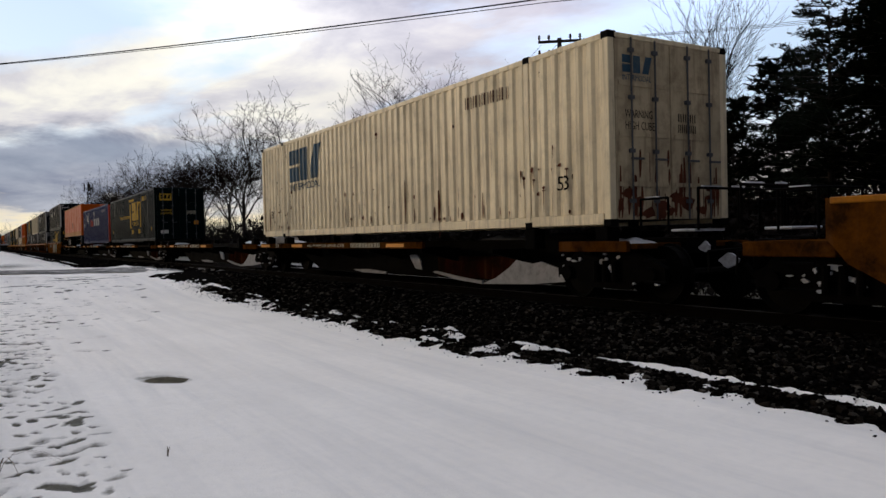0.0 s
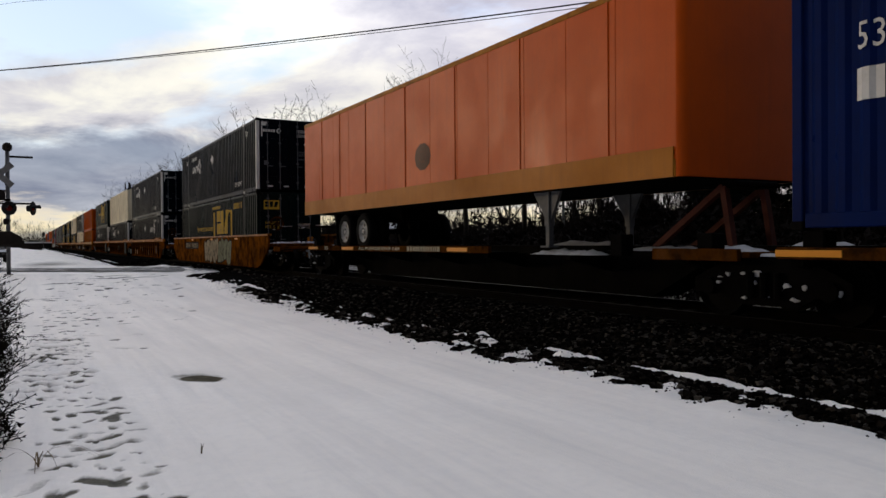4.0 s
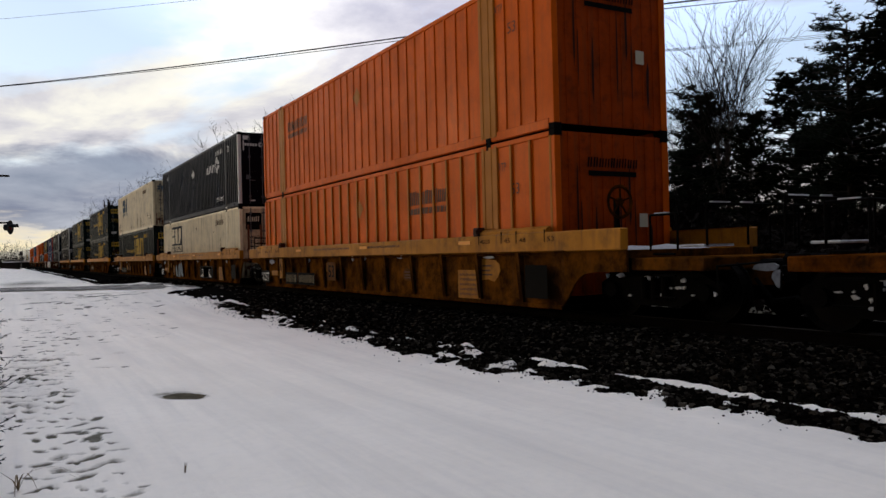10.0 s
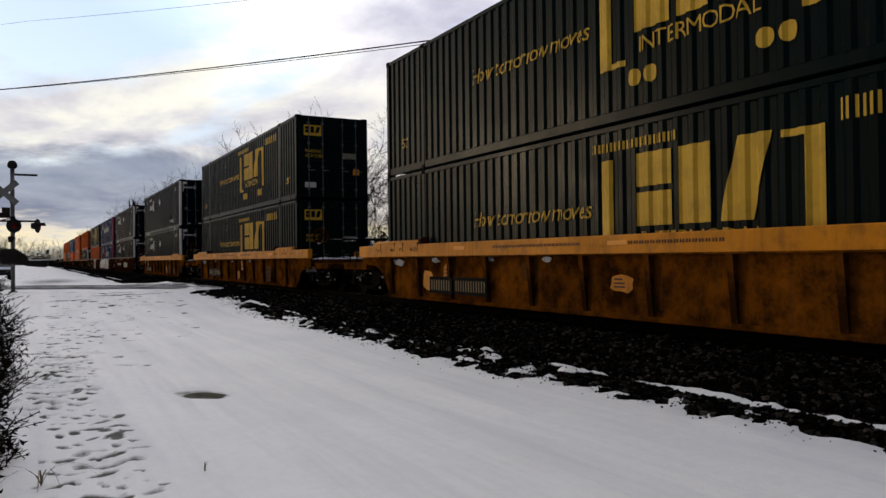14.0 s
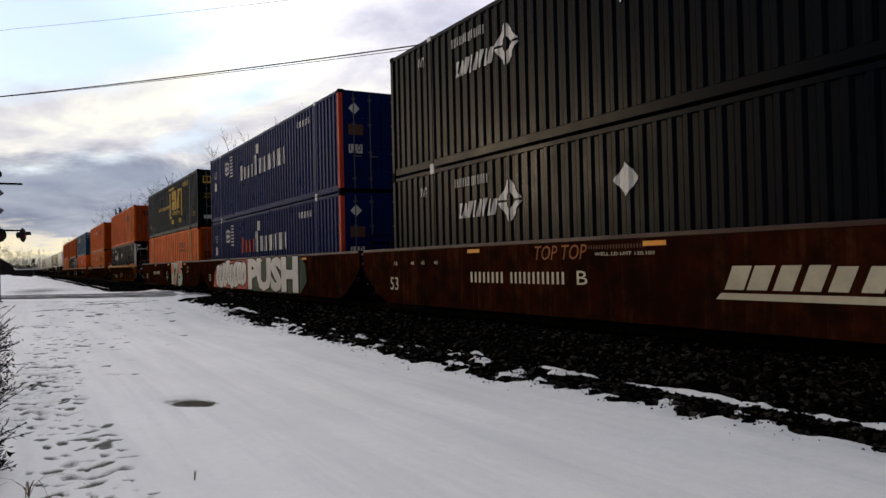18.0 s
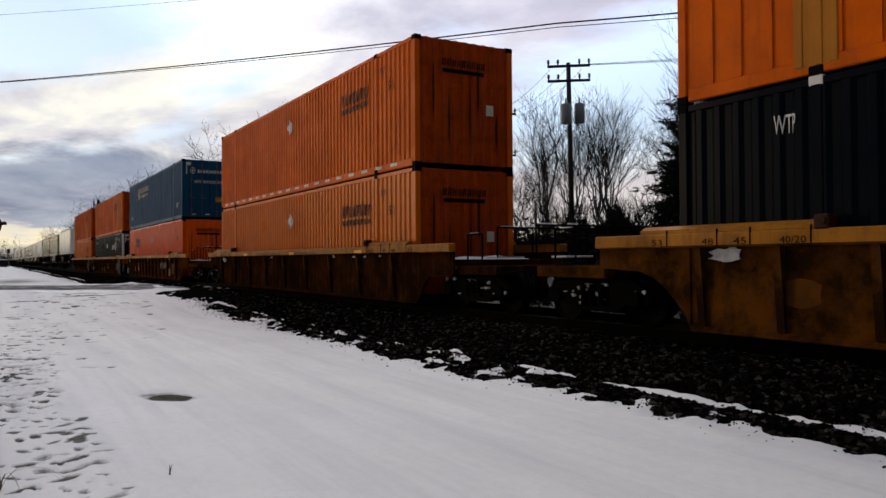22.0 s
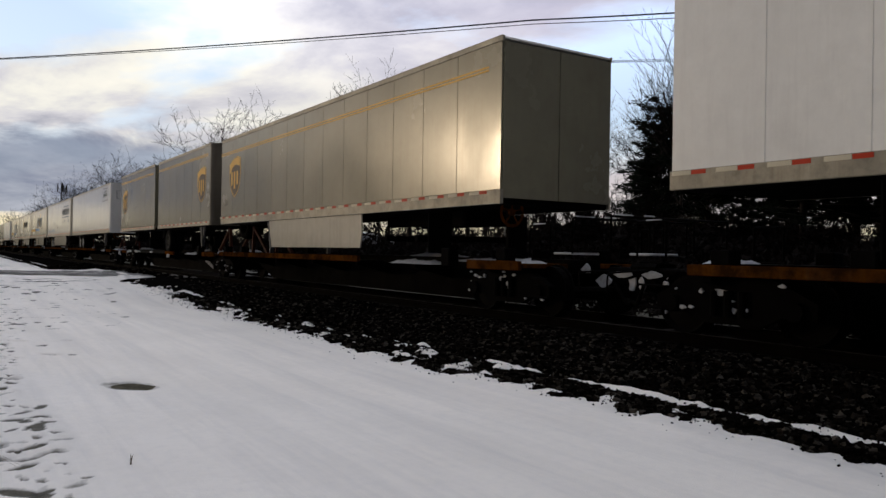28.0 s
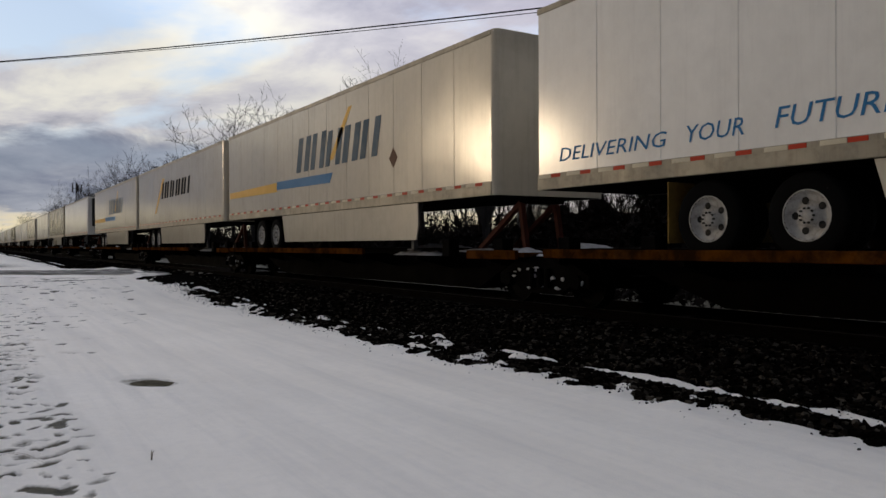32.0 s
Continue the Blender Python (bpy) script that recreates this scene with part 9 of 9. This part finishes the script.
def build_trees():
    oak = bare_tree(11, 14.0, "tall bare spreading tree with a dark trunk behind the line", spread=0.85, depth=6, stout=0.017, rmin=0.011)
    place(oak, 26.0, 44.2, 20, 0.97)
    round_tree = bare_tree(23, 15.0, "bare round-crowned tree behind the line", spread=0.85, depth=6, rmin=0.016)
    place(round_tree, 26.5, 70.0, 0, 1.1)
    slim = bare_tree(37, 13.0, "slim bare tree with upright limbs", spread=0.42, depth=5, stout=0.0125, lift=0.45, rmin=0.009)
    place(slim, 26.4, 22.2, 0, 0.87)
    slim_far = bare_tree(41, 13.0, "slim bare tree in the line of trees", spread=0.9, depth=6, stout=0.013, lift=0.15, rmin=0.019)
    place(slim_far, 22.0, 90.0, 40, 1.1)
    spots = [(slim, 31.0, 36.6, 60, 0.84), (slim, 33.5, 35.6, 200, 0.9), (oak, 37.5, 32.0, 250, 0.78), (slim, 33.0, 41.9, 310, 0.97), (slim, 36.2, 40.2, 25, 0.95), (slim, 34.0, 29.0, 10, 0.9),
             (round_tree, 24.0, 80.0, 140, 0.94), (round_tree, 27.0, 98.0, 260, 0.95), (slim, 24.0, 106.0, 160, 1.05), (round_tree, 23.0, 116.0, 20, 0.9), (oak, 25.0, 124.0, 200, 0.95),
             (slim, 20.0, 130.0, 80, 1.0), (round_tree, 24.0, 140.0, 100, 0.95), (slim, 21.0, 152.0, 300, 1.0), (round_tree, 22.0, 166.0, 45, 0.9), (slim, 19.0, 180.0, 120, 0.95), (round_tree, 20.5, 196.0, 230, 0.95),
             (slim, 25.0, 60.0, 210, 0.85), (slim, 33.0, 62.0, 30, 0.9), (round_tree, 36.0, 54.0, 160, 0.7), (slim, 38.0, 48.0, 270, 0.66), (oak, 44.0, 60.0, 10, 0.75), (slim, 18.0, 215.0, 0, 0.8), (round_tree, 17.5, 240.0, 70, 0.8),
             (round_tree, 20.0, 270.0, 170, 0.9), (slim, 16.0, 300.0, 20, 0.8), (oak, 21.0, 330.0, 90, 1.0), (slim, -6.0, 95.0, 30, 0.42), (round_tree, -9.0, 120.0, 200, 0.5), (slim, -5.0, 140.0, 300, 0.4), (round_tree, -14.0, 100.0, 20, 0.5)]
    for src, x, y, turn, k in spots:
        ob = copy_thing(slim_far if src is slim and y > 55 else src, Matrix())
        place(ob, x, y, turn, k * (1.16 if 75 < y < 210 and x > 0 else 1.0))
    big = pine(5, 12.0, "tall dark pine with ragged gaps between its limbs", 3.4, 0.2)
    place(big, 25.7, 15.9, 0, 0.70)
    young = pine(8, 8.0, "dense dark evergreen beside the line", 2.6, 0.06)
    place(young, 27.0, 23.6, 0, 0.92)
    for src, x, y, turn, k in [(big, 27.4, 14.9, 80, 0.74), (big, 26.5, 13.6, 200, 0.76), (big, 24.5, 12.4, 150, 0.82), (big, 28.2, 18.6, 300, 0.62), (young, 29.0, 25.6, 40, 0.8), (young, 31.5, 28.6, 100, 0.62), (young, 25.2, 19.6, 250, 0.7), (big, 29.5, 10.0, 20, 1.0), (young, 30.0, 21.0, 170, 0.95)]:
        ob = copy_thing(src, Matrix())
        place(ob, x, y, turn, k)
    thicket("roadside_brush", "dense brown leafless brush beyond the track", [(21, 30, 22, 30, 3.6, 420), (24, 34, 34, 46, 2.4, 380), (20, 30, 46, 70, 2.6, 520), (18, 28, 70, 130, 3.6, 800), (22, 40, 8, 26, 2.6, 520), (15, 24, 130, 330, 5.0, 700), (32, 60, 30, 60, 3.5, 300)], 3)
    undergrowth("undergrowth", "dense dark undergrowth along the far side of the line", [(21, 28, 22.5, 29.5, 4.0, 7000), (23, 32, 34, 46, 2.0, 5000), (26, 32, 17, 27, 3.0, 4000), (18, 27, 46, 78, 2.4, 4200), (16, 25, 78, 140, 3.4, 3600), (20, 30, 8, 27, 3.0, 5200), (14, 22, 140, 330, 4.2, 3600), (13.5, 18, 3, 40, 0.7, 3000), (17, 21, 8, 32, 2.0, 8000), (17, 21, 32, 80, 2.0, 8000)], 7, 0.62, 1.9)
    undergrowth("far_undergrowth", "dark woodland mass in the distance", [(-34, -4.5, 84, 150, 4.0, 5000), (-60, -6, 150, 330, 6.5, 3500), (-160, 12, 380, 520, 9.0, 3500), (30, 80, 40, 120, 5.0, 3000)], 8, 1.0, 3.0)
    thicket("far_woods", "dark leafless woods in the distance", [(-34, -4, 84, 150, 5.2, 900), (-60, -6, 150, 330, 9.0, 700), (-160, 12, 380, 520, 14.0, 900), (40, 120, 60, 200, 11.0, 700), (18, 120, 330, 520, 12.0, 700), (60, 160, -20, 60, 12.0, 500), (-160, -30, 20, 150, 9, 500)], 4)


def shrub(label, x, y, radius, height, n, seed, mat):
    rnd = random.Random(seed)
    ob = thing("shrub", label, "shrub", pose(x, y, 0))
    stems, leaf = Mesh(), Mesh()
    for k in range(70):
        a, f = rnd.uniform(0, 6.28), rnd.random() ** 0.5
        q = Vector((math.cos(a) * radius * f, math.sin(a) * radius * f, height * (1.05 - 0.5 * f * f) * rnd.uniform(0.75, 1.12)))
        p = Vector((q.x * 0.25, q.y * 0.25, -0.05))
        mid = p.lerp(q, 0.5) + Vector((0, 0, 0.1))
        stems.tube(p, mid, 0.012, 0.008, 4, False).tube(mid, q, 0.008, 0.003, 3, False)
        for j in range(6):
            b = mid.lerp(q, rnd.uniform(0, 1))
            e = b + Vector((rnd.gauss(0, 1), rnd.gauss(0, 1), rnd.gauss(0.4, 0.7))).normalized() * rnd.uniform(0.08, 0.26)
            stems.tube(b, e, 0.004, 0.0015, 3, False)
    for k in range(int(90 * radius / 0.6)):
        a, h = rnd.uniform(0, 6.28), rnd.uniform(0.15, 1.0)
        b = Vector((math.cos(a), math.sin(a), 0)) * radius * (0.85 - 0.35 * h * h) + Vector((0, 0, height * h))
        d = Vector((math.cos(a + rnd.gauss(0, 0.5)), math.sin(a + rnd.gauss(0, 0.5)), rnd.uniform(0.0, 0.8) + 0.6 * h)).normalized()
        ln, p = rnd.uniform(0.14, 0.42), b
        for j in range(4):
            q = p + d * ln / 4
            d = (d + Vector((0, 0, rnd.uniform(-0.18, 0.1)))).normalized()
            stems.tube(p, q, 0.0045 - 0.0008 * j, 0.0037 - 0.0008 * j, 3, False)
            for i in range(7):
                c = p.lerp(q, rnd.random())
                u = (d * 0.8 + Vector((rnd.gauss(0, 1), rnd.gauss(0, 1), rnd.gauss(0, 0.8))) * 0.6).normalized()
                w = u.orthogonal().normalized() * 0.005
                leaf.add([c - w, c + w, c + u * rnd.uniform(0.03, 0.075) * (1 - 0.15 * j)], [(0, 1, 2)])
            p = q
    for k in range(n):
        a, f, h = rnd.uniform(0, 6.28), rnd.random() ** 0.4, rnd.random()
        rr = radius * (0.92 - 0.35 * h * h) * f * rnd.uniform(0.8, 1.1)
        c = Vector((math.cos(a) * rr, math.sin(a) * rr, height * h * rnd.uniform(0.8, 1.05)))
        u = Vector((rnd.gauss(0, 1), rnd.gauss(0, 1), rnd.gauss(0.2, 0.8))).normalized()
        w = u.orthogonal().normalized() * rnd.uniform(0.004, 0.011)
        leaf.add([c - w, c + u * 0.03 - w * 1.4, c + u * rnd.uniform(0.05, 0.1), c + u * 0.03 + w * 1.4], [(0, 1, 2, 3)])
    part("stems", stems, "twig", ob)
    part("leaves", leaf, mat, ob, "small withered leaves")


def grass_tuft(label, x, y, n, h, seed, droop=1.0):
    rnd = random.Random(seed)
    g_, _ = ground_at(np.array([x]), np.array([y]))
    ob = thing("grass_tuft", label, "grass", pose(x, y, float(g_[0])))
    for k in range(n):
        a = rnd.uniform(0, 6.28)
        m, w = Mesh(), 0.006
        pts = []
        for i in range(6):
            f = i / 5
            out = h * 0.9 * f ** 1.5 * droop
            pts.append(Vector((math.cos(a) * out, math.sin(a) * out, h * (f * 1.3 - 0.75 * droop * f ** 2.6))))
        s = Vector((-math.sin(a), math.cos(a), 0)) * w
        vs = [v for i, p in enumerate(pts) for v in (p - s * (1 - i / 6), p + s * (1 - i / 6))]
        m.add(vs, [(2 * i, 2 * i + 1, 2 * i + 3, 2 * i + 2) for i in range(5)])
        part("blade", m, "straw", ob)


def small_things():
    puddle = Mesh()
    n = 28
    rim = [(1.67 + 0.245 * math.cos(a) * (1 + 0.14 * math.sin(3 * a + 1)) - 0.25 * 0.33 * math.sin(a), 8.83 + 0.33 * math.sin(a) * (1 + 0.1 * math.sin(2 * a))) for a in [2 * math.pi * i / n for i in range(n)]]
    puddle.add([(x, y, -0.022) for x, y in rim], [tuple(range(n))])
    tagged(new("puddle", puddle.data("puddle", "water")), "shallow muddy puddle thawed into the snow", "puddle", kind="structure")
    shrub("dense dark shrub with withered leaves at the path's edge", -0.98, 11.2, 0.98, 1.4, 15000, 2, "juniper")
    shrub("dense dark shrub with withered leaves at the path's edge", -1.16, 8.9, 0.95, 1.28, 14000, 6, "juniper")
    shrub("low weedy shrub with thin twigs and dry leaves", -0.80, 6.7, 0.78, 0.85, 8000, 3, "juniper")
    shrub("low weedy shrub with thin twigs and dry leaves", -0.86, 5.6, 0.7, 0.72, 6500, 4, "juniper")
    grass_tuft("dry bent grass blades standing in the snow", 0.05, 5.75, 9, 0.30, 5, 1.45)
    grass_tuft("single dry stalk in the snow", 1.07, 5.55, 3, 0.07, 8, 0.5)
    parked_car(-2.4, 72.0, 4, "car_paint", "dark parked car with frosted windscreen beyond the road")
    parked_car(-5.4, 74.0, -8, "car_light", "dark grey parked car partly hidden beyond the road")
    shed = thing("low_building", "low dark building with a thin snowy roof far down the line", "building", pose(3.0, 300, 0))
    part("wall", Mesh().box(-4.4, 4.4, 0, 6, 0, 2.0), "building", shed)
    part("roof", Mesh().box(-4.6, 4.6, -0.3, 6.3, 2.0, 2.35, 0.05), "roof", shed, "snow-covered roof")
    part("door", Mesh().box(-1.7, -0.8, -0.05, 0.0, 0, 1.6), "lamp_black", shed)
    for x in (0.2, 1.4):
        part("window", Mesh().box(x, x + 0.8, -0.05, 0.0, 0.7, 1.4), "lamp_black", shed)
    hut = thing("small_house", "small grey house with a snowy roof behind the trees", "building", pose(38, 74, 1.0, 0, 0, 20))
    part("wall", Mesh().box(-5, 5, 0, 7, 0, 1.3), "building", hut)
    part("roof", Mesh().prism([(-5.5, 1.3), (5.5, 1.3), (0, 2.6)], "y", -0.4, 7.4), "roof", hut, "snow-covered roof")
    part("window", Mesh().box(-3, -1.6, -0.05, 0.0, 0.5, 1.1), "lamp_black", hut)
    sig = thing("railway_signal", "black railway signal head on a mast far down the line", "railway signal", pose(4.2, 245, 0))
    part("mast", Mesh().tube((0, 0, 0), (0, 0, 4.6), 0.1, n=8), "galvanised", sig)
    part("head", Mesh().box(-0.4, 0.4, -0.15, 0.15, 3.8, 5.0, 0.08), "lamp_black", sig)
    twr = thing("cell_tower", "dark lattice mast with antennas above the trees", "tower", pose(33, 298, 0))
    m = Mesh()
    for k in range(3):
        a = 2 * math.pi * k / 3
        m.tube((1.0 * math.cos(a), 1.0 * math.sin(a), 0), (0.5 * math.cos(a), 0.5 * math.sin(a), 23), 0.12, n=5)
    for z in range(1, 23, 2):
        for k in range(3):
            a, b, r = 2 * math.pi * k / 3, 2 * math.pi * (k + 1) / 3, 1.0 - 0.5 * z / 23
            m.tube((r * math.cos(a), r * math.sin(a), z), (r * math.cos(b), r * math.sin(b), z + 2), 0.06, n=4)
    part("lattice", m, "steel", twr)
    part("antenna_bar", Mesh().box(-1.5, 1.5, -0.08, 0.08, 21.6, 21.8), "lamp_black", twr)
    for ax, ay, az in ((-1.4, 0, 21.8), (1.4, 0, 21.8), (0, -1.4, 21.8), (0, 0.5, 22.5)):
        part("antenna", Mesh().box(ax - 0.2, ax + 0.2, ay - 0.2, ay + 0.2, az - 1.35, az + 1.4, 0.05), "lamp_black", twr)
    meter = thing("service_post", "thin metal service post with a crossbar behind the track", "post", pose(23.0, 29.8, 0.6))
    part("post", Mesh().tube((0, 0, -0.2), (0, 0, 3.6), 0.07, n=8), "galvanised", meter)
    part("crossbar", Mesh().box(-0.5, 0.5, -0.04, 0.04, 1.6, 1.7), "galvanised", meter)


build_ground()
build_bed()
build_train()
crossing_signal()
utility_pole("dark wooden utility pole with crossarms and a switch box", 28.5, 41.0, 10.2, 0, ((10.0, 1.25), (7.3, 1.25)), (("box", 0.4, 6.8),))
utility_pole("dark leaning utility pole with two grey transformers", 27.2, 32.0, 11.2, -1.0, ((11.0, 1.15), (10.2, 1.15)), (("can", -0.45, 8.3), ("can", 0.5, 8.4)))
build_cables()
build_trees()
small_things()
build_road()
build_track()
build_stones()


def motions():
    """The whole train rolls towards the camera's right."""
    for ob, s, z in MOVERS:
        walk(ob, [(t, pose(XC, s - gone(t), z)) for t in range(0, 33, 4)])


motions()
